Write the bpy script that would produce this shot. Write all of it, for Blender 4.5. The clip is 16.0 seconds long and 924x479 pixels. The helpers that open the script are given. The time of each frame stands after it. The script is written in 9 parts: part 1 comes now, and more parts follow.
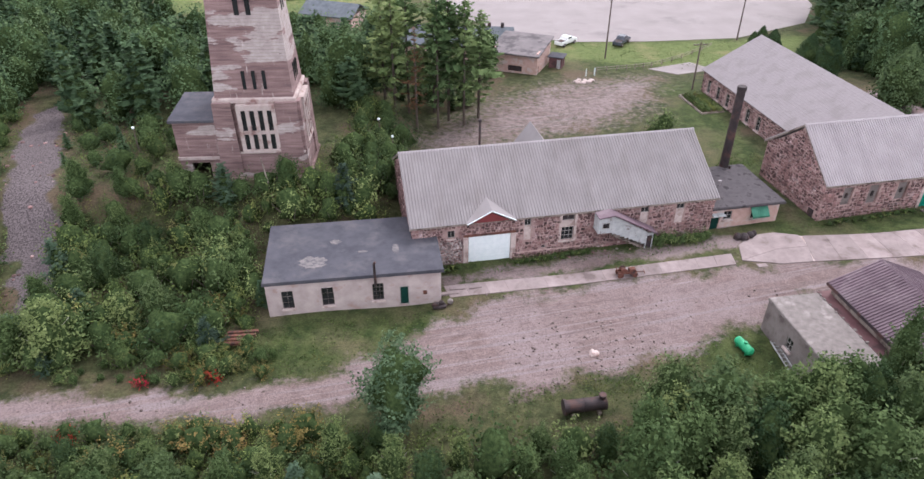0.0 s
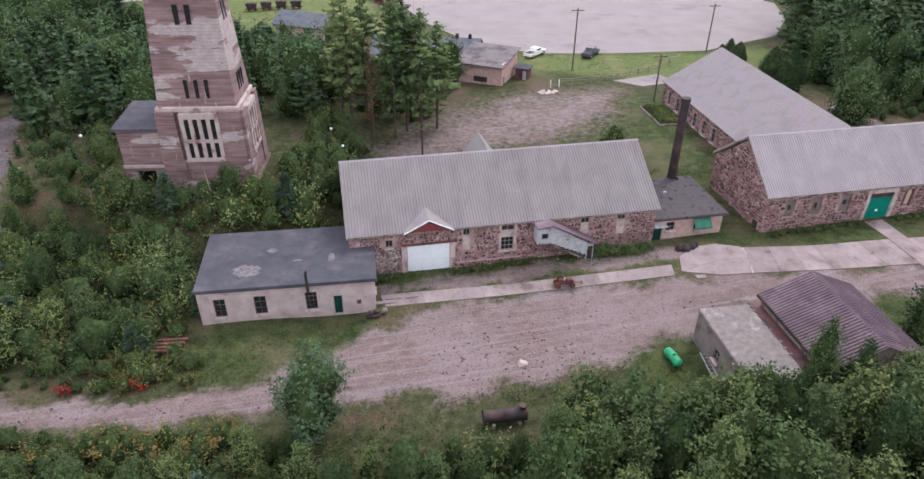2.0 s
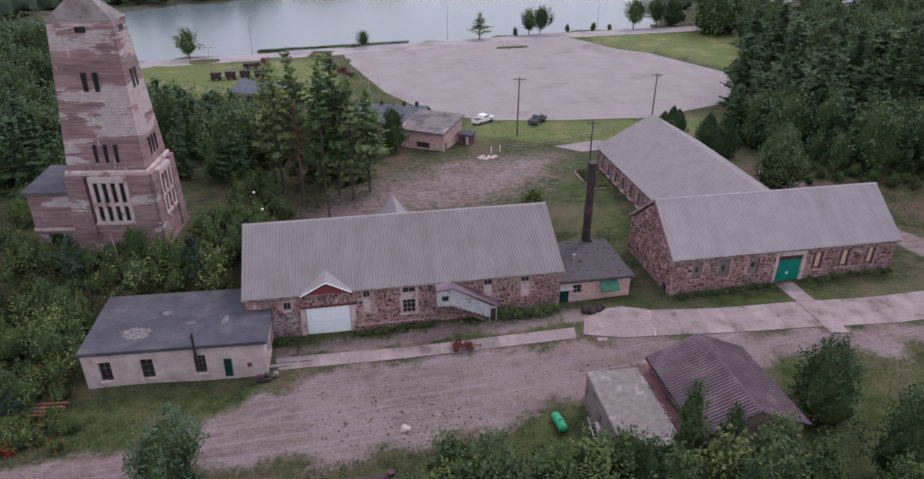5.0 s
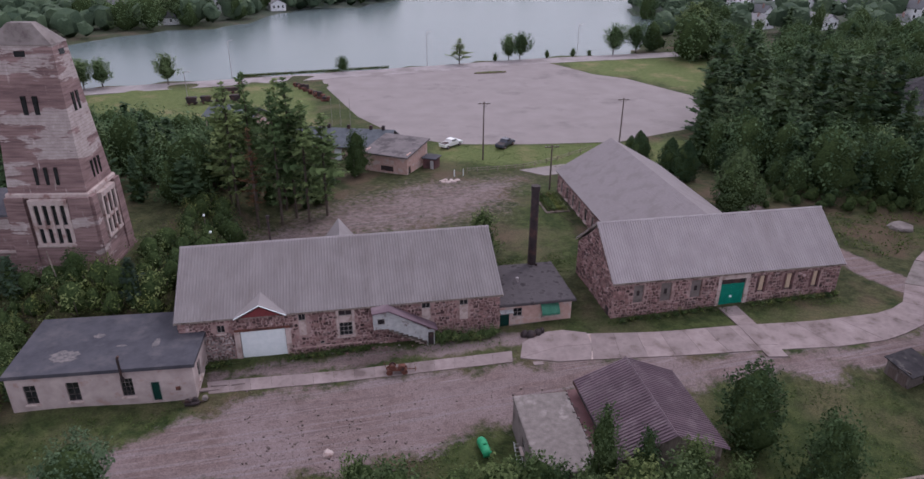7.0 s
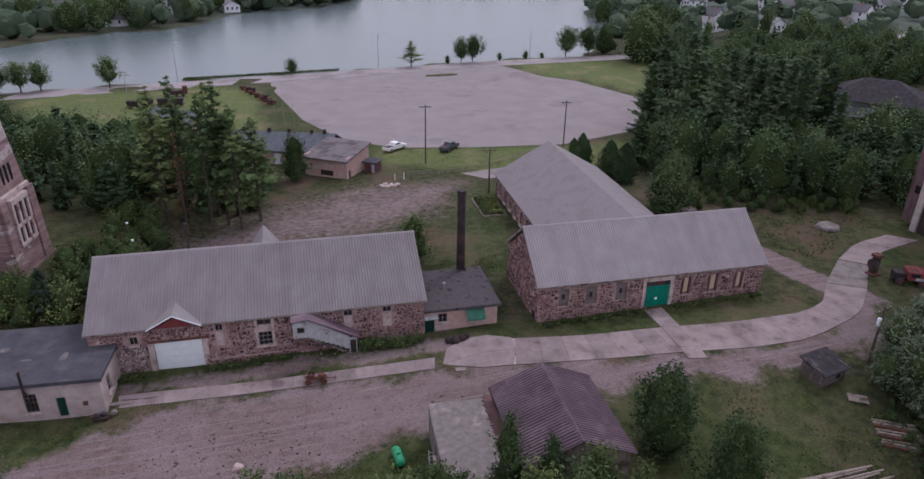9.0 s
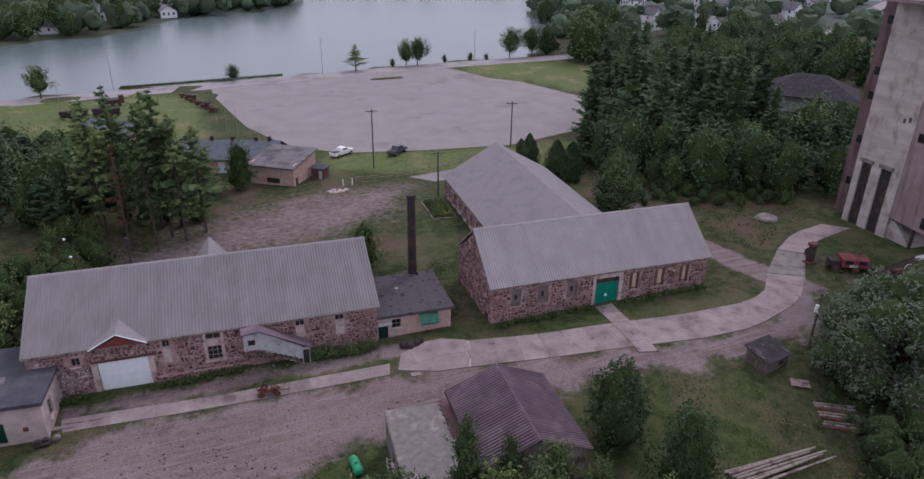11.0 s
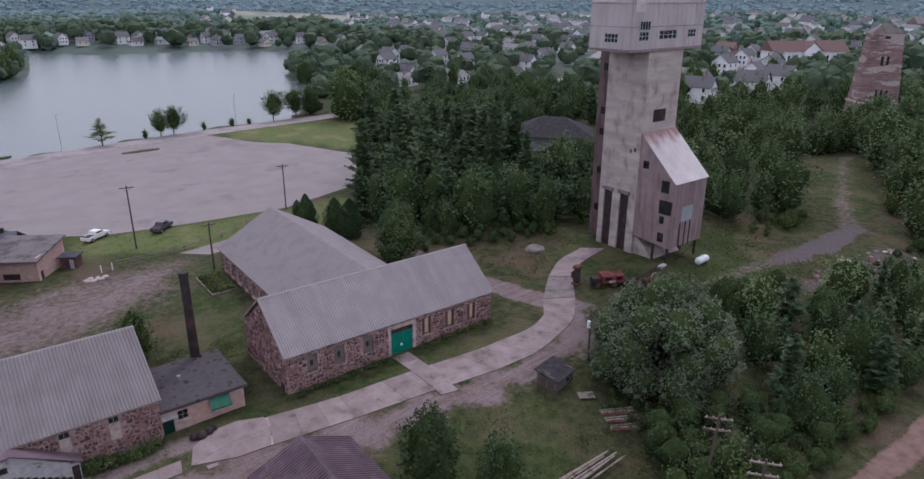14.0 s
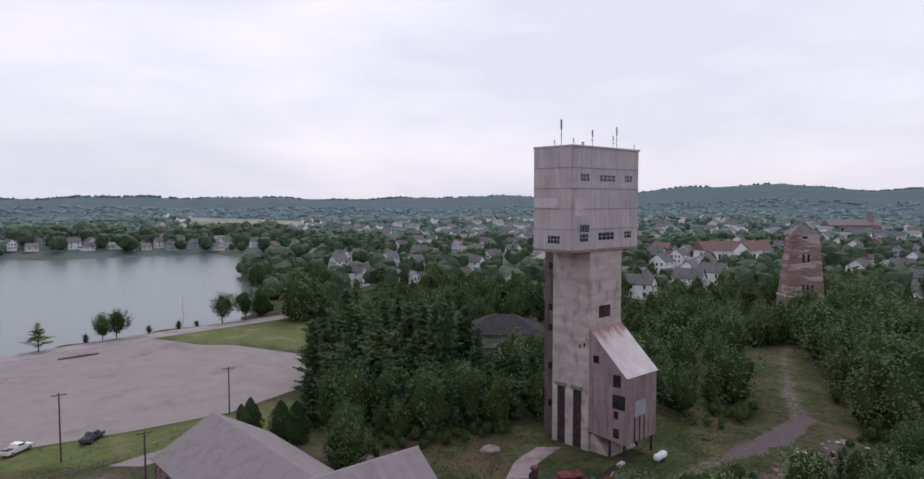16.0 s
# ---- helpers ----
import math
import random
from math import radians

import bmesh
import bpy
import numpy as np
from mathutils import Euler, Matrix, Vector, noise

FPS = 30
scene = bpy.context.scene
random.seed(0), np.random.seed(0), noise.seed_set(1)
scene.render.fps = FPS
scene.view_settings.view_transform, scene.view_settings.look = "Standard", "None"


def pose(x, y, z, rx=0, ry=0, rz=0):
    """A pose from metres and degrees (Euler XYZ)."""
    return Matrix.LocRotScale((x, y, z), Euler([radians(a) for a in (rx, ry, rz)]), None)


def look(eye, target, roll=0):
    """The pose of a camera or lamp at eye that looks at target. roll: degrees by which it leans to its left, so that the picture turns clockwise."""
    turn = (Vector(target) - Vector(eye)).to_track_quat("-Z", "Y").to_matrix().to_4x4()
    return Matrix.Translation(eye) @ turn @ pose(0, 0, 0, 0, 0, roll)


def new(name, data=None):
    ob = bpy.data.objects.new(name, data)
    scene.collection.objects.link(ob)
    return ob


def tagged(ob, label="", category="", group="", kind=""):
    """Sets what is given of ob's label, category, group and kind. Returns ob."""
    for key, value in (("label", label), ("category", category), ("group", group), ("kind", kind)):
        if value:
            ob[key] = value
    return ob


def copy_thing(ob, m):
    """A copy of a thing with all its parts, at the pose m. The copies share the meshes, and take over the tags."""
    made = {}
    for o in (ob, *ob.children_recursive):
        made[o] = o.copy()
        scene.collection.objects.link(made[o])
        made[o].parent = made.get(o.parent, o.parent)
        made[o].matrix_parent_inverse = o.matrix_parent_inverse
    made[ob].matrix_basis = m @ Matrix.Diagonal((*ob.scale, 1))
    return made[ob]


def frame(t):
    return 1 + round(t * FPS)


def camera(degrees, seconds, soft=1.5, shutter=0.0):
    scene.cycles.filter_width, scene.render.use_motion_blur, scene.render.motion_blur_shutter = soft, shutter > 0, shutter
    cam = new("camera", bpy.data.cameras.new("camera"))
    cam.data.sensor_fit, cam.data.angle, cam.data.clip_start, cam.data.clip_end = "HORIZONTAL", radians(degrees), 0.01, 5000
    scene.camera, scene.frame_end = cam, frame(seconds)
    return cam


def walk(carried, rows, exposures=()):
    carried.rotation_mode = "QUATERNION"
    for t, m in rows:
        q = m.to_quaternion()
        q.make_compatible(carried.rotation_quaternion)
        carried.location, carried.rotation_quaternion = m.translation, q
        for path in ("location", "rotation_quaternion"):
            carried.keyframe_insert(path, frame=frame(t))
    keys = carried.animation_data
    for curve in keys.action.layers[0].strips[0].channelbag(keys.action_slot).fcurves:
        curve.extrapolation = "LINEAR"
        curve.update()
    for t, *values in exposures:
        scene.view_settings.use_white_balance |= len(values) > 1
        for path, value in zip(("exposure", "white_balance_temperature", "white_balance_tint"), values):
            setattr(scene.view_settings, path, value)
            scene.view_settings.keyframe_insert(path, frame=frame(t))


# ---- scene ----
cam = camera(68.2, 16.0)
PATH = [
    (0, (0.34, -0.199, 42.871), (0.337, 1.472, 41.771), 0.2),
    (0.5, (1.93, -0.204, 42.846), (1.929, 1.466, 41.745), 0.3),
    (1, (3.574, -0.232, 42.845), (3.565, 1.439, 41.745), 0.3),
    (1.5, (5.201, -0.265, 42.858), (5.194, 1.405, 41.758), 0.4),
    (2, (6.839, -0.282, 42.885), (6.834, 1.405, 41.811), 0.5),
    (2.5, (8.517, -0.357, 42.863), (8.513, 1.38, 41.871), 0.5),
    (3, (10.305, -0.505, 42.783), (10.3, 1.255, 41.832), 0.5),
    (3.5, (12.166, -0.569, 42.768), (12.159, 1.191, 41.818), 0.5),
    (4, (13.982, -0.519, 42.784), (13.972, 1.251, 41.854), 0.4),
    (6.5, (22.442, -0.316, 42.707), (22.434, 1.483, 41.833), 0.5),
    (7, (24.137, -0.314, 42.673), (24.127, 1.498, 41.827), 0.5),
    (7.5, (25.84, -0.209, 42.687), (25.829, 1.603, 41.84), 0.5),
    (8, (27.475, 0.043, 42.726), (27.461, 1.855, 41.879), 0.6),
    (8.5, (28.651, 0.236, 42.793), (28.693, 2.049, 41.951), 0.8),
    (9, (29.223, 0.371, 42.864), (29.302, 2.184, 42.023), 1.0),
    (11.5, (29.424, 0.433, 43.118), (29.735, 2.226, 42.288), 0.6),
    (12, (29.565, 0.489, 43.118), (30.0, 2.269, 42.317), 0.4),
    (12.5, (29.618, 0.476, 43.122), (30.175, 2.235, 42.351), 0.4),
    (13, (29.631, 0.492, 43.129), (30.294, 2.227, 42.387), 0.3),
    (13.5, (29.522, 0.496, 43.134), (30.285, 2.203, 42.423), 0.3),
    (14, (29.479, 0.448, 43.174), (30.306, 2.137, 42.493), 0.2),
    (14.5, (29.602, 0.451, 43.209), (30.475, 2.142, 42.595), 0.1),
    (15, (29.632, 0.43, 43.211), (30.569, 2.14, 42.765), 0.0),
    (15.5, (29.383, 0.226, 43.173), (30.384, 1.942, 42.936), -0.0),
    (16, (29.137, -0.104, 43.15), (30.141, 1.622, 43.034), 0.0),
]
EXPOSURES = [(0.0, 1.47, 6170, 12), (2.0, 1.24, 6130, 13), (3.5, 0.9, 6000, 18), (7.5, 0.35, 6000, 21), (9.0, 0.25, 5950, 22), (13.5, 0.31, 5850, 20), (14.5, 0.29, 5860, 18), (16.0, 0.13, 6150, 17)]
walk(cam, [(t, look(eye, target, roll)) for t, eye, target, roll in PATH], EXPOSURES)

# ---- world and sun: a bright overcast afternoon ----
SUN_UP, SUN_AZ = 52.0, 38.0          # degrees above the horizon; degrees from +y towards +x
world = bpy.data.worlds.new("world")
scene.world = world
world.use_nodes = True
wn, wl = world.node_tree.nodes, world.node_tree.links
for n in list(wn):
    wn.remove(n)
w_out = wn.new("ShaderNodeOutputWorld")
w_sky = wn.new("ShaderNodeTexSky")
w_sky.sky_type = "NISHITA"
w_sky.sun_disc = False
w_sky.sun_elevation, w_sky.sun_rotation = radians(SUN_UP), radians(SUN_AZ)
w_sky.air_density, w_sky.dust_density = 1.0, 3.0
w_bg = wn.new("ShaderNodeBackground")
w_bg.inputs["Strength"].default_value = 0.1
w_cloud = wn.new("ShaderNodeBackground")
w_cloud.inputs["Strength"].default_value = 0.9
w_tc = wn.new("ShaderNodeTexCoord")
w_map = wn.new("ShaderNodeMapping")
w_map.inputs["Scale"].default_value = (1.0, 1.0, 3.6)
w_noise = wn.new("ShaderNodeTexNoise")
w_noise.inputs["Scale"].default_value, w_noise.inputs["Detail"].default_value = 2.2, 7.0
w_ramp = wn.new("ShaderNodeValToRGB")
w_ramp.color_ramp.elements[0].position, w_ramp.color_ramp.elements[1].position = 0.38, 0.66
w_ramp.color_ramp.elements[0].color = (0.79, 0.8, 0.855, 1)
w_ramp.color_ramp.elements[1].color = (1.04, 1.0, 1.0, 1)
w_mix = wn.new("ShaderNodeMixShader")
w_mix.inputs[0].default_value = 0.88
wl.new(w_tc.outputs["Generated"], w_map.inputs["Vector"])
wl.new(w_map.outputs["Vector"], w_noise.inputs["Vector"])
wl.new(w_noise.outputs["Fac"], w_ramp.inputs["Fac"])
wl.new(w_ramp.outputs["Color"], w_cloud.inputs["Color"])
wl.new(w_sky.outputs["Color"], w_bg.inputs["Color"])
wl.new(w_bg.outputs["Background"], w_mix.inputs[1])
wl.new(w_cloud.outputs["Background"], w_mix.inputs[2])
wl.new(w_mix.outputs["Shader"], w_out.inputs["Surface"])

sun = new("sun", bpy.data.lights.new("sun", "SUN"))
sun.data.energy, sun.data.angle, sun.data.color = 0.9, radians(14), (1.0, 0.96, 0.92)
az, el = radians(SUN_AZ), radians(SUN_UP)
sun.matrix_world = look((0, 0, 200), (-math.sin(az) * math.cos(el), -math.cos(az) * math.cos(el), 200 - math.sin(el)))

# ---- materials ----
def ramp(nt, fac, stops):
    r = nt.nodes.new("ShaderNodeValToRGB")
    e = r.color_ramp.elements
    while len(e) < len(stops):
        e.new(0.5)
    for k, (p, c) in zip(e, stops):
        k.position, k.color = p, (*c, 1)
    nt.links.new(fac, r.inputs["Fac"])
    return r.outputs["Color"]


def noise_of(nt, vec, scale, detail=4.0, stretch=None, rough=0.55):
    if stretch:
        m = nt.nodes.new("ShaderNodeMapping")
        m.inputs["Scale"].default_value = stretch
        nt.links.new(vec, m.inputs["Vector"])
        vec = m.outputs["Vector"]
    n = nt.nodes.new("ShaderNodeTexNoise")
    n.inputs["Scale"].default_value, n.inputs["Detail"].default_value, n.inputs["Roughness"].default_value = scale, detail, rough
    nt.links.new(vec, n.inputs["Vector"])
    return n.outputs["Fac"]


def mixed(nt, fac, a, b, blend="MIX"):
    m = nt.nodes.new("ShaderNodeMix")
    m.data_type, m.blend_type = "RGBA", blend
    for k, v in ((0, fac), (6, a), (7, b)):
        if isinstance(v, (int, float)):
            m.inputs[k].default_value = v
        elif isinstance(v, tuple):
            m.inputs[k].default_value = (*v, 1)
        else:
            nt.links.new(v, m.inputs[k])
    return m.outputs[2]


def maths(nt, op, a, b=0.0):
    m = nt.nodes.new("ShaderNodeMath")
    m.operation = op
    for k, v in ((0, a), (1, b)):
        if isinstance(v, (int, float)):
            m.inputs[k].default_value = v
        else:
            nt.links.new(v, m.inputs[k])
    return m.outputs[0]


def blank(name):
    m = bpy.data.materials.new(name)
    m.use_nodes = True
    nt = m.node_tree
    return m, nt, nt.nodes["Principled BSDF"]


def surface(name, a, b, scale=1.5, stain=None, stain_scale=0.4, stain_cut=(0.5, 0.62), rough=0.85, metal=0.0, bump=0.25, bump_scale=12.0,
            stretch=None, stain_stretch=None, vary=0.0, island=False, spec=0.3, space="world"):
    """Grain between a and b, stains in a third colour, fine relief, and a random shade for each piece."""
    m, nt, p = blank(name)
    if space == "world":
        vec = nt.nodes.new("ShaderNodeNewGeometry").outputs["Position"]
    else:
        vec = nt.nodes.new("ShaderNodeTexCoord").outputs["Object"]
    col = ramp(nt, noise_of(nt, vec, scale, 5.0, stretch), [(0.3, a), (0.7, b)])
    if stain:
        f = noise_of(nt, vec, stain_scale, 6.0, stain_stretch, 0.62)
        k = ramp(nt, f, [(stain_cut[0], (0, 0, 0)), (stain_cut[1], (1, 1, 1))])
        col = mixed(nt, k, col, stain)
    if vary:
        if island:
            rnd = nt.nodes.new("ShaderNodeNewGeometry").outputs["Random Per Island"]
        else:
            rnd = nt.nodes.new("ShaderNodeObjectInfo").outputs["Random"]
        v = maths(nt, "ADD", maths(nt, "MULTIPLY", rnd, 2 * vary), 1 - vary)
        h = nt.nodes.new("ShaderNodeHueSaturation")
        nt.links.new(v, h.inputs["Value"])
        nt.links.new(col, h.inputs["Color"])
        col = h.outputs["Color"]
    nt.links.new(col, p.inputs["Base Color"])
    p.inputs["Roughness"].default_value, p.inputs["Metallic"].default_value = rough, metal
    p.inputs["Specular IOR Level"].default_value = spec
    if bump:
        bn = nt.nodes.new("ShaderNodeBump")
        bn.inputs["Strength"].default_value, bn.inputs["Distance"].default_value = bump, 0.05
        nt.links.new(noise_of(nt, vec, bump_scale, 4.0), bn.inputs["Height"])
        nt.links.new(bn.outputs["Normal"], p.inputs["Normal"])
    return m


def foliage(name, dark, light, dry=None, through_light=0.3):
    """Leaves: a shade for each leaf, a tint for each plant, a little light passing through."""
    m, nt, p = blank(name)
    geo = nt.nodes.new("ShaderNodeNewGeometry")
    obj = nt.nodes.new("ShaderNodeObjectInfo")
    lump = ramp(nt, noise_of(nt, geo.outputs["Position"], 1.3, 4.0), [(0.3, (0, 0, 0)), (0.7, (1, 1, 1))])
    k = maths(nt, "ADD", maths(nt, "MULTIPLY", geo.outputs["Random Per Island"], 0.6), maths(nt, "MULTIPLY", lump, 0.4))
    col = ramp(nt, k, [(0.08, dark), (0.6, tuple(0.55 * a + 0.45 * b for a, b in zip(light, dark))), (0.95, light)])
    big = noise_of(nt, geo.outputs["Position"], 0.16, 3.0)
    col = mixed(nt, ramp(nt, big, [(0.42, (0, 0, 0)), (0.7, (0.45, 0.45, 0.45))]), col, light)
    col = mixed(nt, ramp(nt, noise_of(nt, geo.outputs["Position"], 0.11, 2.0), [(0.35, (0.5, 0.5, 0.5)), (0.55, (0, 0, 0))]), col, dark)
    if dry:
        k = ramp(nt, noise_of(nt, geo.outputs["Position"], 0.3, 5.0), [(0.54, (0, 0, 0)), (0.66, (0.85, 0.85, 0.85))])
        col = mixed(nt, k, col, dry)
    h = nt.nodes.new("ShaderNodeHueSaturation")
    nt.links.new(maths(nt, "ADD", maths(nt, "MULTIPLY", obj.outputs["Random"], 0.75), 0.62), h.inputs["Value"])
    nt.links.new(maths(nt, "ADD", maths(nt, "MULTIPLY", obj.outputs["Random"], -0.055), 0.528), h.inputs["Hue"])
    nt.links.new(col, h.inputs["Color"])
    nt.links.new(h.outputs["Color"], p.inputs["Base Color"])
    p.inputs["Roughness"].default_value = 0.75
    p.inputs["Specular IOR Level"].default_value = 0.12
    t = nt.nodes.new("ShaderNodeBsdfTranslucent")
    nt.links.new(h.outputs["Color"], t.inputs["Color"])
    mx = nt.nodes.new("ShaderNodeMixShader")
    mx.inputs[0].default_value = through_light
    nt.links.new(p.outputs[0], mx.inputs[1])
    nt.links.new(t.outputs[0], mx.inputs[2])
    nt.links.new(mx.outputs[0], nt.nodes["Material Output"].inputs["Surface"])
    return m


def plain(name, c, rough=0.5, metal=0.0):
    return surface(name, tuple(0.85 * v for v in c), tuple(min(1, 1.1 * v) for v in c), 3.0, rough=rough, metal=metal, bump=0.05, bump_scale=30)


M = {}
M["stone"] = surface("fieldstone", (0.07, 0.041, 0.044), (0.275, 0.158, 0.152), 1.4, stain=(0.4, 0.305, 0.3), stain_scale=1.1, stain_cut=(0.56, 0.66), vary=0.58, island=True, bump=0.5, bump_scale=9)
M["stone_one"] = surface("fieldstone_single", (0.07, 0.041, 0.044), (0.275, 0.158, 0.152), 1.4, stain=(0.4, 0.305, 0.3), stain_scale=1.1, stain_cut=(0.56, 0.66), vary=0.58, bump=0.5, bump_scale=9)
M["mortar"] = surface("mortar", (0.2916, 0.1922, 0.1804), (0.432, 0.3078, 0.2916), 1.2, stain=(0.216, 0.1318, 0.1242), stain_scale=0.5, bump=0.5, bump_scale=14)
M["trim_stone"] = surface("smooth_render", (0.42, 0.33, 0.31), (0.55, 0.45, 0.43), 2.5, stain=(0.3, 0.22, 0.2), stain_scale=0.9, bump=0.2)
M["tin"] = surface("grey_roof_metal", (0.2883, 0.2548, 0.2678), (0.3395, 0.305, 0.3181), 0.5, stain=(0.279, 0.2437, 0.2474), stain_scale=0.7, stain_cut=(0.5, 0.8), stain_stretch=(1, 0.2, 0.2), rough=0.62, metal=0.0, vary=0.04, bump=0.08, bump_scale=3, spec=0.25)
M["shingle"] = surface("grey_shingle", (0.2025, 0.1764, 0.1854), (0.2322, 0.2043, 0.2133), 3.0, stain=(0.1908, 0.1656, 0.171), stain_scale=0.5, rough=0.85, bump=0.4, bump_scale=6)
M["tar"] = surface("dark_roofing_felt", (0.055, 0.054, 0.067), (0.082, 0.079, 0.094), 0.8, stain=(0.11, 0.102, 0.112), stain_scale=0.5, stain_cut=(0.5, 0.75), rough=0.9, bump=0.25, bump_scale=8, spec=0.15)
M["bald"] = surface("bare_roof_patch", (0.125, 0.112, 0.118), (0.2, 0.175, 0.175), 2.5, stain=(0.085, 0.08, 0.09), stain_scale=2.0, stain_cut=(0.45, 0.62), bump=0.3)
M["brown_tin"] = surface("maroon_roof_metal", (0.1, 0.066, 0.084), (0.138, 0.096, 0.115), 0.7, stain=(0.165, 0.122, 0.14), stain_scale=0.5, rough=0.6, metal=0.0, vary=0.1, bump=0.08, spec=0.25)
M["stucco"] = surface("pink_grey_stucco", (0.36, 0.288, 0.28), (0.5, 0.415, 0.405), 0.9, stain=(0.33, 0.205, 0.18), stain_scale=0.75, stain_cut=(0.56, 0.72), bump=0.3, bump_scale=10)
M["annex_wall"] = surface("salmon_brick", (0.42, 0.272, 0.24), (0.53, 0.36, 0.322), 1.6, stain=(0.48, 0.39, 0.37), stain_scale=0.8, bump=0.3, bump_scale=8)
M["concrete"] = surface("old_concrete", (0.15, 0.128, 0.122), (0.25, 0.215, 0.208), 1.4, stain=(0.1, 0.08, 0.077), stain_scale=0.7, stain_cut=(0.48, 0.66), bump=0.35, bump_scale=10)
M["slab"] = surface("pavement_concrete", (0.205, 0.16, 0.16), (0.3, 0.244, 0.242), 1.1, stain=(0.145, 0.11, 0.106), stain_scale=0.55, stain_cut=(0.5, 0.66), vary=0.1, bump=0.4, bump_scale=9)
M["cracked_slab"] = surface("cracked_slab", (0.132, 0.112, 0.1072), (0.204, 0.176, 0.1696), 1.8, stain=(0.288, 0.252, 0.244), stain_scale=0.7, stain_cut=(0.56, 0.68), bump=0.45, bump_scale=7)
M["yard_stone"] = surface("brown_stones", (0.1, 0.074, 0.068), (0.21, 0.162, 0.155), 2.0, vary=0.4, island=True, bump=0.4)
M["white"] = surface("white_paint", (0.66, 0.72, 0.74), (0.76, 0.8, 0.82), 2.0, rough=0.5, bump=0.05)
M["worn_white"] = surface("flaking_white_paint", (0.33, 0.34, 0.35), (0.47, 0.47, 0.48), 2.0, stain=(0.17, 0.14, 0.13), stain_scale=1.3, stain_cut=(0.55, 0.65), rough=0.7, bump=0.2)
M["green"] = surface("green_paint", (0.0, 0.16, 0.115), (0.005, 0.23, 0.16), 1.2, rough=0.45, bump=0.08)
M["dark_green"] = surface("dark_green_paint", (0.0023, 0.027, 0.0225), (0.0045, 0.045, 0.036), 2, rough=0.5, bump=0.1)
M["tank_green"] = surface("bright_green_enamel", (0.015, 0.23, 0.1), (0.03, 0.33, 0.155), 2, rough=0.4, bump=0.05)
M["red"] = surface("dull_red_paint", (0.15, 0.03, 0.034), (0.21, 0.046, 0.05), 1.5, rough=0.6, bump=0.2)
M["rust"] = surface("rusted_iron", (0.085, 0.034, 0.026), (0.165, 0.066, 0.048), 2.5, stain=(0.05, 0.03, 0.028), stain_scale=1.8, rough=0.85, bump=0.5)
M["iron"] = surface("dark_iron", (0.03, 0.024, 0.026), (0.06, 0.045, 0.048), 1.5, stain=(0.09, 0.05, 0.045), stain_scale=0.8, rough=0.7, metal=0.3, bump=0.2)
M["timber"] = surface("weathered_timber", (0.19, 0.15, 0.13), (0.32, 0.27, 0.24), 2.0, stretch=(4, 4, 0.5), stain=(0.11, 0.08, 0.07), stain_scale=0.9, bump=0.4)
M["pole_wood"] = surface("pole_wood", (0.07, 0.05, 0.045), (0.13, 0.1, 0.09), 2.0, stretch=(6, 6, 0.4), bump=0.4)
M["wood_door"] = surface("tan_boards", (0.42, 0.3, 0.22), (0.54, 0.41, 0.31), 2.0, stretch=(5, 5, 0.6), bump=0.2)
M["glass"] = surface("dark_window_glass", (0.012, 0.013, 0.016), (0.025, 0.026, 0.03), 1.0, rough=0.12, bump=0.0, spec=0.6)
M["frame_white"] = plain("window_frame_paint", (0.3, 0.28, 0.27), 0.6)
M["awning"] = surface("light_green_enamel", (0.07, 0.26, 0.18), (0.11, 0.34, 0.24), 2.0, rough=0.5, bump=0.08)
M["bark"] = surface("bark", (0.055, 0.042, 0.035), (0.12, 0.095, 0.08), 4.0, stretch=(3, 3, 0.7), bump=0.6)
M["birch"] = surface("pale_bark", (0.3, 0.28, 0.25), (0.45, 0.43, 0.4), 3.0, stain=(0.08, 0.07, 0.06), stain_scale=2.5, bump=0.3)
M["asphalt"] = surface("worn_asphalt", (0.218, 0.187, 0.188), (0.26, 0.226, 0.227), 0.16, stain=(0.165, 0.14, 0.142), stain_scale=0.06, stain_cut=(0.56, 0.68), bump=0.25, bump_scale=6, rough=0.9)
M["street"] = surface("street_asphalt", (0.25, 0.22, 0.225), (0.32, 0.285, 0.29), 0.5, stain=(0.2, 0.17, 0.17), stain_scale=0.1, bump=0.2)
M["leaf"] = foliage("leaves", (0.0202, 0.0403, 0.0157), (0.112, 0.159, 0.0672), through_light=0.3)
M["leaf_light"] = foliage("light_leaves", (0.0314, 0.0582, 0.0179), (0.1736, 0.224, 0.0896), through_light=0.3)
M["leaf_silver"] = foliage("silver_leaves", (0.09, 0.12, 0.07), (0.36, 0.415, 0.275), through_light=0.3)
M["leaf_scrub"] = foliage("scrub_leaves", (0.03, 0.055, 0.015), (0.185, 0.225, 0.072), dry=(0.16, 0.145, 0.058))
M["leaf_aspen"] = foliage("aspen_leaves", (0.0455, 0.0783, 0.0328), (0.2338, 0.297, 0.1491), through_light=0.3)
M["leaf_ash"] = foliage("ash_leaves", (0.0552, 0.0938, 0.0469), (0.2277, 0.2967, 0.1656), through_light=0.3)
M["leaf_dry"] = foliage("yellowing_leaves", (0.075, 0.065, 0.018), (0.25, 0.2, 0.07), through_light=0.3)
M["leaf_red"] = foliage("red_leaves", (0.16, 0.02, 0.012), (0.36, 0.07, 0.03))
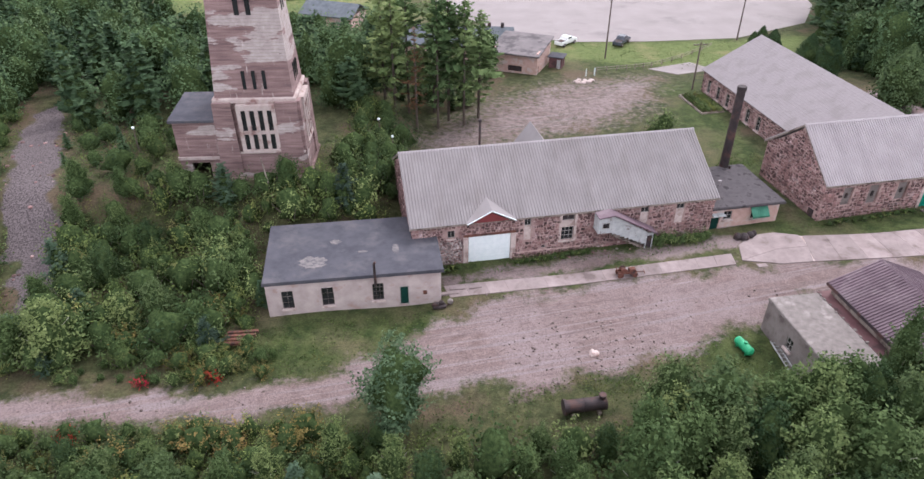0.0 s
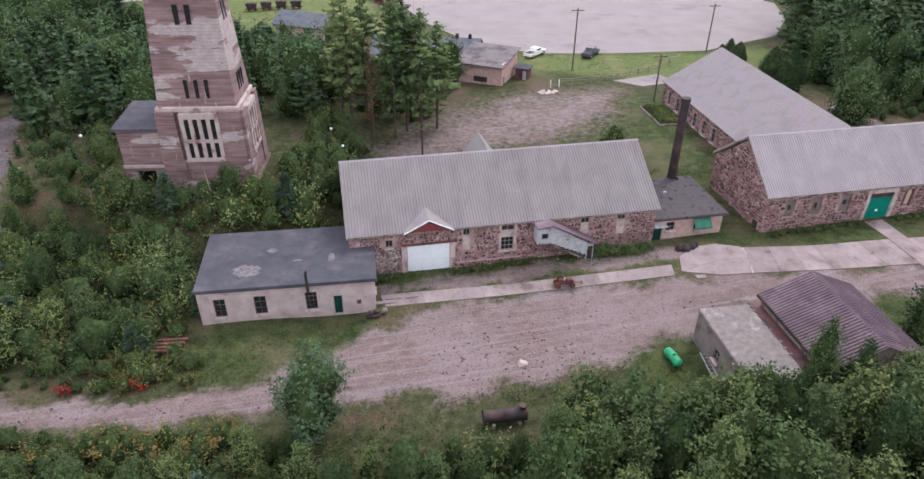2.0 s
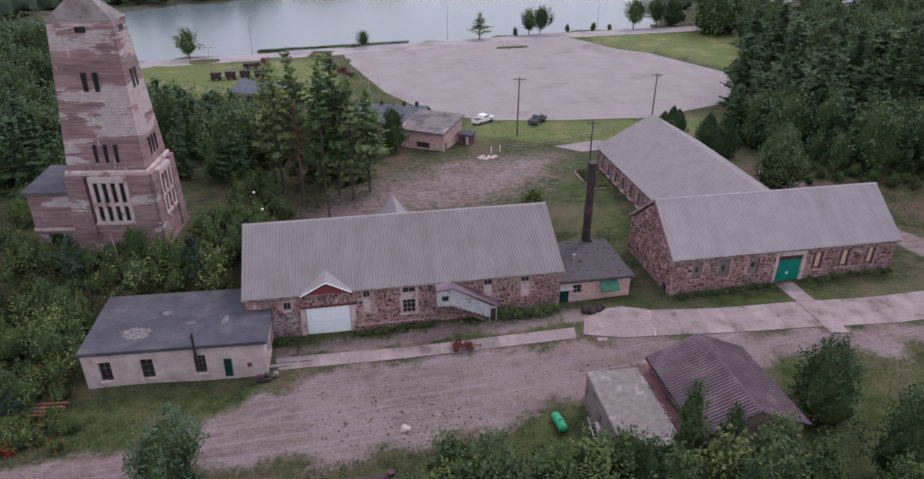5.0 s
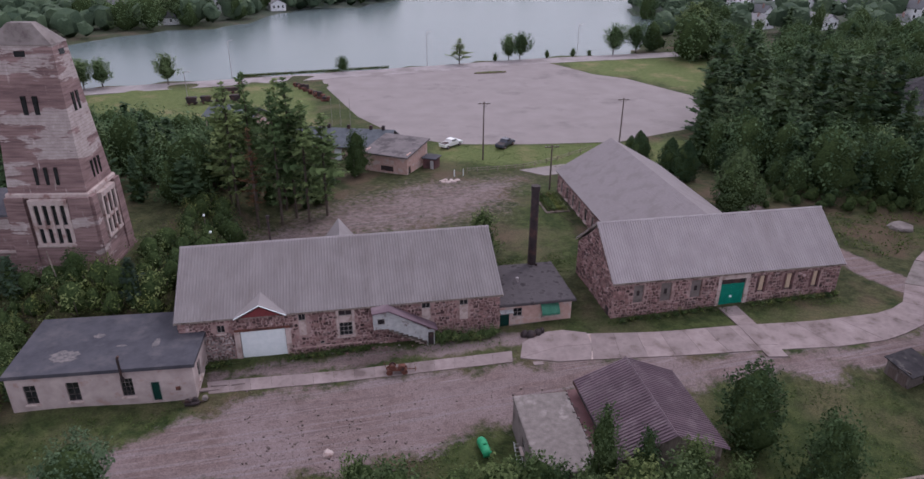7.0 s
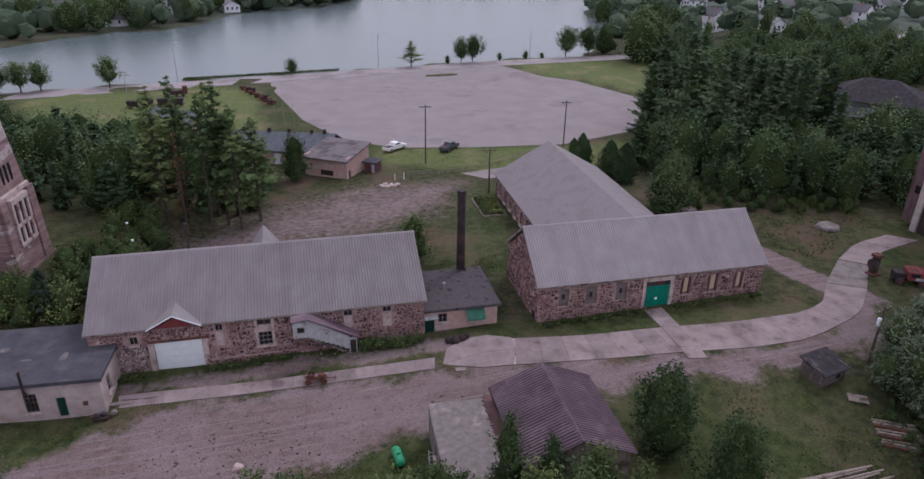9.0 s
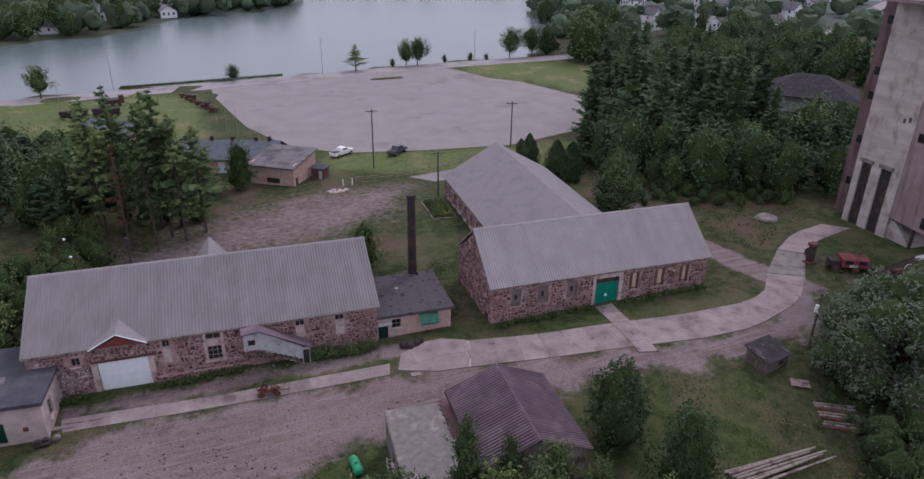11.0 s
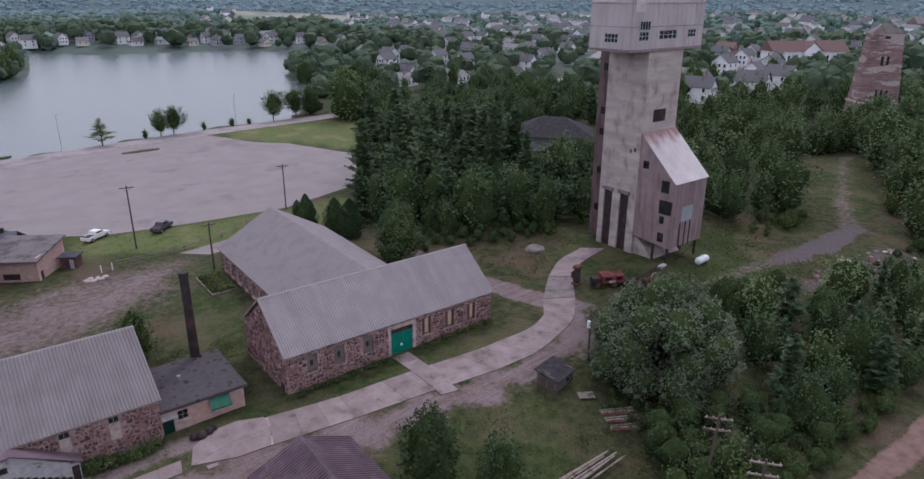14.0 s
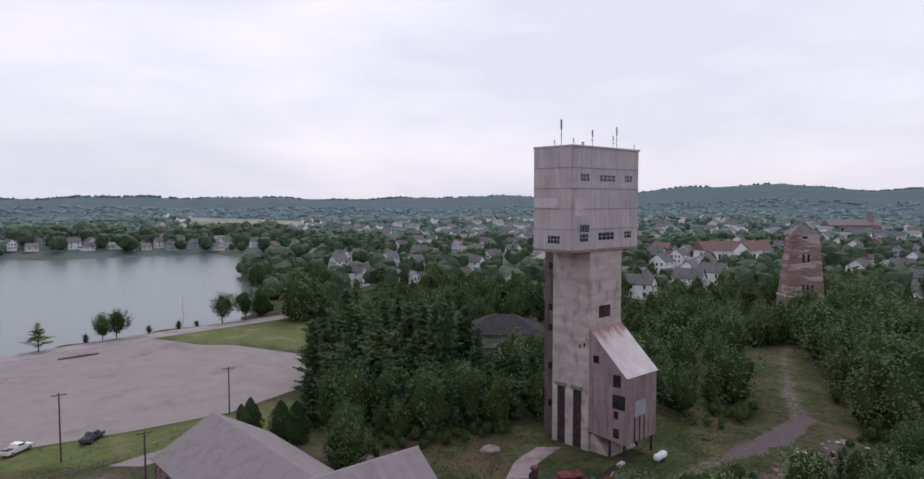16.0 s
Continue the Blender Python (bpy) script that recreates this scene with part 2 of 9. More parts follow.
M["needle"] = foliage("needles", (0.0331, 0.0635, 0.0331), (0.138, 0.2001, 0.0994), through_light=0.22)
M["needle_green"] = foliage("pine_needles", (0.065, 0.112, 0.042), (0.275, 0.345, 0.145), through_light=0.3)
M["needle_blue"] = foliage("blue_needles", (0.028, 0.052, 0.032), (0.085, 0.13, 0.082), through_light=0.2)
M["dead"] = foliage("dead_needles", (0.09, 0.04, 0.025), (0.2, 0.1, 0.06), through_light=0.2)
M["cedar"] = foliage("cedar_scales", (0.026, 0.05, 0.022), (0.082, 0.128, 0.055), through_light=0.2)
# dark filler for crowns: the shade between leaves, put into a colour
M["leaf_shade"] = surface("shaded_twigs_and_leaves", (0.018, 0.032, 0.012), (0.062, 0.088, 0.034), 3.5, bump=1.0, bump_scale=5, rough=0.95, spec=0.02)
M["maroon"] = surface("dark_maroon_sheet", (0.1, 0.045, 0.05), (0.15, 0.075, 0.078), 0.9, stain=(0.07, 0.04, 0.042), stain_scale=0.8, rough=0.7)
M["old_boards"] = surface("grey_old_boards", (0.1, 0.082, 0.078), (0.18, 0.152, 0.145), 2.0, stretch=(4, 4, 0.5), stain=(0.06, 0.045, 0.042), stain_scale=0.9, bump=0.4)
M["black_felt"] = surface("black_roofing_felt", (0.03, 0.028, 0.032), (0.06, 0.055, 0.06), 1.2, stain=(0.1, 0.09, 0.09), stain_scale=1.0, stain_cut=(0.58, 0.7), rough=0.95, spec=0.1)
M["leaf_wood"] = foliage("wood_leaves", (0.0344, 0.0661, 0.0278), (0.1917, 0.2645, 0.1256), through_light=0.3)
M["tin_old"] = surface("older_grey_roof_metal", (0.2109, 0.1876, 0.1935), (0.2473, 0.224, 0.2298), 0.5, stain=(0.1818, 0.1579, 0.1585), stain_scale=0.7, stain_cut=(0.5, 0.8), stain_stretch=(1, 0.2, 0.2), rough=0.62, vary=0.04, bump=0.08, bump_scale=3, spec=0.2)
M["annex_tar"] = surface("patched_black_felt", (0.062, 0.054, 0.06), (0.095, 0.084, 0.09), 0.9, stain=(0.034, 0.03, 0.033), stain_scale=0.9, stain_cut=(0.54, 0.64), rough=0.9, bump=0.3, bump_scale=8, spec=0.15)

# ---- builders ----
def mesh_object(name, verts, faces, material):
    me = bpy.data.meshes.new(name)
    me.from_pydata(verts, [], faces)
    me.materials.append(material)
    return new(name, me)


def under(ob, parent, label=""):
    ob.parent = parent
    if label:
        ob["label"] = label
    return ob


def part(name, bm, material, parent, label=""):
    """Links a bmesh as one mesh object under a thing or a part."""
    me = bpy.data.meshes.new(name)
    bmesh.ops.recalc_face_normals(bm, faces=bm.faces)
    bm.to_mesh(me)
    bm.free()
    me.materials.append(material)
    ob = new(name, me)
    if parent is not None:
        ob.parent = parent
    if label:
        ob["label"] = label
    return ob


def thing(name, m, label, category, group="", kind=""):
    return tagged(new_at(name, m), label, category, group, kind)


def new_at(name, m):
    ob = new(name)
    ob.empty_display_size = 0.3
    ob.matrix_world = m
    return ob


def box(bm, x0, x1, y0, y1, z0, z1, m=None):
    vs = [bm.verts.new(Vector(c) if m is None else m @ Vector(c)) for c in
          ((x0, y0, z0), (x1, y0, z0), (x1, y1, z0), (x0, y1, z0), (x0, y0, z1), (x1, y0, z1), (x1, y1, z1), (x0, y1, z1))]
    for f in ((3, 2, 1, 0), (4, 5, 6, 7), (0, 1, 5, 4), (1, 2, 6, 5), (2, 3, 7, 6), (3, 0, 4, 7)):
        bm.faces.new([vs[i] for i in f])
    return vs


def boxes(*rows):
    bm = bmesh.new()
    for r in rows:
        box(bm, *r)
    return bm


def soft_box(x0, x1, y0, y1, z0, z1, r=0.03, m=None):
    bm = bmesh.new()
    box(bm, x0, x1, y0, y1, z0, z1, m)
    bmesh.ops.bevel(bm, geom=bm.edges[:], offset=r, segments=1, affect="EDGES")
    return bm


def rod(bm, a, b, r0, r1=None, n=8, cap=True):
    """A tapered round bar from a to b."""
    a, b = Vector(a), Vector(b)
    r1 = r0 if r1 is None else r1
    q = (b - a).to_track_quat("Z", "Y").to_matrix()
    rings = []
    for c, r in ((a, r0), (b, r1)):
        rings.append([bm.verts.new(c + q @ Vector((r * math.cos(k * math.tau / n), r * math.sin(k * math.tau / n), 0))) for k in range(n)])
    for k in range(n):
        bm.faces.new((rings[0][k], rings[0][(k + 1) % n], rings[1][(k + 1) % n], rings[1][k]))
    if cap:
        bm.faces.new(rings[0][::-1])
        bm.faces.new(rings[1])
    return bm


def rods(rows, n=8):
    bm = bmesh.new()
    for r in rows:
        rod(bm, *r, n=n)
    return bm


def lathe(bm, a, b, profile, n=14):
    """A turned body from a to b: (way along, radius) rows."""
    a, b = Vector(a), Vector(b)
    q = (b - a).to_track_quat("Z", "Y").to_matrix()
    rings = []
    for s, r in profile:
        c = a + (b - a) * s
        rings.append([bm.verts.new(c + q @ Vector((r * math.cos(k * math.tau / n), r * math.sin(k * math.tau / n), 0))) for k in range(n)])
    for p, o in zip(rings, rings[1:]):
        for k in range(n):
            bm.faces.new((p[k], p[(k + 1) % n], o[(k + 1) % n], o[k]))
    bm.faces.new(rings[0][::-1])
    bm.faces.new(rings[-1])
    return bm


def prism(points, y0, y1):
    """An outline in x and z, drawn out from y0 to y1."""
    bm = bmesh.new()
    a = [bm.verts.new((x, y0, z)) for x, z in points]
    b = [bm.verts.new((x, y1, z)) for x, z in points]
    n = len(points)
    bm.faces.new(a)
    bm.faces.new(b[::-1])
    for k in range(n):
        bm.faces.new((a[k], b[k], b[(k + 1) % n], a[(k + 1) % n]))
    return bm


def pierced(x0, x1, z0, z1, y0, y1, holes, m=None):
    """A wall from x0 to x1 and z0 to z1, y0 (outer) to y1 thick, with rectangular openings (x0, x1, z0, z1) through it."""
    xs = sorted({x0, x1, *[v for h in holes for v in h[:2] if x0 < v < x1]})
    zs = sorted({z0, z1, *[v for h in holes for v in h[2:] if z0 < v < z1]})
    bm = bmesh.new()
    cache = {}

    def vert(i, k, y):
        key = (i, k, y)
        if key not in cache:
            c = Vector((xs[i], y, zs[k]))
            cache[key] = bm.verts.new(c if m is None else m @ c)
        return cache[key]

    def solid(i, k):
        if not (0 <= i < len(xs) - 1 and 0 <= k < len(zs) - 1):
            return False
        cx, cz = (xs[i] + xs[i + 1]) / 2, (zs[k] + zs[k + 1]) / 2
        return not any(h[0] < cx < h[1] and h[2] < cz < h[3] for h in holes)

    for i in range(len(xs) - 1):
        for k in range(len(zs) - 1):
            if not solid(i, k):
                continue
            bm.faces.new((vert(i, k, y0), vert(i + 1, k, y0), vert(i + 1, k + 1, y0), vert(i, k + 1, y0)))
            bm.faces.new((vert(i, k, y1), vert(i, k + 1, y1), vert(i + 1, k + 1, y1), vert(i + 1, k, y1)))
            if not solid(i - 1, k):
                bm.faces.new((vert(i, k, y0), vert(i, k + 1, y0), vert(i, k + 1, y1), vert(i, k, y1)))
            if not solid(i + 1, k):
                bm.faces.new((vert(i + 1, k, y0), vert(i + 1, k, y1), vert(i + 1, k + 1, y1), vert(i + 1, k + 1, y0)))
            if not solid(i, k - 1):
                bm.faces.new((vert(i, k, y0), vert(i, k, y1), vert(i + 1, k, y1), vert(i + 1, k, y0)))
            if not solid(i, k + 1):
                bm.faces.new((vert(i, k + 1, y0), vert(i + 1, k + 1, y0), vert(i + 1, k + 1, y1), vert(i, k + 1, y1)))
    return bm


def window(parent, x0, x1, z0, z1, y, bars=(2, 2), frame_mat="frame_white", sill=True, m=None, glass="glass", t=0.06):
    """A window in an opening: frame with bars, pane, sill. y: the plane of the pane; outwards is -y."""
    w = m or Matrix.Identity(4)
    bm = bmesh.new()
    for r in ((x0, x1, z0, z0 + t), (x0, x1, z1 - t, z1), (x0, x0 + t, z0 + t, z1 - t), (x1 - t, x1, z0 + t, z1 - t)):
        box(bm, r[0], r[1], y - 0.05, y + 0.05, r[2], r[3], w)
    for k in range(1, bars[0]):
        c = x0 + (x1 - x0) * k / bars[0]
        box(bm, c - t / 3, c + t / 3, y - 0.035, y + 0.035, z0 + t, z1 - t, w)
    for k in range(1, bars[1]):
        c = z0 + (z1 - z0) * k / bars[1]
        box(bm, x0 + t, x1 - t, y - 0.033, y + 0.033, c - t / 3, c + t / 3, w)
    fr = part("window_frame", bm, M[frame_mat], parent)
    bm = bmesh.new()
    box(bm, x0 + t, x1 - t, y - 0.008, y + 0.008, z0 + t, z1 - t, w)
    part("pane", bm, M[glass], fr, "dark window glass")
    if sill:
        bm = bmesh.new()
        box(bm, x0 - 0.12, x1 + 0.12, y - 0.36, y - 0.06, z0 - 0.16, z0 - 0.01, w)
        part("window_sill", bm, M["trim_stone"], parent, "pale stone sill")
    return fr


def stones(x0, x1, z0, z1, holes, rng, top=None, course=(0.24, 0.42), width=(0.22, 0.62), proud=0.07):
    """Rubble: (centre x, centre z, outline, depth) of stones in rough courses, clear of the openings and under the line top(x)."""
    out = []
    z = z0
    while z < z1 - 0.12:
        h = min(rng.uniform(*course), z1 - z)
        x = x0 + rng.uniform(-0.3, 0)
        while x < x1 - 0.1:
            w = rng.uniform(*width)
            a, b = max(x, x0), min(x + w, x1)
            x += w
            if b - a < 0.16:
                continue
            cx, cz = (a + b) / 2 + rng.uniform(-0.03, 0.03), z + h / 2 + rng.uniform(-0.1, 0.1)
            if any(h0[0] - 0.02 < b and a < h0[1] + 0.02 and h0[2] - 0.02 < z + h and z < h0[3] + 0.02 for h0 in holes):
                continue
            if top and z + h > top(cx) - 0.1:
                continue
            hw, hh = (b - a) / 2 - rng.uniform(0.0, 0.06), h / 2 - rng.uniform(-0.02, 0.06)
            c = rng.uniform(0.15, 0.42)
            ring = []
            for sx, sz in ((-1, -1), (1, -1), (1, 1), (-1, 1)):
                for k in ((1, 1 - c), (1 - c, 1)):
                    px, pz = (k if (sx * sz > 0) else k[::-1])
                    ring.append((sx * hw * px * rng.uniform(0.72, 1.1), sz * hh * pz * rng.uniform(0.72, 1.1)))
            ring.sort(key=lambda p: math.atan2(p[1], p[0]))
            out.append((cx, cz, ring, proud * rng.uniform(0.5, 1.3)))
        z += h
    return out


def stone_mesh(rows, y):
    """Stones of an outer face in the plane y, joined."""
    verts, faces = [], []
    for cx, cz, ring, d in rows:
        n, o = len(ring), len(verts)
        verts += [(cx + p[0], y + 0.02, cz + p[1]) for p in ring]
        verts += [(cx + 0.82 * p[0], y - d, cz + 0.82 * p[1]) for p in ring]
        faces += [(o + k, o + (k + 1) % n, o + n + (k + 1) % n, o + n + k) for k in range(n)]
        faces.append(tuple(o + n + k for k in range(n)))
    return verts, faces


def rubble(parent, rows, y, m=None, label="dark red-brown fieldstones in pale mortar"):
    v, f = stone_mesh(rows, y)
    ob = mesh_object("stonework", v, f, M["stone"])
    ob["kind"] = "stuff"
    under(ob, parent, label)
    if m is not None:
        ob.matrix_local = m
    return ob


def ribbed_panel(w, length, rib=0.3, h=0.05, tooth=0.075):
    """One roof sheet in its own plane: x across, y up the slope, ribs along y."""
    prof = []
    n = max(1, round(w / rib))
    for k in range(n):
        c = w * (k + 0.5) / n
        prof += [(c - tooth, 0), (c - tooth * 0.45, h), (c + tooth * 0.45, h), (c + tooth, 0)]
    prof = [(0, 0)] + prof + [(w, 0)]
    bm = bmesh.new()
    rows = []
    for y in (0, length):
        rows.append([bm.verts.new((x, y, z)) for x, z in prof])
        rows.append([bm.verts.new((x, y, z - 0.03)) for x, z in prof])
    k = len(prof)
    for i in range(k - 1):
        bm.faces.new((rows[0][i], rows[0][i + 1], rows[2][i + 1], rows[2][i]))
        bm.faces.new((rows[1][i + 1], rows[1][i], rows[3][i], rows[3][i + 1]))
        bm.faces.new((rows[1][i], rows[1][i + 1], rows[0][i + 1], rows[0][i]))
        bm.faces.new((rows[2][i], rows[2][i + 1], rows[3][i + 1], rows[3][i]))
    for i in (0, k - 1):
        bm.faces.new((rows[0][i], rows[1][i], rows[3][i], rows[2][i]))
    return bm


def roof_slope(parent, x0, x1, y_eave, z_eave, y_ridge, z_ridge, mat, pieces, rib=0.3, m=None, h=0.1):
    """One slope of a gable roof along x, in sheets that share one mesh."""
    run, rise = abs(y_ridge - y_eave), z_ridge - z_eave
    length = math.hypot(run, rise)
    slope = math.atan2(rise, run)
    w = (x1 - x0) / pieces
    first = part("roof_panel", ribbed_panel(w, length, rib, h), M[mat], parent)
    back = y_ridge < y_eave
    for k in range(pieces):
        ob = first if k == 0 else new("roof_panel", first.data)
        ob.parent = parent
        if back:
            ml = Matrix.Translation((x0 + w * (k + 1), y_eave, z_eave)) @ Matrix.Rotation(math.pi, 4, "Z") @ Matrix.Rotation(slope, 4, "X")
        else:
            ml = Matrix.Translation((x0 + w * k, y_eave, z_eave)) @ Matrix.Rotation(slope, 4, "X")
        ml = ml @ Matrix.Translation((0, 0, random.uniform(0, 0.006)))
        ob.matrix_local = ml if m is None else m @ ml
    return first

# ---- ground, roads, water ----
def sm(a, b, x):
    k = np.clip((np.asarray(x, float) - a) / (b - a), 0, 1)
    return k * k * (3 - 2 * k)


def inside(poly, x, y):
    """Whether points lie in a polygon."""
    x, y = np.asarray(x, float), np.asarray(y, float)
    r = np.zeros(x.shape, bool)
    for (ax, ay), (bx, by) in zip(poly, poly[1:] + poly[:1]):
        cut = ((ay > y) != (by > y)) & (x < (bx - ax) * (y - ay) / (by - ay + 1e-9) + ax)
        r ^= cut
    return r


def to_line(line, x, y):
    """Distance to a line of (x, y, half-width), less the half-width."""
    x, y = np.asarray(x, float), np.asarray(y, float)
    best = np.full(x.shape, 1e9)
    for (ax, ay, aw), (bx, by, bw) in zip(line, line[1:]):
        dx, dy = bx - ax, by - ay
        k = np.clip(((x - ax) * dx + (y - ay) * dy) / (dx * dx + dy * dy), 0, 1)
        best = np.minimum(best, np.hypot(x - ax - k * dx, y - ay - k * dy) - (aw + k * (bw - aw)))
    return best


def to_edge(poly, x, y):
    d = to_line([(*p, 0) for p in poly + poly[:1]], x, y)
    return np.where(inside(poly, x, y), -d, d)


LAKE = [(-330, 120), (-200, 150), (-82, 189), (-66, 197), (-5, 219.5), (48, 244), (82, 252), (100, 290), (106, 311), (122, 352), (109, 366), (113, 408),
        (150, 470), (182, 525), (103, 581), (0, 600), (-30, 606), (-20, 500), (-16, 434), (-30, 395), (-74, 362), (-77, 312), (-112, 286), (-126, 259), (-220, 236), (-330, 230)]
YARD = [(-120, 39.2, 1.4), (-38, 38.6, 1.3), (-21, 39.3, 1.1), (-11, 41.3, 1.4), (-3, 45, 3.4), (5, 47.6, 5.9), (15, 50.2, 6.0), (25, 53.4, 4.4), (36, 56.7, 2.6), (50, 57.6, 2.0), (62, 58.6, 1.8), (72, 60.6, 1.8), (78, 64.5, 2.0), (81, 70, 1.6)]
BACKYARD = [(-2, 88, 9), (9, 97, 13), (21, 105, 14), (30, 113, 8), (36, 119, 3)]
TRACK = [(80.5, 71, 2.0), (76, 77, 2.1), (70, 90, 2.0), (66.5, 104, 1.8)]
TRAIL = [(88, 66, 0.6), (102, 68.3, 0.8), (119, 70, 2.0), (132, 71.2, 3.0), (145, 74.5, 2.6), (156, 85, 1.9), (170, 95.8, 1.7), (188, 108, 1.6)]
RUBBLE = [(115, 62, 2.0), (122, 61, 3.6), (134, 61.5, 4.5), (142, 64, 3.0)]
FOREST_ROAD = [(60, 24, 1.5), (90, 31.3, 1.5), (107, 34.6, 1.5), (150, 46, 1.5), (260, 80, 1.5)]
HALL_FOOT = [(-1, 56.4, 0.9), (6, 57.6, 1.5), (20, 60.6, 1.3), (30, 62.6, 1.3)]
RAILBED = [(-57, 88, 2.4), (-51, 72, 2.8), (-44.5, 58, 2.8), (-42, 50, 1.2)]


def height(x, y):
    """The lie of the land."""
    x, y = np.asarray(x, float), np.asarray(y, float)
    z = 0.1 + 0.8 * sm(48, 62, y) + np.clip((x - 10) / 45 * 1.24, 0, 1.7) * sm(40, 70, y) * (1 - sm(105, 128, y)) - 0.9 * sm(100, 130, y)
    z = z + 4.3 * sm(-4, -16, x) * sm(59, 68, y) * (1 - sm(95, 130, y))
    rough = np.sin(0.31 * x + 0.5 * np.sin(0.23 * y)) * np.sin(0.27 * y + 0.4 * np.sin(0.19 * x))
    z = z + 0.18 * rough * sm(0, 6, to_line(YARD, x, y)) * (1 - sm(60, 70, y) * (1 - sm(-14, -18, x)))
    r = np.hypot(x - 29, y)
    a = np.degrees(np.arctan2(x - 29, y))
    far = sm(420, 900, r)
    roll = 6 * np.sin(a * 0.13 + 1) + 5 * np.sin(a * 0.31 + r * 0.004) + 4 * np.sin(r * 0.011 + a * 0.05)
    hills = 42 + 4 * np.sin(a * 0.55) + 2.5 * np.sin(a * 1.3 + 0.7) + 58 * np.exp(-((a - 55.1) / 4.6) ** 2) + 34 * np.exp(-((a - 47.5) / 4) ** 2) + 40 * np.exp(-((a - 65.5) / 4.5) ** 2) + 18 * np.exp(-((a - 33) / 3) ** 2)
    z = z + far * (5 + 0.5 * roll) + sm(1500, 3000, r) * hills + 3 * sm(120, 200, x) * sm(60, 100, y) * (1 - far)
    d = to_edge(LAKE, x, y)
    return np.where(d < 0, -0.2 - np.clip(-d, 0, 6) * 0.5, z * sm(0, 5, d) - 0.2 * (1 - sm(0, 5, d)))


def at(x, y):
    return float(height(x, y))


def steps(lo, hi, fine, out_lo, out_hi, grow=1.16):
    v = list(np.arange(lo, hi + 0.01, fine))
    s = fine
    while v[-1] < out_hi:
        s *= grow
        v.append(v[-1] + s)
    s = fine
    while v[0] > out_lo:
        s *= grow
        v.insert(0, v[0] - s)
    return np.array(v)


gx, gy = steps(-62, 128, 0.8, -4300, 4300, 1.07), steps(20, 128, 0.8, -4300, 4300, 1.1)
XX, YY = np.meshgrid(gx, gy)
ZZ = height(XX, YY)
nx, ny = len(gx), len(gy)
idx = np.arange(nx * ny).reshape(ny, nx)
quads = np.stack([idx[:-1, :-1], idx[:-1, 1:], idx[1:, 1:], idx[1:, :-1]], -1).reshape(-1, 4)


def quick_mesh(name, co, quads):
    """A mesh of quads from arrays."""
    me = bpy.data.meshes.new(name)
    me.vertices.add(len(co))
    me.vertices.foreach_set("co", np.asarray(co, np.float32).ravel())
    me.loops.add(len(quads) * 4)
    me.loops.foreach_set("vertex_index", np.asarray(quads, np.int32).ravel())
    me.polygons.add(len(quads))
    me.polygons.foreach_set("loop_start", np.arange(0, len(quads) * 4, 4, dtype=np.int32))
    me.polygons.foreach_set("loop_total", np.full(len(quads), 4, np.int32))
    me.polygons.foreach_set("use_smooth", np.ones(len(quads), bool))
    me.update(calc_edges=True)
    return me


me = quick_mesh("ground", np.stack([XX, YY, ZZ], -1).reshape(-1, 3), quads)
fx, fy = XX.ravel(), YY.ravel()
wob = 0.5 * np.sin(fx * 0.8 + np.sin(fy)) + 0.4 * np.sin(fy * 0.9 + 2 * np.sin(0.6 * fx))
dirt = np.maximum.reduce([1.05 * (1 - sm(-0.9, 0.9, to_line(YARD[:4], fx, fy) + 0.35 * wob)), 1.45 * (1 - sm(-4.4, 2.8, to_line(YARD, fx, fy) + 1.3 * wob)), 0.68 * (1 - sm(-12, 5, to_line(BACKYARD, fx, fy) + wob)), 1.5 - 1.5 * sm(-1, 0.8, to_line(TRACK, fx, fy) + 0.4 * wob), 0.8 * (1 - sm(-1.2, 0.9, to_line(HALL_FOOT, fx, fy) + 0.6 * wob)), 0.52 * (1 - sm(-1.4, 1.2, to_line(TRAIL, fx, fy) + 0.7 * wob)), 0.4 * (1 - sm(-2, 1.5, to_line(RUBBLE, fx, fy) + wob))])
gravel = np.maximum(1 - sm(-2, 1.5, to_line(RAILBED, fx, fy) + wob), np.maximum.reduce([0.9 * (1 - sm(-2, 1, to_line(TRAIL[2:5], fx, fy) + wob)), 0.5 * (1 - sm(-2, 1.5, to_line(RUBBLE, fx, fy) + wob))]))
LAWNS = [[(38, 50), (48, 55.5), (66, 56.5), (66, 50), (62, 40), (46, 38)], [(30, 66), (84, 70), (84, 60), (30, 60)], [(31, 76), (40, 80), (40, 112), (33, 112)],
         [(15, 121), (56, 121), (56, 141), (8, 141)], [(44, 246), (96, 256), (120, 240), (92, 170), (60, 200)], [(-60, 135), (8, 140), (-17, 198), (-80, 186)], [(88, 66), (118, 66), (125, 80), (110, 96), (88, 90)],
         [(-2, 53), (36, 62), (28, 65), (-2, 60)], [(-24, 43), (-6, 44), (0, 52), (-18, 51)], [(20, 38), (31, 40), (31, 50), (22, 48)], [(150, 78), (165, 80), (185, 105), (160, 105)]]
FIELD = [(150, 860), (290, 800), (420, 1280), (240, 1400)]
lawn = 1 - sm(-20, 60, to_edge(FIELD, fx, fy))
for poly in LAWNS:
    lawn = np.maximum(lawn, 1 - sm(-1.5, 2.0, to_edge(poly, fx, fy) + wob))
mown = np.zeros(fx.shape)
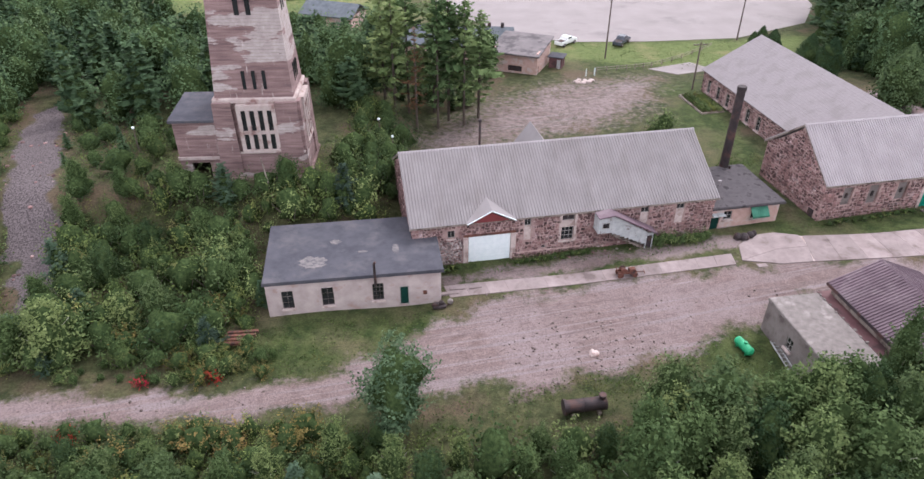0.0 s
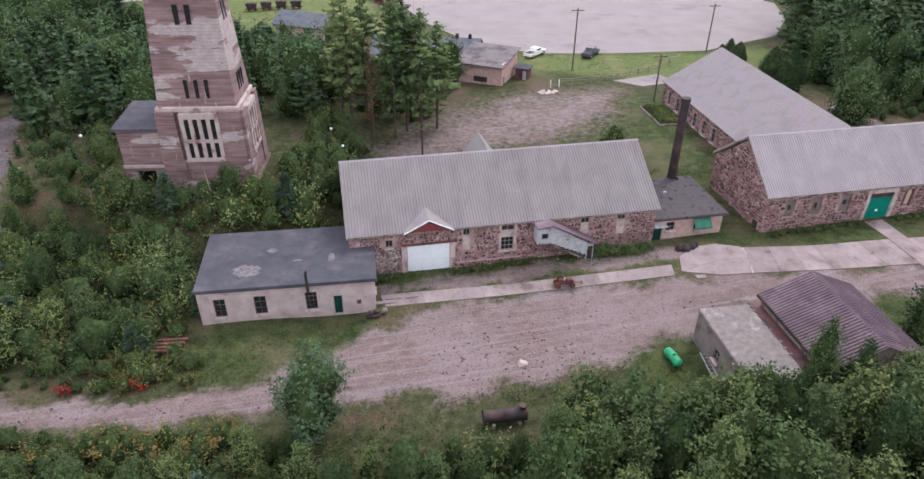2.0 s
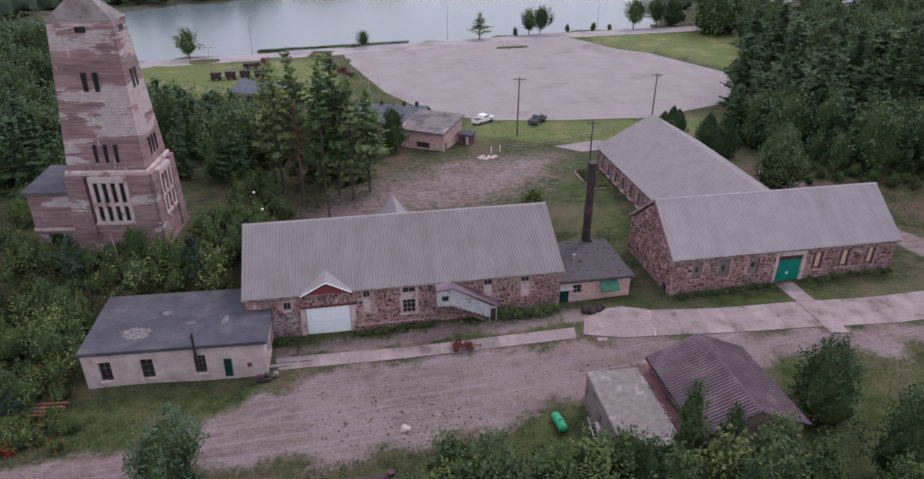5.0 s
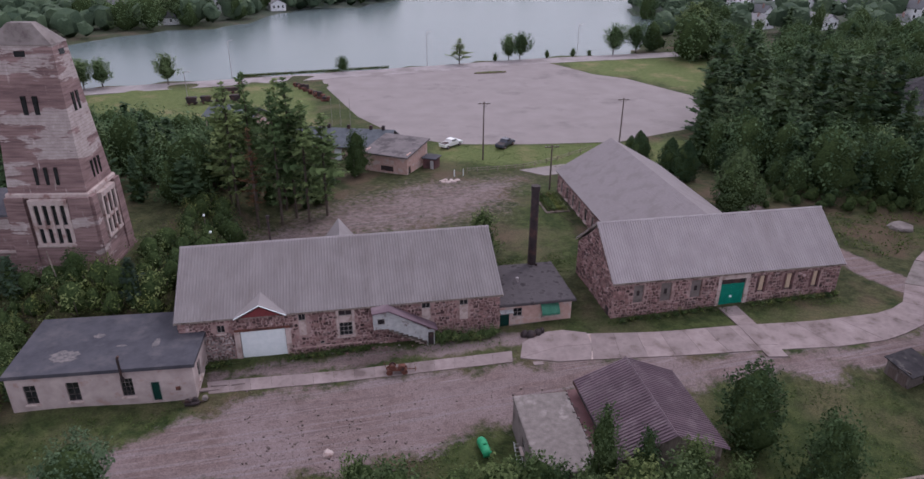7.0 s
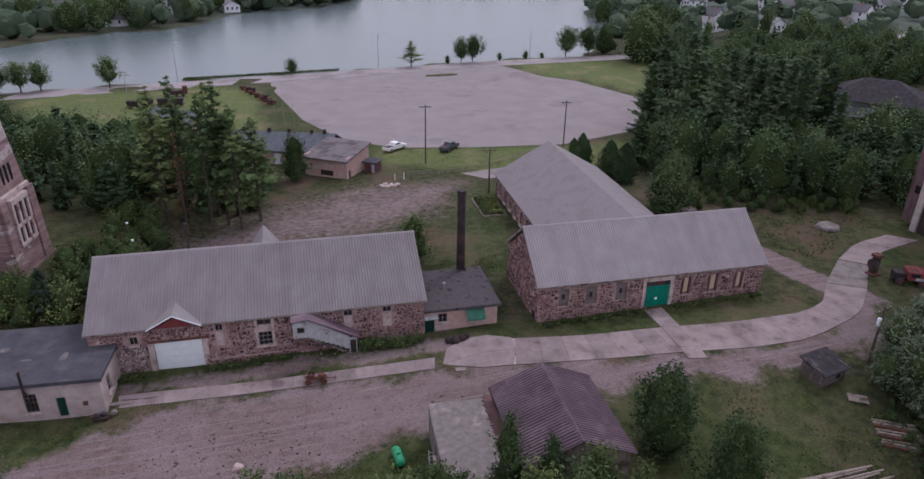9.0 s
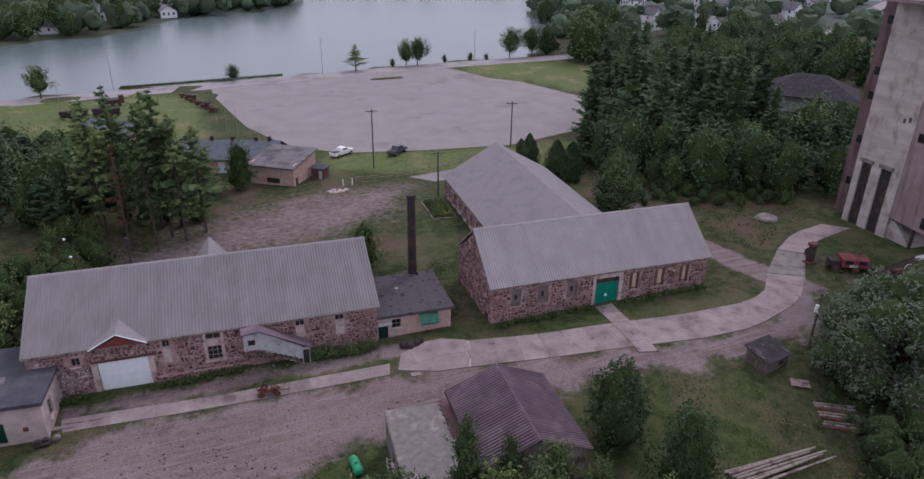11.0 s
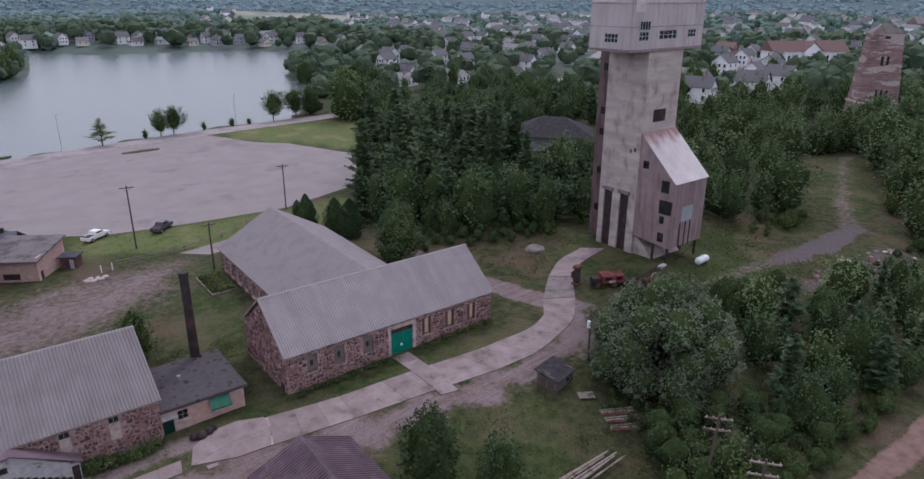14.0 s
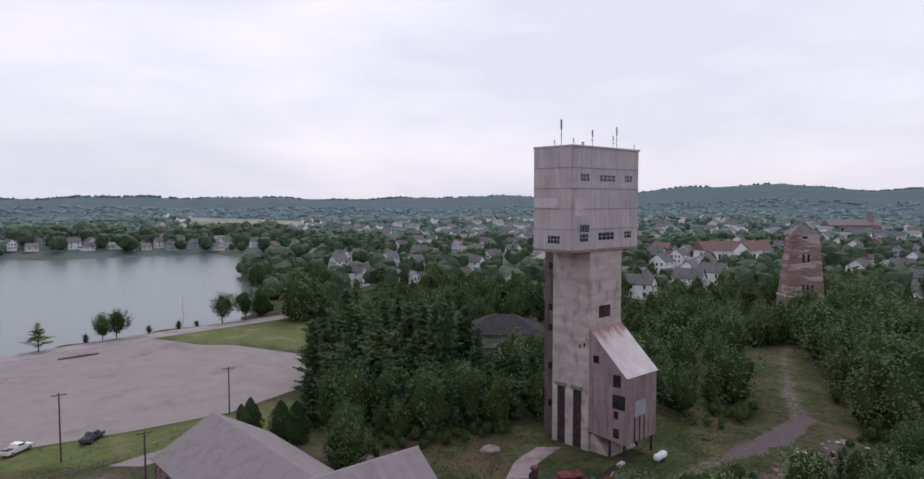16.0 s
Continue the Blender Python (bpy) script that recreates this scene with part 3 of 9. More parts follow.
for poly in ([(16, 128), (40, 122), (62, 124), (76, 146), (60, 141.5), (38, 139), (16, 139)], [(50, 234), (62, 214), (74, 208), (90, 184), (104, 196), (112, 232), (98, 246)], [(-60, 150), (-8, 150), (-22, 196), (-84, 184)]):
    mown = np.maximum(mown, 1 - sm(-3, 1.5, to_edge(poly, fx, fy) + wob))
for name, values in (("dirt", dirt), ("gravel", gravel), ("lawn", lawn), ("mown", mown), ("clay", 1 - sm(-0.9, 0.7, to_line(FOREST_ROAD, fx, fy) + 0.3 * wob)), ("far", sm(250, 500, np.hypot(fx - 29, fy)) * sm(-60, 10, to_edge(FIELD, fx, fy))), ("field", 1 - sm(-20, 40, to_edge(FIELD, fx, fy))), ("haze_tint", sm(700, 2000, np.hypot(fx - 29, fy)))):
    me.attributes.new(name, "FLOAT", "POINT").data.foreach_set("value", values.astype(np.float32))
ground = tagged(new("ground", me), "grassy yard with pinkish dirt, gravel and scrub", "ground", kind="structure")

m, nt, p = blank("ground")
pos = nt.nodes.new("ShaderNodeNewGeometry").outputs["Position"]


def attr(name):
    n = nt.nodes.new("ShaderNodeAttribute")
    n.attribute_name = name
    return n.outputs["Fac"]


n_big, n_mid, n_fine = noise_of(nt, pos, 0.12, 5), noise_of(nt, pos, 0.9, 6), noise_of(nt, pos, 6.0, 4)
scrub = mixed(nt, ramp(nt, n_mid, [(0.35, (0, 0, 0)), (0.65, (1, 1, 1))]), (0.028, 0.036, 0.015), (0.07, 0.07, 0.033))
scrub = mixed(nt, ramp(nt, n_big, [(0.5, (0, 0, 0)), (0.62, (0.8, 0.8, 0.8))]), scrub, (0.1, 0.07, 0.05))
grass = mixed(nt, ramp(nt, n_mid, [(0.35, (0, 0, 0)), (0.65, (1, 1, 1))]), (0.026, 0.04, 0.013), (0.062, 0.075, 0.027))
grass = mixed(nt, ramp(nt, n_big, [(0.48, (0, 0, 0)), (0.65, (0.7, 0.7, 0.7))]), grass, (0.11, 0.092, 0.055))
col = mixed(nt, attr("lawn"), scrub, grass)
fresh = mixed(nt, ramp(nt, n_mid, [(0.3, (0, 0, 0)), (0.7, (1, 1, 1))]), (0.078, 0.104, 0.034), (0.13, 0.152, 0.058))
fresh = mixed(nt, ramp(nt, n_big, [(0.52, (0, 0, 0)), (0.66, (0.7, 0.7, 0.7))]), fresh, (0.2, 0.17, 0.09))
col = mixed(nt, attr("mown"), col, fresh)
col = mixed(nt, 0.9, col, ramp(nt, noise_of(nt, pos, 4.5, 7, None, 0.8), [(0.3, (0.4, 0.4, 0.4)), (0.7, (1.6, 1.6, 1.6))]), "MULTIPLY")
earth = mixed(nt, ramp(nt, n_mid, [(0.3, (0, 0, 0)), (0.7, (1, 1, 1))]), (0.132, 0.093, 0.088), (0.2, 0.148, 0.145))
earth = mixed(nt, ramp(nt, n_big, [(0.45, (0, 0, 0)), (0.6, (0.8, 0.8, 0.8))]), earth, (0.212, 0.164, 0.167))
earth = mixed(nt, ramp(nt, noise_of(nt, pos, 2.6, 9, None, 0.8), [(0.55, (0, 0, 0)), (0.63, (0.85, 0.85, 0.85))]), earth, (0.1, 0.07, 0.06))
tm = nt.nodes.new("ShaderNodeMapping")
tm.inputs["Rotation"].default_value = (0, 0, -0.24)
nt.links.new(pos, tm.inputs["Vector"])
for sc, st, cut, c in ((0.6, (0.16, 2.0, 1), (0.5, 0.62), (0.19, 0.148, 0.15)), (1.3, (0.1, 1.5, 1), (0.58, 0.66), (0.13, 0.095, 0.092)), (0.8, (0.2, 1.6, 1), (0.6, 0.7), (0.28, 0.228, 0.232))):
    f = noise_of(nt, tm.outputs["Vector"], sc, 6, st, 0.66)
    earth = mixed(nt, ramp(nt, f, [(cut[0], (0, 0, 0)), (cut[1], (0.6, 0.6, 0.6))]), earth, c)
ruts = noise_of(nt, tm.outputs["Vector"], 0.9, 4, (0.05, 2.6, 1), 0.5)
earth = mixed(nt, ramp(nt, ruts, [(0.54, (0, 0, 0)), (0.6, (0.55, 0.55, 0.55))]), earth, (0.215, 0.178, 0.188))
pebble = nt.nodes.new("ShaderNodeTexVoronoi")
pebble.inputs["Scale"].default_value = 2.4
nt.links.new(pos, pebble.inputs["Vector"])
stone_spot = ramp(nt, pebble.outputs["Distance"], [(0.07, (1, 1, 1)), (0.12, (0, 0, 0))])
earth = mixed(nt, maths(nt, "MULTIPLY", stone_spot, ramp(nt, n_mid, [(0.48, (0, 0, 0)), (0.58, (0.9, 0.9, 0.9))])), earth, (0.07, 0.052, 0.05))
earth = mixed(nt, 0.8, earth, ramp(nt, noise_of(nt, pos, 7.0, 5, None, 0.75), [(0.3, (0.5, 0.5, 0.5)), (0.7, (1.45, 1.45, 1.45))]), "MULTIPLY")
# the dirt's rim breaks up into grass tufts
rim = maths(nt, "ADD", attr("dirt"), maths(nt, "MULTIPLY", maths(nt, "SUBTRACT", noise_of(nt, pos, 1.3, 9, None, 0.78), 0.5), 2.2))
col = mixed(nt, ramp(nt, rim, [(0.3, (0, 0, 0)), (0.75, (1, 1, 1))]), col, earth)
stony = mixed(nt, ramp(nt, n_fine, [(0.4, (0, 0, 0)), (0.6, (1, 1, 1))]), (0.058, 0.046, 0.05), (0.145, 0.12, 0.123))
rim2 = maths(nt, "ADD", attr("gravel"), maths(nt, "MULTIPLY", maths(nt, "SUBTRACT", noise_of(nt, pos, 0.7, 7, None, 0.7), 0.5), 1.6))
col = mixed(nt, ramp(nt, rim2, [(0.42, (0, 0, 0)), (0.6, (1, 1, 1))]), col, stony)
clay = mixed(nt, ramp(nt, n_mid, [(0.3, (0, 0, 0)), (0.7, (1, 1, 1))]), (0.15, 0.09, 0.075), (0.225, 0.15, 0.132))
rim3 = maths(nt, "ADD", attr("clay"), maths(nt, "MULTIPLY", maths(nt, "SUBTRACT", noise_of(nt, pos, 1.2, 7, None, 0.7), 0.5), 1.0))
col = mixed(nt, ramp(nt, rim3, [(0.4, (0, 0, 0)), (0.65, (1, 1, 1))]), col, clay)
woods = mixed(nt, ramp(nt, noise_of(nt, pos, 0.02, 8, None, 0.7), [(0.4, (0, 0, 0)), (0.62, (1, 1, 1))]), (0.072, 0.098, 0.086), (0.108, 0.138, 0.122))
# bluish haze of distance, painted into the far ground's colour
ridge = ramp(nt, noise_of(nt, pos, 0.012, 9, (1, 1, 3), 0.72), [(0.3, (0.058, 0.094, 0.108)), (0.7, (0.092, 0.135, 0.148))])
woods = mixed(nt, attr("haze_tint"), woods, ridge)
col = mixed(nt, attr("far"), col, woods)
# field tones paled and greyed to carry the haze at that distance
hazed_field = mixed(nt, ramp(nt, noise_of(nt, pos, 0.015, 4, (1, 0.35, 1)), [(0.42, (0, 0, 0)), (0.58, (1, 1, 1))]), (0.15, 0.18, 0.135), (0.27, 0.265, 0.235))
col = mixed(nt, attr("field"), col, hazed_field)
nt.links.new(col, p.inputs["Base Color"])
p.inputs["Roughness"].default_value, p.inputs["Specular IOR Level"].default_value = 0.95, 0.15
bn = nt.nodes.new("ShaderNodeBump")
bn.inputs["Strength"].default_value, bn.inputs["Distance"].default_value = 0.7, 0.12
nt.links.new(noise_of(nt, pos, 3.5, 8, None, 0.7), bn.inputs["Height"])
nt.links.new(bn.outputs["Normal"], p.inputs["Normal"])
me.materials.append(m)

# water
m, nt, p = blank("lake_water")
pos = nt.nodes.new("ShaderNodeNewGeometry").outputs["Position"]
p.inputs["Base Color"].default_value = (0.118, 0.15, 0.155, 1)
p.inputs["Roughness"].default_value = 0.26
p.inputs["IOR"].default_value = 1.33
bn = nt.nodes.new("ShaderNodeBump")
bn.inputs["Strength"].default_value, bn.inputs["Distance"].default_value = 0.3, 0.1
nt.links.new(noise_of(nt, pos, 0.5, 5, (1, 2.5, 1)), bn.inputs["Height"])
nt.links.new(bn.outputs["Normal"], p.inputs["Normal"])
bm = boxes((-420, 260, 105, 660, -0.75, -0.55))
tagged(part("water", bm, m, None), "calm grey lake reflecting the overcast sky", "lake", kind="structure")


def flat_area(name, poly, z, mat, label, category):
    bm = bmesh.new()
    f = bm.faces.new([bm.verts.new((x, y, z)) for x, y in poly])
    bm.normal_update()
    r = bmesh.ops.extrude_face_region(bm, geom=[f])
    for v in r["geom"]:
        if isinstance(v, bmesh.types.BMVert):
            v.co.z -= 0.3
    return tagged(part(name, bm, M[mat], None), label, category, kind="structure")


def strip(name, line, z, mat, label, category, lift=None):
    """A band along a line of (x, y, half-width), draped at z, or lift above the ground."""
    bm = bmesh.new()
    pts = []
    for (ax, ay, aw), (bx, by, bw) in zip(line, line[1:]):
        n = max(1, int(math.hypot(bx - ax, by - ay) / (1.0 if lift is not None else 8.0)))
        pts += [(ax + (bx - ax) * k / n, ay + (by - ay) * k / n, aw + (bw - aw) * k / n) for k in range(n)]
    pts.append(line[-1])
    rows = []
    for k, (x, y, w) in enumerate(pts):
        a, b = pts[max(0, k - 1)], pts[min(len(pts) - 1, k + 1)]
        d = Vector((b[0] - a[0], b[1] - a[1])).normalized()
        row = []
        for s in (-1, 1):
            px, py = x - s * d.y * w, y + s * d.x * w
            zz = z if lift is None else at(px, py) + lift
            row += [bm.verts.new((px, py, zz)), bm.verts.new((px, py, zz - 0.25))]
        rows.append(row)
    for r, q in zip(rows, rows[1:]):
        bm.faces.new((r[0], q[0], q[2], r[2]))
        bm.faces.new((r[0], r[1], q[1], q[0]))
        bm.faces.new((r[2], q[2], q[3], r[3]))
    bm.faces.new((rows[0][0], rows[0][2], rows[0][3], rows[0][1]))
    bm.faces.new((rows[-1][0], rows[-1][1], rows[-1][3], rows[-1][2]))
    return tagged(part(name, bm, M[mat], None), label, category, kind="structure")


LOT = [(-19, 203), (-1, 212), (50, 232), (56, 224), (63, 213), (72, 207), (80, 194), (87, 183), (84, 168), (76, 153), (57, 141.5), (38, 139), (22, 138.5), (10, 143), (-2, 160), (-16, 192)]
flat_area("parking_lot", LOT, 0.03, "asphalt", "wide worn pinkish-grey asphalt parking lot, nearly empty", "parking lot")
strip("road", [(-190, 118, 4.2), (-130, 158, 4.2), (-82, 181.5, 4.2), (-14, 208, 4.4), (48, 234, 4.4), (98, 249.5, 4.4), (160, 268, 4.4), (240, 272, 4.4)], 0.055, "street", "grey asphalt street along the lake shore", "road")

# ---- the stone hall with its sheds ----
rng = random.Random(7)


def gable_top(z_eave, depth, rise):
    return lambda x: z_eave + rise * (1 - abs(x - depth / 2) / (depth / 2))


def stone_building(name, m, label, length, depth, z_wall, z_ridge, front, frames_z0=-0.6, over=0.35, gable_over=0.3, panels=34, left_holes=(), right_rubble=True):
    """A long fieldstone building: pierced walls, rubble faces, gables, ribbed metal roof. front: the openings of the front wall."""
    b = thing(name, m, label, "building")
    t = 0.5
    part("wall", pierced(0, length, frames_z0, z_wall, 0, t, front), M["mortar"], b)
    part("wall", pierced(0, length, frames_z0, z_wall, depth - t, depth, []), M["mortar"], b)
    slope = (z_ridge - z_wall) / (depth / 2 + over)
    apex = z_wall + slope * depth / 2 - 0.12
    for x in (0, length - t):
        bm = bmesh.new()
        pts = [(t, frames_z0), (depth - t, frames_z0), (depth - t, z_wall), (depth / 2, apex), (t, z_wall)]
        a = [bm.verts.new((x, y, z)) for y, z in pts]
        c = [bm.verts.new((x + t, y, z)) for y, z in pts]
        bm.faces.new(a)
        bm.faces.new(c[::-1])
        for k in range(5):
            bm.faces.new((a[k], c[k], c[(k + 1) % 5], a[(k + 1) % 5]))
        part("gable_wall", bm, M["mortar"], b)
    rows = stones(0, length, frames_z0 + 0.1, z_wall, front, rng)
    rubble(b, rows, 0)
    top = gable_top(z_wall, depth, apex - z_wall)
    side = stones(0, depth, frames_z0 + 0.1, apex, list(left_holes), rng, top)
    # left gable: x runs backwards along the depth
    rubble(b, [(depth - r[0], *r[1:]) for r in side], 0, Matrix.Rotation(-math.pi / 2, 4, "Z") @ Matrix.Translation((-depth, 0, 0)))
    if right_rubble:
        rubble(b, stones(0, depth, frames_z0 + 0.1, apex, [], rng, top), 0, Matrix.Translation((length, 0, 0)) @ Matrix.Rotation(math.pi / 2, 4, "Z"))
    z_e = z_ridge - slope * (depth / 2 + over)
    roof_slope(b, -gable_over, length + gable_over, -over, z_e, depth / 2, z_ridge, "tin", panels, 0.31)
    roof_slope(b, -gable_over, length + gable_over, depth + over, z_e, depth / 2, z_ridge, "tin", panels, 0.31)
    part("ridge_cap", prism([(-0.18, -0.1), (0, 0.06), (0.18, -0.1), (0, 0.0)], -gable_over - 0.02, length + gable_over + 0.02), M["tin"], b).matrix_local = Matrix.Translation((0, depth / 2, z_ridge + 0.05)) @ Matrix.Rotation(-math.pi / 2, 4, "Z")
    part("fascia", boxes((-gable_over, length + gable_over, -over + 0.04, -over + 0.09, z_e - 0.22, z_e - 0.02)), M["timber"], b, "weathered eaves board")
    for x in (-gable_over + 0.02, length + gable_over - 0.08):
        bm = bmesh.new()
        for s in (-1, 1):
            y0 = depth / 2 + s * (depth / 2 + over)
            vs = [(x, y0, z_e - 0.26), (x, y0, z_e - 0.04), (x, depth / 2, z_ridge - 0.05), (x, depth / 2, z_ridge - 0.27)]
            a = [bm.verts.new(v) for v in vs]
            c = [bm.verts.new((v[0] + 0.05, v[1], v[2])) for v in vs]
            bm.faces.new(a)
            bm.faces.new(c[::-1])
            for k in range(4):
                bm.faces.new((a[k], c[k], c[(k + 1) % 4], a[(k + 1) % 4]))
        part("bargeboard", bm, M["timber"], b, "dark gable board")
    return b


ANG = 11.34
HALL = pose(-4.84, 58.17, 0, 0, 0, ANG)
hall_front = [(5.75, 10.55, -0.6, 4.1), (3.65, 4.45, 4.0, 4.95), (11.85, 12.6, 2.85, 5.45), (16.0, 17.4, 2.3, 5.45), (24.85, 25.8, 3.0, 5.6), (29.0, 29.95, 3.0, 5.6), (20.0, 21.3, 3.7, 5.3), (13.9, 14.35, 1.55, 1.95)]
hall = stone_building("stone_hall", HALL, "long fieldstone hall with grey ribbed metal gable roof", 33.5, 15.6, 5.85, 10.5, hall_front, panels=36)
window(hall, 3.65, 4.45, 4.0, 4.95, 0.25, (2, 1))
for x0, x1, z in ((11.85, 12.6, 4.62), (24.85, 25.8, 4.75), (29.0, 29.95, 4.75)):
    window(hall, x0, x1, z, 5.45 if x0 < 20 else 5.6, 0.2, (2, 1), sill=False)
    part("infill_panel", boxes((x0, x1, 0.06, 0.3, 2.85 if x0 < 20 else 3.0, z)), M["trim_stone"], hall, "rendered infill below a small window")
part("infill_panel", boxes((16.0, 17.4, 0.05, 0.3, 3.95, 4.75)), M["trim_stone"], hall, "pale boarded panel")
window(hall, 16.0, 17.4, 2.3, 3.95, 0.22, (3, 3))
window(hall, 16.0, 17.4, 4.75, 5.45, 0.22, (2, 1), sill=False, glass="iron")
for x in (15.72, 17.4):
    part("jamb", soft_box(x, x + 0.28, -0.07, 0.2, 2.1, 5.6, 0.02), M["trim_stone"], hall, "pale rendered window jamb")
window(hall, 13.9, 14.35, 1.55, 1.95, 0.2, (1, 1), sill=False)
part("foundation_ledge", soft_box(10.6, 24.4, -0.3, -0.02, -0.4, 1.5, 0.05), M["mortar"], hall, "projecting stone plinth")
rubble(hall, stones(10.6, 24.4, -0.3, 1.5, [], rng), -0.3)
for o in hall.children:
    if o.name.startswith("roof_panel"):
        o.data.materials[0] = M["tin_old"]
# paler rubble at the corner by the shed
M["pale_stone"] = surface("pale_fieldstone", (0.2, 0.17, 0.165), (0.46, 0.4, 0.39), 1.6, stain=(0.09, 0.06, 0.06), stain_scale=1.3, stain_cut=(0.55, 0.62), vary=0.5, island=True, bump=0.5, bump_scale=9)
pale = rubble(hall, stones(0.02, 5.2, -0.4, 3.85, [(3.5, 4.6, 3.8, 5.1)], rng, course=(0.2, 0.34), width=(0.2, 0.5)), -0.045, label="pale grey fieldstones at the corner")
pale.data.materials[0] = M["pale_stone"]
# garage bay
door = part("garage_door", boxes(*[(5.9, 10.4, 0.05, 0.12, 0.55 + k * 0.85, 0.55 + k * 0.85 + 0.835) for k in range(4)]), M["white"], hall, "white sectional garage door, closed")
part("bottom_seal", boxes((5.9, 10.4, 0.04, 0.13, 0.35, 0.545)), M["timber"], door)
for x in (5.3, 10.43):
    part("jamb", soft_box(x, x + 0.55, -0.12, 0.3, -0.4, 4.0, 0.03), M["trim_stone"], hall, "pale concrete garage pier")
part("lintel", soft_box(5.3, 10.98, -0.1, 0.3, 4.0, 4.28, 0.03), M["rust"], hall, "rust-brown steel lintel")
gable = part("gablet_face", prism([(6.2, 5.92), (10.1, 5.92), (8.15, 6.95)], -0.5, -0.42), M["red"], hall, "dull red triangular gable board")
for s in (-1, 1):
    bm = bmesh.new()
    x_e = 8.15 + s * 2.6
    top0, top1 = Vector((8.15, -0.75, 7.32)), Vector((8.15, 2.6, 7.32))
    bot0, bot1 = Vector((x_e, -0.75, 5.95)), Vector((x_e, -0.35, 5.95))
    a = [bm.verts.new(v) for v in (bot0, top0, top1, bot1)]
    c = [bm.verts.new(v - Vector((0, 0, 0.07))) for v in (bot0, top0, top1, bot1)]
    bm.faces.new(a)
    bm.faces.new(c[::-1])
    for k in range(4):
        bm.faces.new((a[k], c[k], c[(k + 1) % 4], a[(k + 1) % 4]))
    part("gablet_roof", bm, M["tin_old"], hall)
    bm = bmesh.new()
    rod(bm, bot0 + Vector((0, -0.03, 0)), top0 + Vector((0, -0.03, 0)), 0.055, 0.055, 6)
    part("gablet_trim", bm, M["white"], hall, "white-painted rake board")
# enclosed stair porch
porch = thing("stair_porch", HALL, "flaking white enclosed wooden stair porch on the hall", "porch")
part("landing_box", soft_box(19.55, 21.15, -1.5, -0.07, 3.6, 5.7, 0.03), M["worn_white"], porch)
window(porch, 19.95, 20.75, 4.25, 4.95, -1.52, (1, 1), sill=False)
bm = prism([q_ for k in range(8) for q_ in ((21.15 + 0.506 * k, 3.45 - 0.24 * k), (21.15 + 0.506 * (k + 1), 3.45 - 0.24 * k))] + [(25.2, 3.25), (21.15, 5.65)], -1.5, -1.42)
part("side_panel", bm, M["worn_white"], porch, "stepped lower edge, peeling boards")
for k in range(9):
    x = 21.2 + k * 0.45
    part("step", soft_box(x, x + 0.5, -1.4, -0.1, 3.1 - k * 0.26, 3.22 - k * 0.26, 0.01), M["timber"], porch)
part("porch_roof", prism([(19.4, 5.72), (21.1, 5.95), (26.3, 3.1), (26.3, 2.98), (21.1, 5.82), (19.4, 5.6)], -1.8, -0.36), M["brown_tin"], porch, "sloping rusty tin roof")
part("porch_end", boxes((25.2, 25.3, -1.5, -1.3, 0.9, 3.15), (25.2, 26.0, -1.5, -1.4, 2.75, 3.05), (25.92, 26.0, -1.5, -1.4, 0.9, 2.75), (25.2, 25.28, -0.3, -0.2, 0.9, 3.15)), M["worn_white"], porch)
# dark sheet stands in for the shade inside the open porch
part("porch_door", boxes((25.31, 25.9, -1.42, -1.36, 1.0, 2.74)), M["iron"], porch, "dark panel for the shade in the open doorway")
for k in range(3):
    part("step", soft_box(25.1, 26.2, -1.95 - 0.3 * k, -1.5 - 0.3 * k, 0.2, 0.85 - 0.22 * k, 0.02), M["slab"], porch, "concrete step")
part("vent_pipe", rods([((9.0, 9.4, 8.8), (9.0, 9.4, 12.6), 0.13), ((9.0, 9.4, 12.6), (9.0, 9.4, 12.9), 0.2)]), M["iron"], hall, "black stove pipe")
# rear gable of the hall
bm = prism([(-2.1, 7.4), (2.1, 7.4), (0, 10.2)], 0, 7.0)
part("rear_gable", bm, M["tin_old"], hall).matrix_local = Matrix.Translation((16.7, 8.8, -0.85))

# flat-roofed shed on the hall
FLAT = pose(-18.3, 50.75, 0, 0, 0, 8.4)
flat = thing("flat_roofed_shed", FLAT, "low pinkish stucco shed with dark felt roof and peeling walls", "building")
holes = [(1.4, 2.5, 1.05, 3.15), (5.15, 6.3, 1.05, 3.2), (10.0, 11.1, 1.15, 3.2), (12.65, 13.5, 0.4, 2.6)]
part("wall", pierced(0, 16.7, -0.7, 4.1, 0, 0.35, holes), M["stucco"], flat)
side = Matrix.Translation((16.7, 0, 0)) @ Matrix.Rotation(math.pi / 2, 4, "Z")
part("wall", pierced(0.35, 5.6, -0.7, 4.1, 0, 0.35, [(1.6, 2.7, 1.3, 3.2)], side), M["stucco"], flat)
part("wall", pierced(0.35, 9.6, -0.7, 4.1, 0, 0.35, [], Matrix.Translation((0.35, 0, 0)) @ Matrix.Rotation(math.pi / 2, 4, "Z")), M["stucco"], flat)
part("wall", boxes((0.35, 14.0, 9.25, 9.6, -0.7, 4.1)), M["stucco"], flat)
window(flat, 1.6, 2.7, 1.3, 3.2, 0.2, (2, 3), m=side)
bm = bmesh.new()
box(bm, -0.15, 16.95, -0.2, 9.8, 4.1, 4.42)
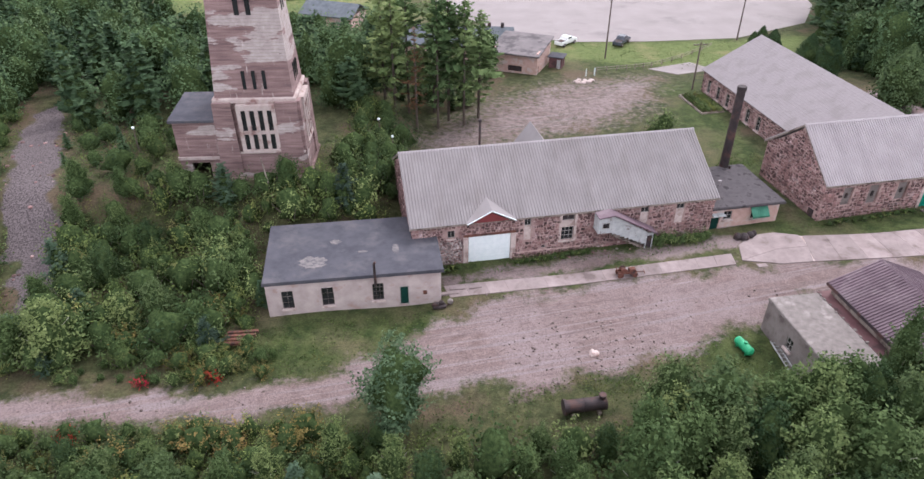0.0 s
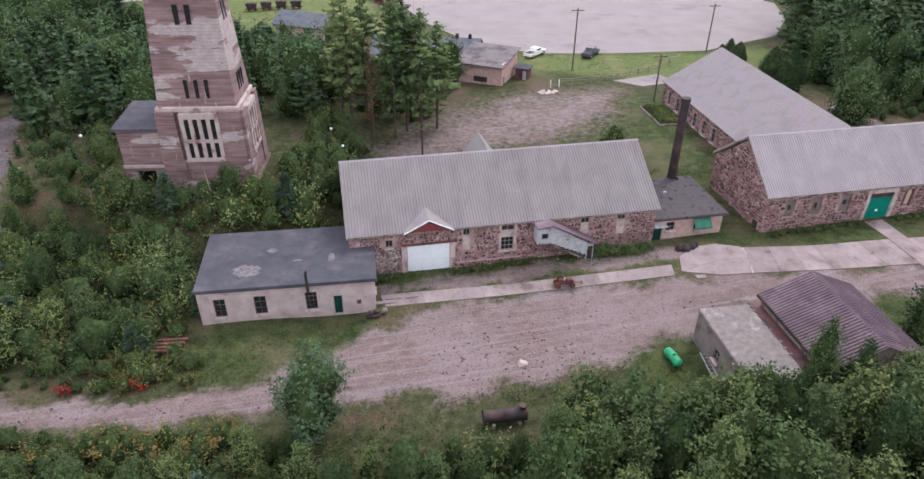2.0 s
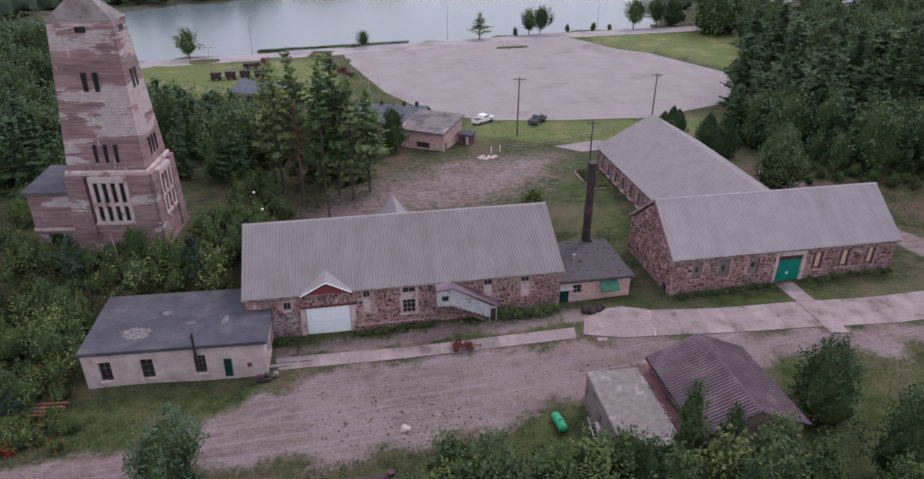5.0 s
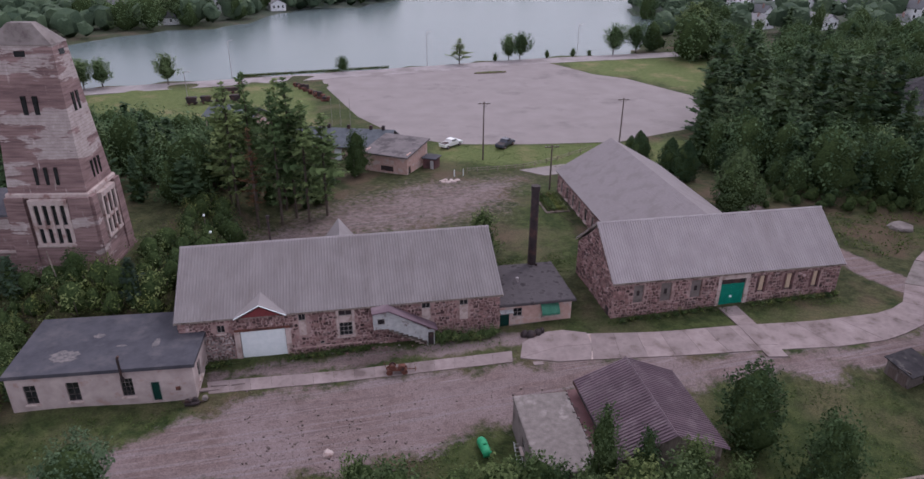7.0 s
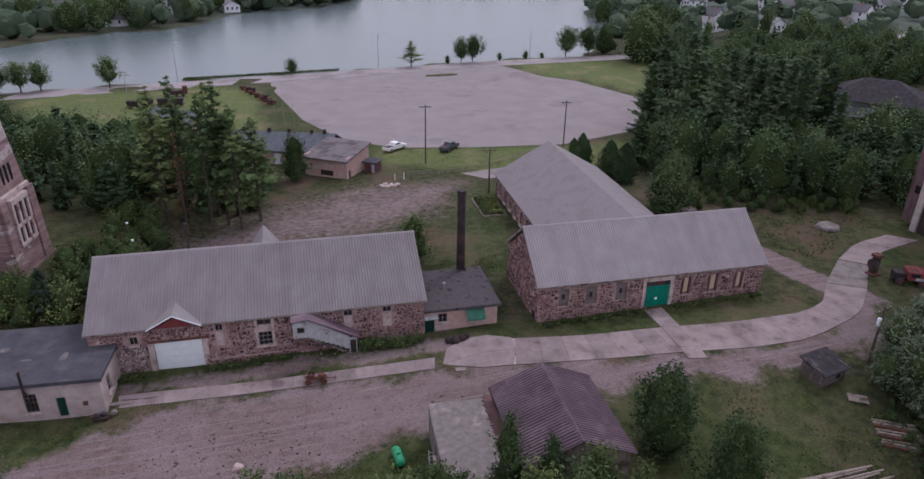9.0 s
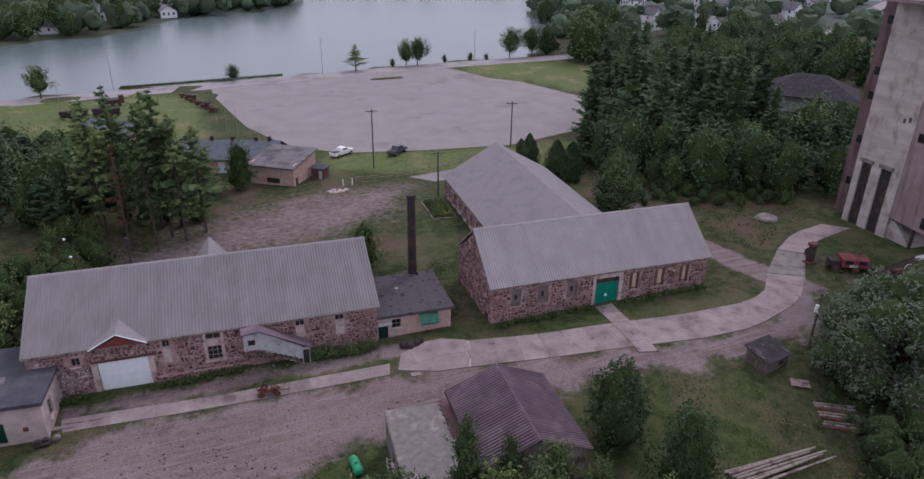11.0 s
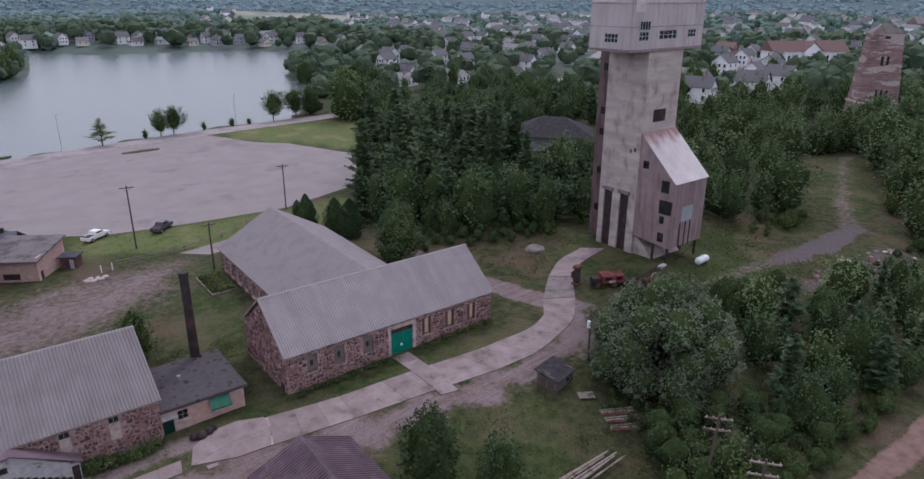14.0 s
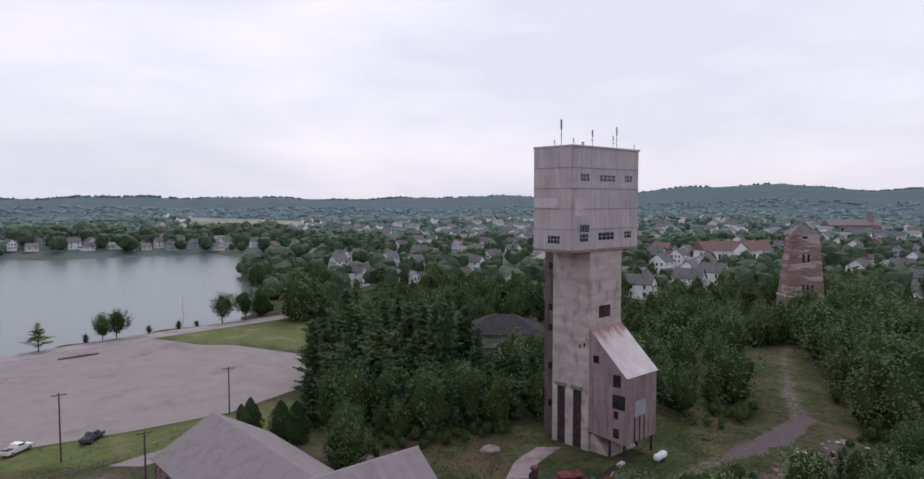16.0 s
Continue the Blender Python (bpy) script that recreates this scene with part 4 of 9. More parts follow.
for v in bm.verts:
    if v.co.z > 4.3 and v.co.y > 5:
        v.co.z += 0.12
bmesh.ops.bevel(bm, geom=bm.edges[:], offset=0.03, segments=1, affect="EDGES")
part("roof_deck", bm, M["tar"], flat)
for cx, cy, rx, ry, s in ((4.4, 2.6, 1.5, 1.1, 1), (6.6, 5.9, 0.6, 0.4, 2), (12.6, 3.9, 0.35, 0.9, 3), (9.3, 3.8, 0.5, 0.2, 6)):
    r2 = random.Random(s)
    bm = bmesh.new()
    n = 26
    bm.faces.new([bm.verts.new((cx + rx * math.cos(k * math.tau / n) * r2.uniform(0.7, 1.15), cy + ry * math.sin(k * math.tau / n) * r2.uniform(0.7, 1.15), 4.435 + 0.0122 * cy)) for k in range(n)])
    r_ = bmesh.ops.extrude_face_region(bm, geom=bm.faces[:])
    bmesh.ops.translate(bm, vec=(0, 0, -0.03), verts=[v for v in r_["geom"] if isinstance(v, bmesh.types.BMVert)])
    part("roof_patch", bm, M["bald"], flat, "bare patch where the felt has worn off")
part("roof_edge", boxes((-0.2, 17.0, -0.26, -0.2, 4.08, 4.46)), M["tar"], flat, "dark metal roof edge")
for x0, x1, z0, z1 in holes[:3]:
    window(flat, x0, x1, z0, z1, 0.16, (2, 3) if x0 < 9 else (3, 4), "old_boards")
door = part("door", soft_box(12.7, 13.45, 0.1, 0.16, 0.42, 2.55, 0.01), M["dark_green"], flat, "dark green wooden door, shut")
part("door_handle", soft_box(13.3, 13.36, 0.06, 0.1, 1.4, 1.55, 0.005), M["iron"], door)
part("door_frame", boxes((12.62, 12.7, -0.03, 0.14, 0.4, 2.66), (13.45, 13.53, -0.03, 0.14, 0.4, 2.66), (12.7, 13.45, -0.03, 0.14, 2.56, 2.66)), M["frame_white"], flat)
part("stove_pipe", rods([((10.35, -0.3, 3.2), (10.35, -0.3, 5.75), 0.13), ((10.35, -0.3, 3.3), (10.35, 0.2, 3.3), 0.13), ((10.35, -0.3, 5.75), (10.5, -0.3, 5.95), 0.12)]), M["iron"], flat, "black stove pipe up the wall")
part("junction_box", soft_box(14.9, 15.3, -0.15, 0.0, 1.5, 1.9, 0.02), M["rust"], flat)

# brick annex between hall and barn
ANNEX = HALL @ Matrix.Translation((33.55, 0.3, 0))
annex = thing("brick_annex", ANNEX, "small salmon brick annex with flat dark roof and green awning", "building")
holes = [(1.6, 2.65, 2.5, 3.6), (5.0, 6.6, 2.3, 3.7), (0.1, 1.2, 0.8, 2.9), (4.0, 4.7, 1.0, 1.4), (6.9, 7.6, 1.0, 1.4)]
part("wall", pierced(0, 8.4, 0.2, 4.1, 0, 0.3, holes), M["annex_wall"], annex)
part("plinth", pierced(0, 8.42, 0.2, 1.55, -0.04, 0, [h for h in holes[2:]]), M["slab"], annex, "pale painted plinth")
part("wall", boxes((8.1, 8.4, 0.3, 8.4, 0.2, 4.1), (0, 8.1, 8.4, 8.7, 0.2, 4.1)), M["annex_wall"], annex)
window(annex, 1.6, 2.65, 2.5, 3.6, 0.15, (2, 2))
window(annex, 5.0, 6.6, 2.3, 3.7, 0.15, (2, 2))
for h in holes[3:]:
    window(annex, h[0], h[1], h[2], h[3], 0.12, (1, 1), sill=False)
part("door", soft_box(0.12, 1.18, 0.1, 0.16, 0.82, 2.88, 0.01), M["dark_green"], annex, "dark green door, shut")
part("roof_deck", soft_box(-0.1, 8.75, -0.35, 9.0, 4.1, 4.38, 0.03), M["annex_tar"], annex)
part("roof_edge", boxes((-0.1, 8.8, -0.4, -0.35, 4.06, 4.3)), M["annex_tar"], annex, "dark felt roof edge")
bm = bmesh.new()
vs = [(4.75, -0.05, 3.85), (6.85, -0.05, 3.85), (6.85, -0.85, 3.0), (4.75, -0.85, 3.0), (4.75, -0.85, 2.8), (6.85, -0.85, 2.8)]
q = [bm.verts.new(v) for v in vs]
bm.faces.new((q[0], q[1], q[2], q[3]))
bm.faces.new((q[3], q[2], q[5], q[4]))
bmesh.ops.solidify(bm, geom=bm.faces[:], thickness=0.04)
awning = part("awning", bm, M["awning"], annex, "green metal window awning")
for k in range(9):
    x = 4.8 + k * 0.25
    part("awning_rib", rods([((x, -0.06, 3.89), (x, -0.86, 3.03), 0.025)], 6), M["awning"], awning)
part("door_hood", soft_box(0.0, 1.5, -0.7, 0.0, 3.35, 3.5, 0.02), M["worn_white"], annex)
part("roof_vent", rods([((3.2, 4.5, 4.35), (3.2, 4.5, 4.85), 0.12), ((3.2, 4.5, 4.85), (3.2, 4.5, 4.98), 0.2)]), M["tin"], annex)
part("roof_vent", rods([((6.6, 8.2, 4.35), (6.6, 8.2, 4.7), 0.15)]), M["iron"], annex)
# tall smokestack
stack = thing("smokestack", pose(32.35, 75.0, 0), "tall dark rusted iron smokestack behind the annex", "chimney")
bm = bmesh.new()
lathe(bm, (0, 0, 0.5), (0, 0, 14.6), [(0, 0.62), (0.03, 0.62), (0.031, 0.55), (0.3, 0.53), (0.301, 0.56), (0.31, 0.53), (0.6, 0.5), (0.601, 0.53), (0.61, 0.5), (0.96, 0.48), (0.961, 0.54), (1, 0.54)], 18)
part("flue", bm, M["iron"], stack)

# ---- the barn and its long wing ----
BARN = pose(40.78, 66.55, 0, 0, 0, 11.4)
barn_front = [(13.15, 16.35, -0.4, 5.5), (17.75, 19.05, 3.35, 5.6), (21.25, 22.6, 3.35, 5.6), (24.75, 26.0, 3.35, 5.6)]
niches = [(2.45, 3.7, 3.4, 5.75), (5.75, 7.1, 3.3, 5.75), (9.45, 10.8, 3.4, 5.75)]
barn = stone_building("stone_barn", BARN, "long fieldstone barn with grey ribbed metal gable roof and green doors", 28.6, 11.7, 6.35, 11.15, barn_front + niches, panels=32, left_holes=[(0.6, 1.7, 0.5, 2.6)])
part("door_surround", boxes((12.8, 13.2, -0.12, 0.3, 0.3, 5.5), (16.3, 16.75, -0.12, 0.3, 0.3, 5.5), (12.8, 16.75, -0.1, 0.3, 5.5, 6.0)), M["trim_stone"], barn, "pale rendered door surround")
part("transom", boxes((13.2, 16.3, 0.05, 0.15, 4.85, 5.48)), M["iron"], barn, "dark glazing over the doors")
for x0, x1 in ((13.21, 14.73), (14.76, 16.29)):
    d = part("door_leaf", soft_box(x0, x1, 0.06, 0.16, 1.25, 4.83, 0.015), M["green"], barn, "green wooden barn door, shut")
    for x in np.arange(x0 + 0.15, x1 - 0.05, 0.24):
        part("batten", boxes((x, x + 0.04, 0.035, 0.06, 1.3, 4.75)), M["green"], d)
part("notice", boxes((14.55, 14.85, 0.02, 0.035, 3.0, 3.3)), M["white"], barn, "small white notice on the door")
for x0, x1, z0, z1 in niches:
    part("blind_niche", boxes((x0, x1, 0.26, 0.4, z0, z1)), M["concrete"], barn, "grey cement-filled window recess")
    part("niche_slit", boxes(((x0 + x1) / 2 - 0.14, (x0 + x1) / 2 + 0.14, 0.12, 0.22, (z0 + z1) / 2 - 0.25, (z0 + z1) / 2 + 0.35)), M["iron"], barn)
for x0, x1, z0, z1 in barn_front[1:]:
    part("shutter", boxes((x0 + 0.42, x1 - 0.36, 0.06, 0.16, z0 + 0.25, z1 - 0.15)), M["wood_door"], barn, "tan board shutter")
    part("blind_niche", boxes((x0, x1, 0.2, 0.34, z0, z1)), M["old_boards"], barn, "dark boarded window recess")
    for x in (x0, x1 - 0.26):
        part("jamb", soft_box(x, x + 0.26, -0.03, 0.19, z0, z1, 0.015), M["maroon"], barn, "red brick window jamb")
part("lean_door", soft_box(-0.12, -0.04, 0.7, 1.6, 0.9, 2.7, 0.02), M["iron"], barn, "dark door in the gable wall")
part("log_stack", rods([((28.8 + 0.0, 0.3 + 0.3 * k, 1.4 + 0.22 * (k % 3)), (30.4, 0.5 + 0.3 * k, 1.4 + 0.22 * (k % 3)), 0.14) for k in range(7)]), M["timber"], barn, "stacked timber at the gable")

WING = pose(48.1, 109.5, 0, 0, 0, 10.0)
wing = thing("barn_wing", WING, "long fieldstone wing with a plain grey roof", "building")
L = 33.5
left = Matrix.Translation((-8.8, 0, 0)) @ Matrix.Rotation(-math.pi / 2, 4, "Z")
part("wall", pierced(0.4, 24.0, -0.5, 5.1, 0, 0.45, [(2 + 3.0 * k, 3.1 + 3.0 * k, 2.0, 4.1) for k in range(6)], left), M["mortar"], wing)
rubble(wing, stones(0.4, 24.0, -0.3, 5.1, [(2 + 3.0 * k, 3.1 + 3.0 * k, 2.0, 4.1) for k in range(6)], rng), 0, left)
for k in range(6):
    window(wing, 2 + 3.0 * k, 3.1 + 3.0 * k, 2.0, 4.1, 0.2, (2, 3), m=left)
part("wall", boxes((8.35, 8.8, -24.5, -0.4, -0.5, 5.1)), M["mortar"], wing)
part("gable_wall", prism([(-8.8, -0.5), (8.8, -0.5), (8.8, 5.1), (0, 10.0), (-8.8, 5.1)], -0.85, -0.4), M["mortar"], wing)
for s in (-1, 1):
    n = 24
    for k in range(n):
        f0, f1 = k / n, (k + 1) / n
        za, zb = 5.15 + 5.15 * f0, 5.15 + 5.15 * f1
        xa, xb = s * 9.2 * (1 - f0), s * 9.2 * (1 - f1)
        bm = bmesh.new()
        q = box(bm, 0, 1, 0, 1, 0, 1)
        for v, c in zip(q, ((xa, -L, za - 0.1), (xb, -L, zb - 0.1), (xb, 0, zb - 0.1), (xa, 0, za - 0.1), (xa, -L, za + 0.012), (xb, -L, zb), (xb, 0, zb), (xa, 0, za + 0.012))):
            v.co = c
        part("shingle_course", bm, M["shingle"], wing)

# ---- brown-roofed shed and the concrete shed beside it ----
BROWN = pose(38.75, 51.3, 0, 0, 0, 10)
brown = thing("maroon_roofed_shed", BROWN, "low open-sided shed with maroon ribbed metal gable roof", "building")
turn = Matrix.Rotation(-math.pi / 2, 4, "Z")
roof_slope(brown, 0, 10.6, -4.75, 5.0, 0, 7.0, "brown_tin", 11, 0.32, turn, 0.1)
roof_slope(brown, 0, 10.6, 4.75, 5.0, 0, 7.0, "brown_tin", 11, 0.32, turn, 0.1)
part("ridge_cap", prism([(-0.2, 6.93), (0, 7.12), (0.2, 6.93), (0, 7.05)], -10.62, 0.02), M["brown_tin"], brown)
for x in (-4.3, 4.05):
    part("wall", boxes((x, x + 0.25, -10.2, -0.3, -0.2, 4.95)), M["timber"], brown)
part("gable_wall", prism([(-4.05, -0.2), (4.05, -0.2), (4.05, 4.95), (0, 6.75), (-4.05, 4.95)], -0.6, -0.35), M["timber"], brown)
part("gable_wall", prism([(-4.05, -0.2), (4.05, -0.2), (4.05, 4.95), (0, 6.75), (-4.05, 4.95)], -10.15, -9.9), M["timber"], brown)
part("gutter_beam", boxes((-4.8, -4.68, -10.6, 0, 4.7, 4.97)), M["iron"], brown)
CONC = pose(28.65, 49.45, 0, 0, 0, 9)
conc = thing("concrete_shed", CONC, "squat weathered concrete shed with flat cracked slab roof", "building")
bm = bmesh.new()
box(bm, -0.1, 4.9, -9.8, 0.1, 3.6, 3.9)
bmesh.ops.bevel(bm, geom=bm.edges[:], offset=0.06, segments=2, affect="EDGES")
part("roof_slab", bm, M["cracked_slab"], conc, "stained cracked concrete slab")
part("wall", boxes((0.25, 4.6, -0.3, 0, -0.3, 3.6), (0.25, 4.6, -9.7, -9.4, -0.3, 3.6), (4.6, 4.8, -9.7, 0, -0.3, 3.6)), M["concrete"], conc)
west = Matrix.Rotation(-math.pi / 2, 4, "Z")
part("wall", pierced(0, 9.7, -0.3, 3.6, 0, 0.25, [(3.7, 4.6, 1.3, 2.5)], west), M["concrete"], conc)
window(conc, 3.7, 4.6, 1.3, 2.5, 0.12, (2, 2), m=west)
part("lean_to_roof", soft_box(4.92, 6.3, -8.5, 0.3, 3.75, 3.87, 0.02, Matrix.Identity(4)), M["maroon"], conc, "red-brown sheet roof strip between the sheds")
for k in range(9):
    r2 = random.Random(40 + k)
    x, y = 4.75 + r2.uniform(-0.12, 0.1), -0.2 - 0.85 * k - r2.uniform(0, 0.3)
    part("brick", soft_box(x, x + r2.uniform(0.15, 0.32), y, y + r2.uniform(0.15, 0.3), 3.9, 3.9 + r2.uniform(0.06, 0.16), 0.02), M["concrete"], conc)

# ---- the old obelisk-shaped shaft house ----
m, nt, p = blank("stained_red_concrete")
pos = nt.nodes.new("ShaderNodeNewGeometry").outputs["Position"]
base = ramp(nt, noise_of(nt, pos, 1.0, 7, (0.3, 0.3, 2.8)), [(0.3, (0.125, 0.076, 0.076)), (0.7, (0.29, 0.19, 0.186))])
zpos = nt.nodes.new("ShaderNodeSeparateXYZ")
nt.links.new(pos, zpos.inputs[0])
big = maths(nt, "ADD", noise_of(nt, pos, 0.17, 8, (0.6, 0.6, 2.3), 0.62), maths(nt, "MULTIPLY", maths(nt, "SUBTRACT", zpos.outputs["Z"], 20.0), 0.006))
base = mixed(nt, ramp(nt, big, [(0.54, (0, 0, 0)), (0.555, (1, 1, 1))]), base, ramp(nt, noise_of(nt, pos, 1.6, 5), [(0.3, (0.31, 0.252, 0.245)), (0.7, (0.43, 0.365, 0.355))]))
streak = noise_of(nt, pos, 1.0, 5, (2.2, 2.2, 0.3), 0.65)
base = mixed(nt, ramp(nt, streak, [(0.63, (0, 0, 0)), (0.72, (0.8, 0.8, 0.8))]), base, (0.54, 0.46, 0.44))
board = nt.nodes.new("ShaderNodeTexWave")
board.wave_type, board.bands_direction = "BANDS", "Z"
board.inputs["Scale"].default_value, board.inputs["Distortion"].default_value = 0.9, 2.5
nt.links.new(pos, board.inputs["Vector"])
base = mixed(nt, ramp(nt, board.outputs["Fac"], [(0.0, (0.45, 0.45, 0.45)), (0.06, (0, 0, 0))]), base, (0.07, 0.04, 0.04))
nt.links.new(base, p.inputs["Base Color"])
p.inputs["Roughness"].default_value = 0.92
bn = nt.nodes.new("ShaderNodeBump")
bn.inputs["Strength"].default_value, bn.inputs["Distance"].default_value = 0.6, 0.08
nt.links.new(noise_of(nt, pos, 5.0, 6), bn.inputs["Height"])
nt.links.new(bn.outputs["Normal"], p.inputs["Normal"])
M["obelisk"] = m
M["lime"] = surface("limewashed_concrete", (0.36, 0.28, 0.265), (0.5, 0.42, 0.4), 1.6, stain=(0.22, 0.13, 0.12), stain_scale=0.8, stain_cut=(0.52, 0.64), bump=0.5)


def frustum(bm, x0, x1, y0, y1, z0, z1, inset, across=None):
    a = [(x0, y0, z0), (x1, y0, z0), (x1, y1, z0), (x0, y1, z0)]
    i = inset
    j = i if across is None else across
    b = [(x0 + j, y0 + i, z1), (x1 - j, y0 + i, z1), (x1 - j, y1 - i, z1), (x0 + j, y1 - i, z1)]
    va, vb = [bm.verts.new(v) for v in a], [bm.verts.new(v) for v in b]
    bm.faces.new(va[::-1])
    bm.faces.new(vb)
    for k in range(4):
        bm.faces.new((va[k], va[(k + 1) % 4], vb[(k + 1) % 4], vb[k]))


def shaft_house(name, m, label, side_block=True):
    """A tapering concrete tower: battered base, slotted middle, leaning upper shaft, low pyramid."""
    o = thing(name, m, label, "mine tower")
    W, DP = 9.8, 8.0
    bm = bmesh.new()
    frustum(bm, -0.5, W + 0.5, -0.5, DP + 0.5, -1.5, 0.35, 0.15)
    part("plinth", bm, M["obelisk"], o)
    bm = bmesh.new()
    frustum(bm, -0.1, W + 0.1, -0.1, DP + 0.1, 0.35, 3.1, 0.2)
    frustum(bm, 0.25, W - 0.25, 0.25, DP - 0.25, 3.1, 9.0, 0.3)
    part("base_storey", bm, M["obelisk"], o)
    bm = bmesh.new()
    box(bm, -0.02, W + 0.02, -0.02, DP + 0.02, 3.1, 3.4)
    bmesh.ops.bevel(bm, geom=bm.edges[:], offset=0.08, segments=1, affect="EDGES")
    part("string_course", bm, M["lime"], o, "crumbling pale ledge")
    bm = bmesh.new()
    box(bm, 0.35, W - 0.35, 0.35, DP - 0.35, 9.0, 9.6)
    bmesh.ops.bevel(bm, geom=bm.edges[:], offset=0.1, segments=1, affect="EDGES")
    part("string_course", bm, M["lime"], o, "crumbling pale ledge")
    # buttress bays flank a slotted panel on the two seen sides
    for turn_z, shift, bays_, xs_ in ((0, (0, 0, 0), ((0.1, 2.6), (W - 2.9, W - 0.1)), (2.9, 3.85, 4.8, 5.75, 6.7)), (90, (W, 0, 0), ((0.1, 1.7), (DP - 1.9, DP - 0.1)), (2.1, 3.2, 4.3, 5.4))):
        mm = Matrix.Translation(shift) @ Matrix.Rotation(radians(turn_z), 4, "Z")
        for x0, x1 in bays_:
            bm = bmesh.new()
            frustum(bm, x0, x1, -0.25, 1.2, 0.35, 9.2, 0.25)
            bmesh.ops.transform(bm, matrix=mm, verts=bm.verts)
            part("buttress", bm, M["obelisk"], o)
        bm = bmesh.new()
        for x in xs_:
            box(bm, x, x + 0.42, -0.15, 0.6, 3.7, 8.4, mm)
        box(bm, xs_[0] + 0.42, xs_[-1], -0.1, 0.6, 5.55, 5.95, mm)
        box(bm, xs_[0], xs_[-1] + 0.42, -0.2, 0.6, 8.4, 9.0, mm)
        box(bm, xs_[0], xs_[-1] + 0.42, -0.22, 0.6, 3.35, 3.7, mm)
        part("slot_frame", bm, M["lime"], o, "limewashed mullions of the slotted window")
        # solid dark panels take the place of the shade inside the slots
        for x in [v + 0.42 for v in xs_[:-1]]:
            for z0, z1 in ((3.7, 5.55), (5.95, 8.4)):
                bm = bmesh.new()
                box(bm, x, x + 0.68, 0.05, 0.3, z0, z1, mm)
                part("slot", bm, M["glass"], o, "dark panel standing in for the shade in an open slot")
    # upper shaft in two leans
    bm = bmesh.new()
    frustum(bm, 0.65, W - 0.65, 0.65, DP - 0.65, 9.6, 25.4, 1.75, 0.9)
    part("upper_shaft", bm, M["obelisk"], o)
    bm = bmesh.new()
    frustum(bm, 1.45, W - 1.45, 2.3, DP - 2.3, 25.4, 27.5, 1.2, 2.2)
    part("cap", bm, M["concrete"], o, "low pyramid cap")
    lean = 1.75 / 15.8
    for turn_z, shift, k_ in ((0, (0, 0, 0), 1.0), (90, (W, 0, 0), DP / W)):
        mm = Matrix.Translation(shift) @ Matrix.Rotation(radians(turn_z), 4, "Z")
        for z0, h, xs, w in ((10.5, 2.0, (3.9, 5.0, 6.1), 0.36), (18.2, 2.0, (4.1, 5.3), 0.5), (24.2, 0.6, (4.3,), 1.1)):
            # dark blocks on the shaft face, in place of shaded openings
            for x in xs:
                y = 0.65 + (z0 - 9.6) * (lean if turn_z == 0 else 0.9 / 15.8)
                bm = bmesh.new()
                box(bm, x * k_, x * k_ + w, y - 0.03, y + 0.5, z0, z0 + h, mm)
                part("slot", bm, M["glass"], o, "dark panel standing in for the shade in an open slot")
    if side_block:
        blk = part("side_block", pierced(-4.5, 0.3, -1.2, 7.0, 0.4, 0.9, [(-3.3, -1.2, -0.6, 2.0)]), M["obelisk"], o)
        part("wall", boxes((-4.5, -4.0, 0.9, 7.0, -1.2, 7.0), (-4.0, 0.3, 6.5, 7.0, -1.2, 7.0)), M["obelisk"], blk)
        bm = bmesh.new()
        box(bm, -4.8, 0.4, 0.0, 7.4, 7.0, 7.3)
        for v in bm.verts:
            if v.co.y > 3:
                v.co.z += 0.5
        part("roof", bm, M["tar"], blk, "worn felt roof")
        part("ledge", boxes((-4.65, 0.2, 0.25, 0.42, 2.4, 2.75)), M["lime"], blk)
    return o


shaft_house("shaft_house", pose(-27.4, 69.5, 5.2, 0, 0, 3.5), "weathered pink-brown concrete obelisk-shaped mine shaft house")
shaft_house("shaft_house", pose(222, 131, 1.5, 0, 0, -34) @ Matrix.Diagonal((1.28, 1.28, 1.22, 1)), "distant weathered concrete obelisk-shaped mine shaft house among trees", False)

# ---- the tall headframe ----
HEAD = pose(101.05, 83.0, 2.0, 0, 0, 12)
M["tower_concrete"] = surface("pale_tower_concrete", (0.34, 0.29, 0.275), (0.5, 0.44, 0.42), 1.1, stretch=(0.14, 0.14, 0.8), stain=(0.24, 0.188, 0.178), stain_scale=0.6, stain_cut=(0.5, 0.7), stain_stretch=(1, 1, 0.6), bump=0.3, bump_scale=4)
M["siding"] = surface("grey_sheet_siding", (0.39, 0.345, 0.355), (0.485, 0.435, 0.445), 0.3, stain=(0.32, 0.25, 0.245), stain_scale=0.8, stain_cut=(0.55, 0.76), stain_stretch=(2.2, 2.2, 0.25), rough=0.55, metal=0.1, vary=0.06, bump=0.1)
M["flashing"] = surface("rusty_flashing", (0.19, 0.15, 0.15), (0.27, 0.22, 0.22), 0.8, stain=(0.15, 0.095, 0.09), stain_scale=1.2, rough=0.7)
M["blue_patch"] = surface("bluish_patch_sheet", (0.24, 0.27, 0.3), (0.31, 0.34, 0.37), 0.8, rough=0.6)
M["casing"] = surface("dark_maroon_siding", (0.1, 0.06, 0.065), (0.15, 0.1, 0.105), 0.6, stain=(0.07, 0.04, 0.04), stain_scale=0.6, stain_stretch=(2, 2, 0.3), rough=0.65)
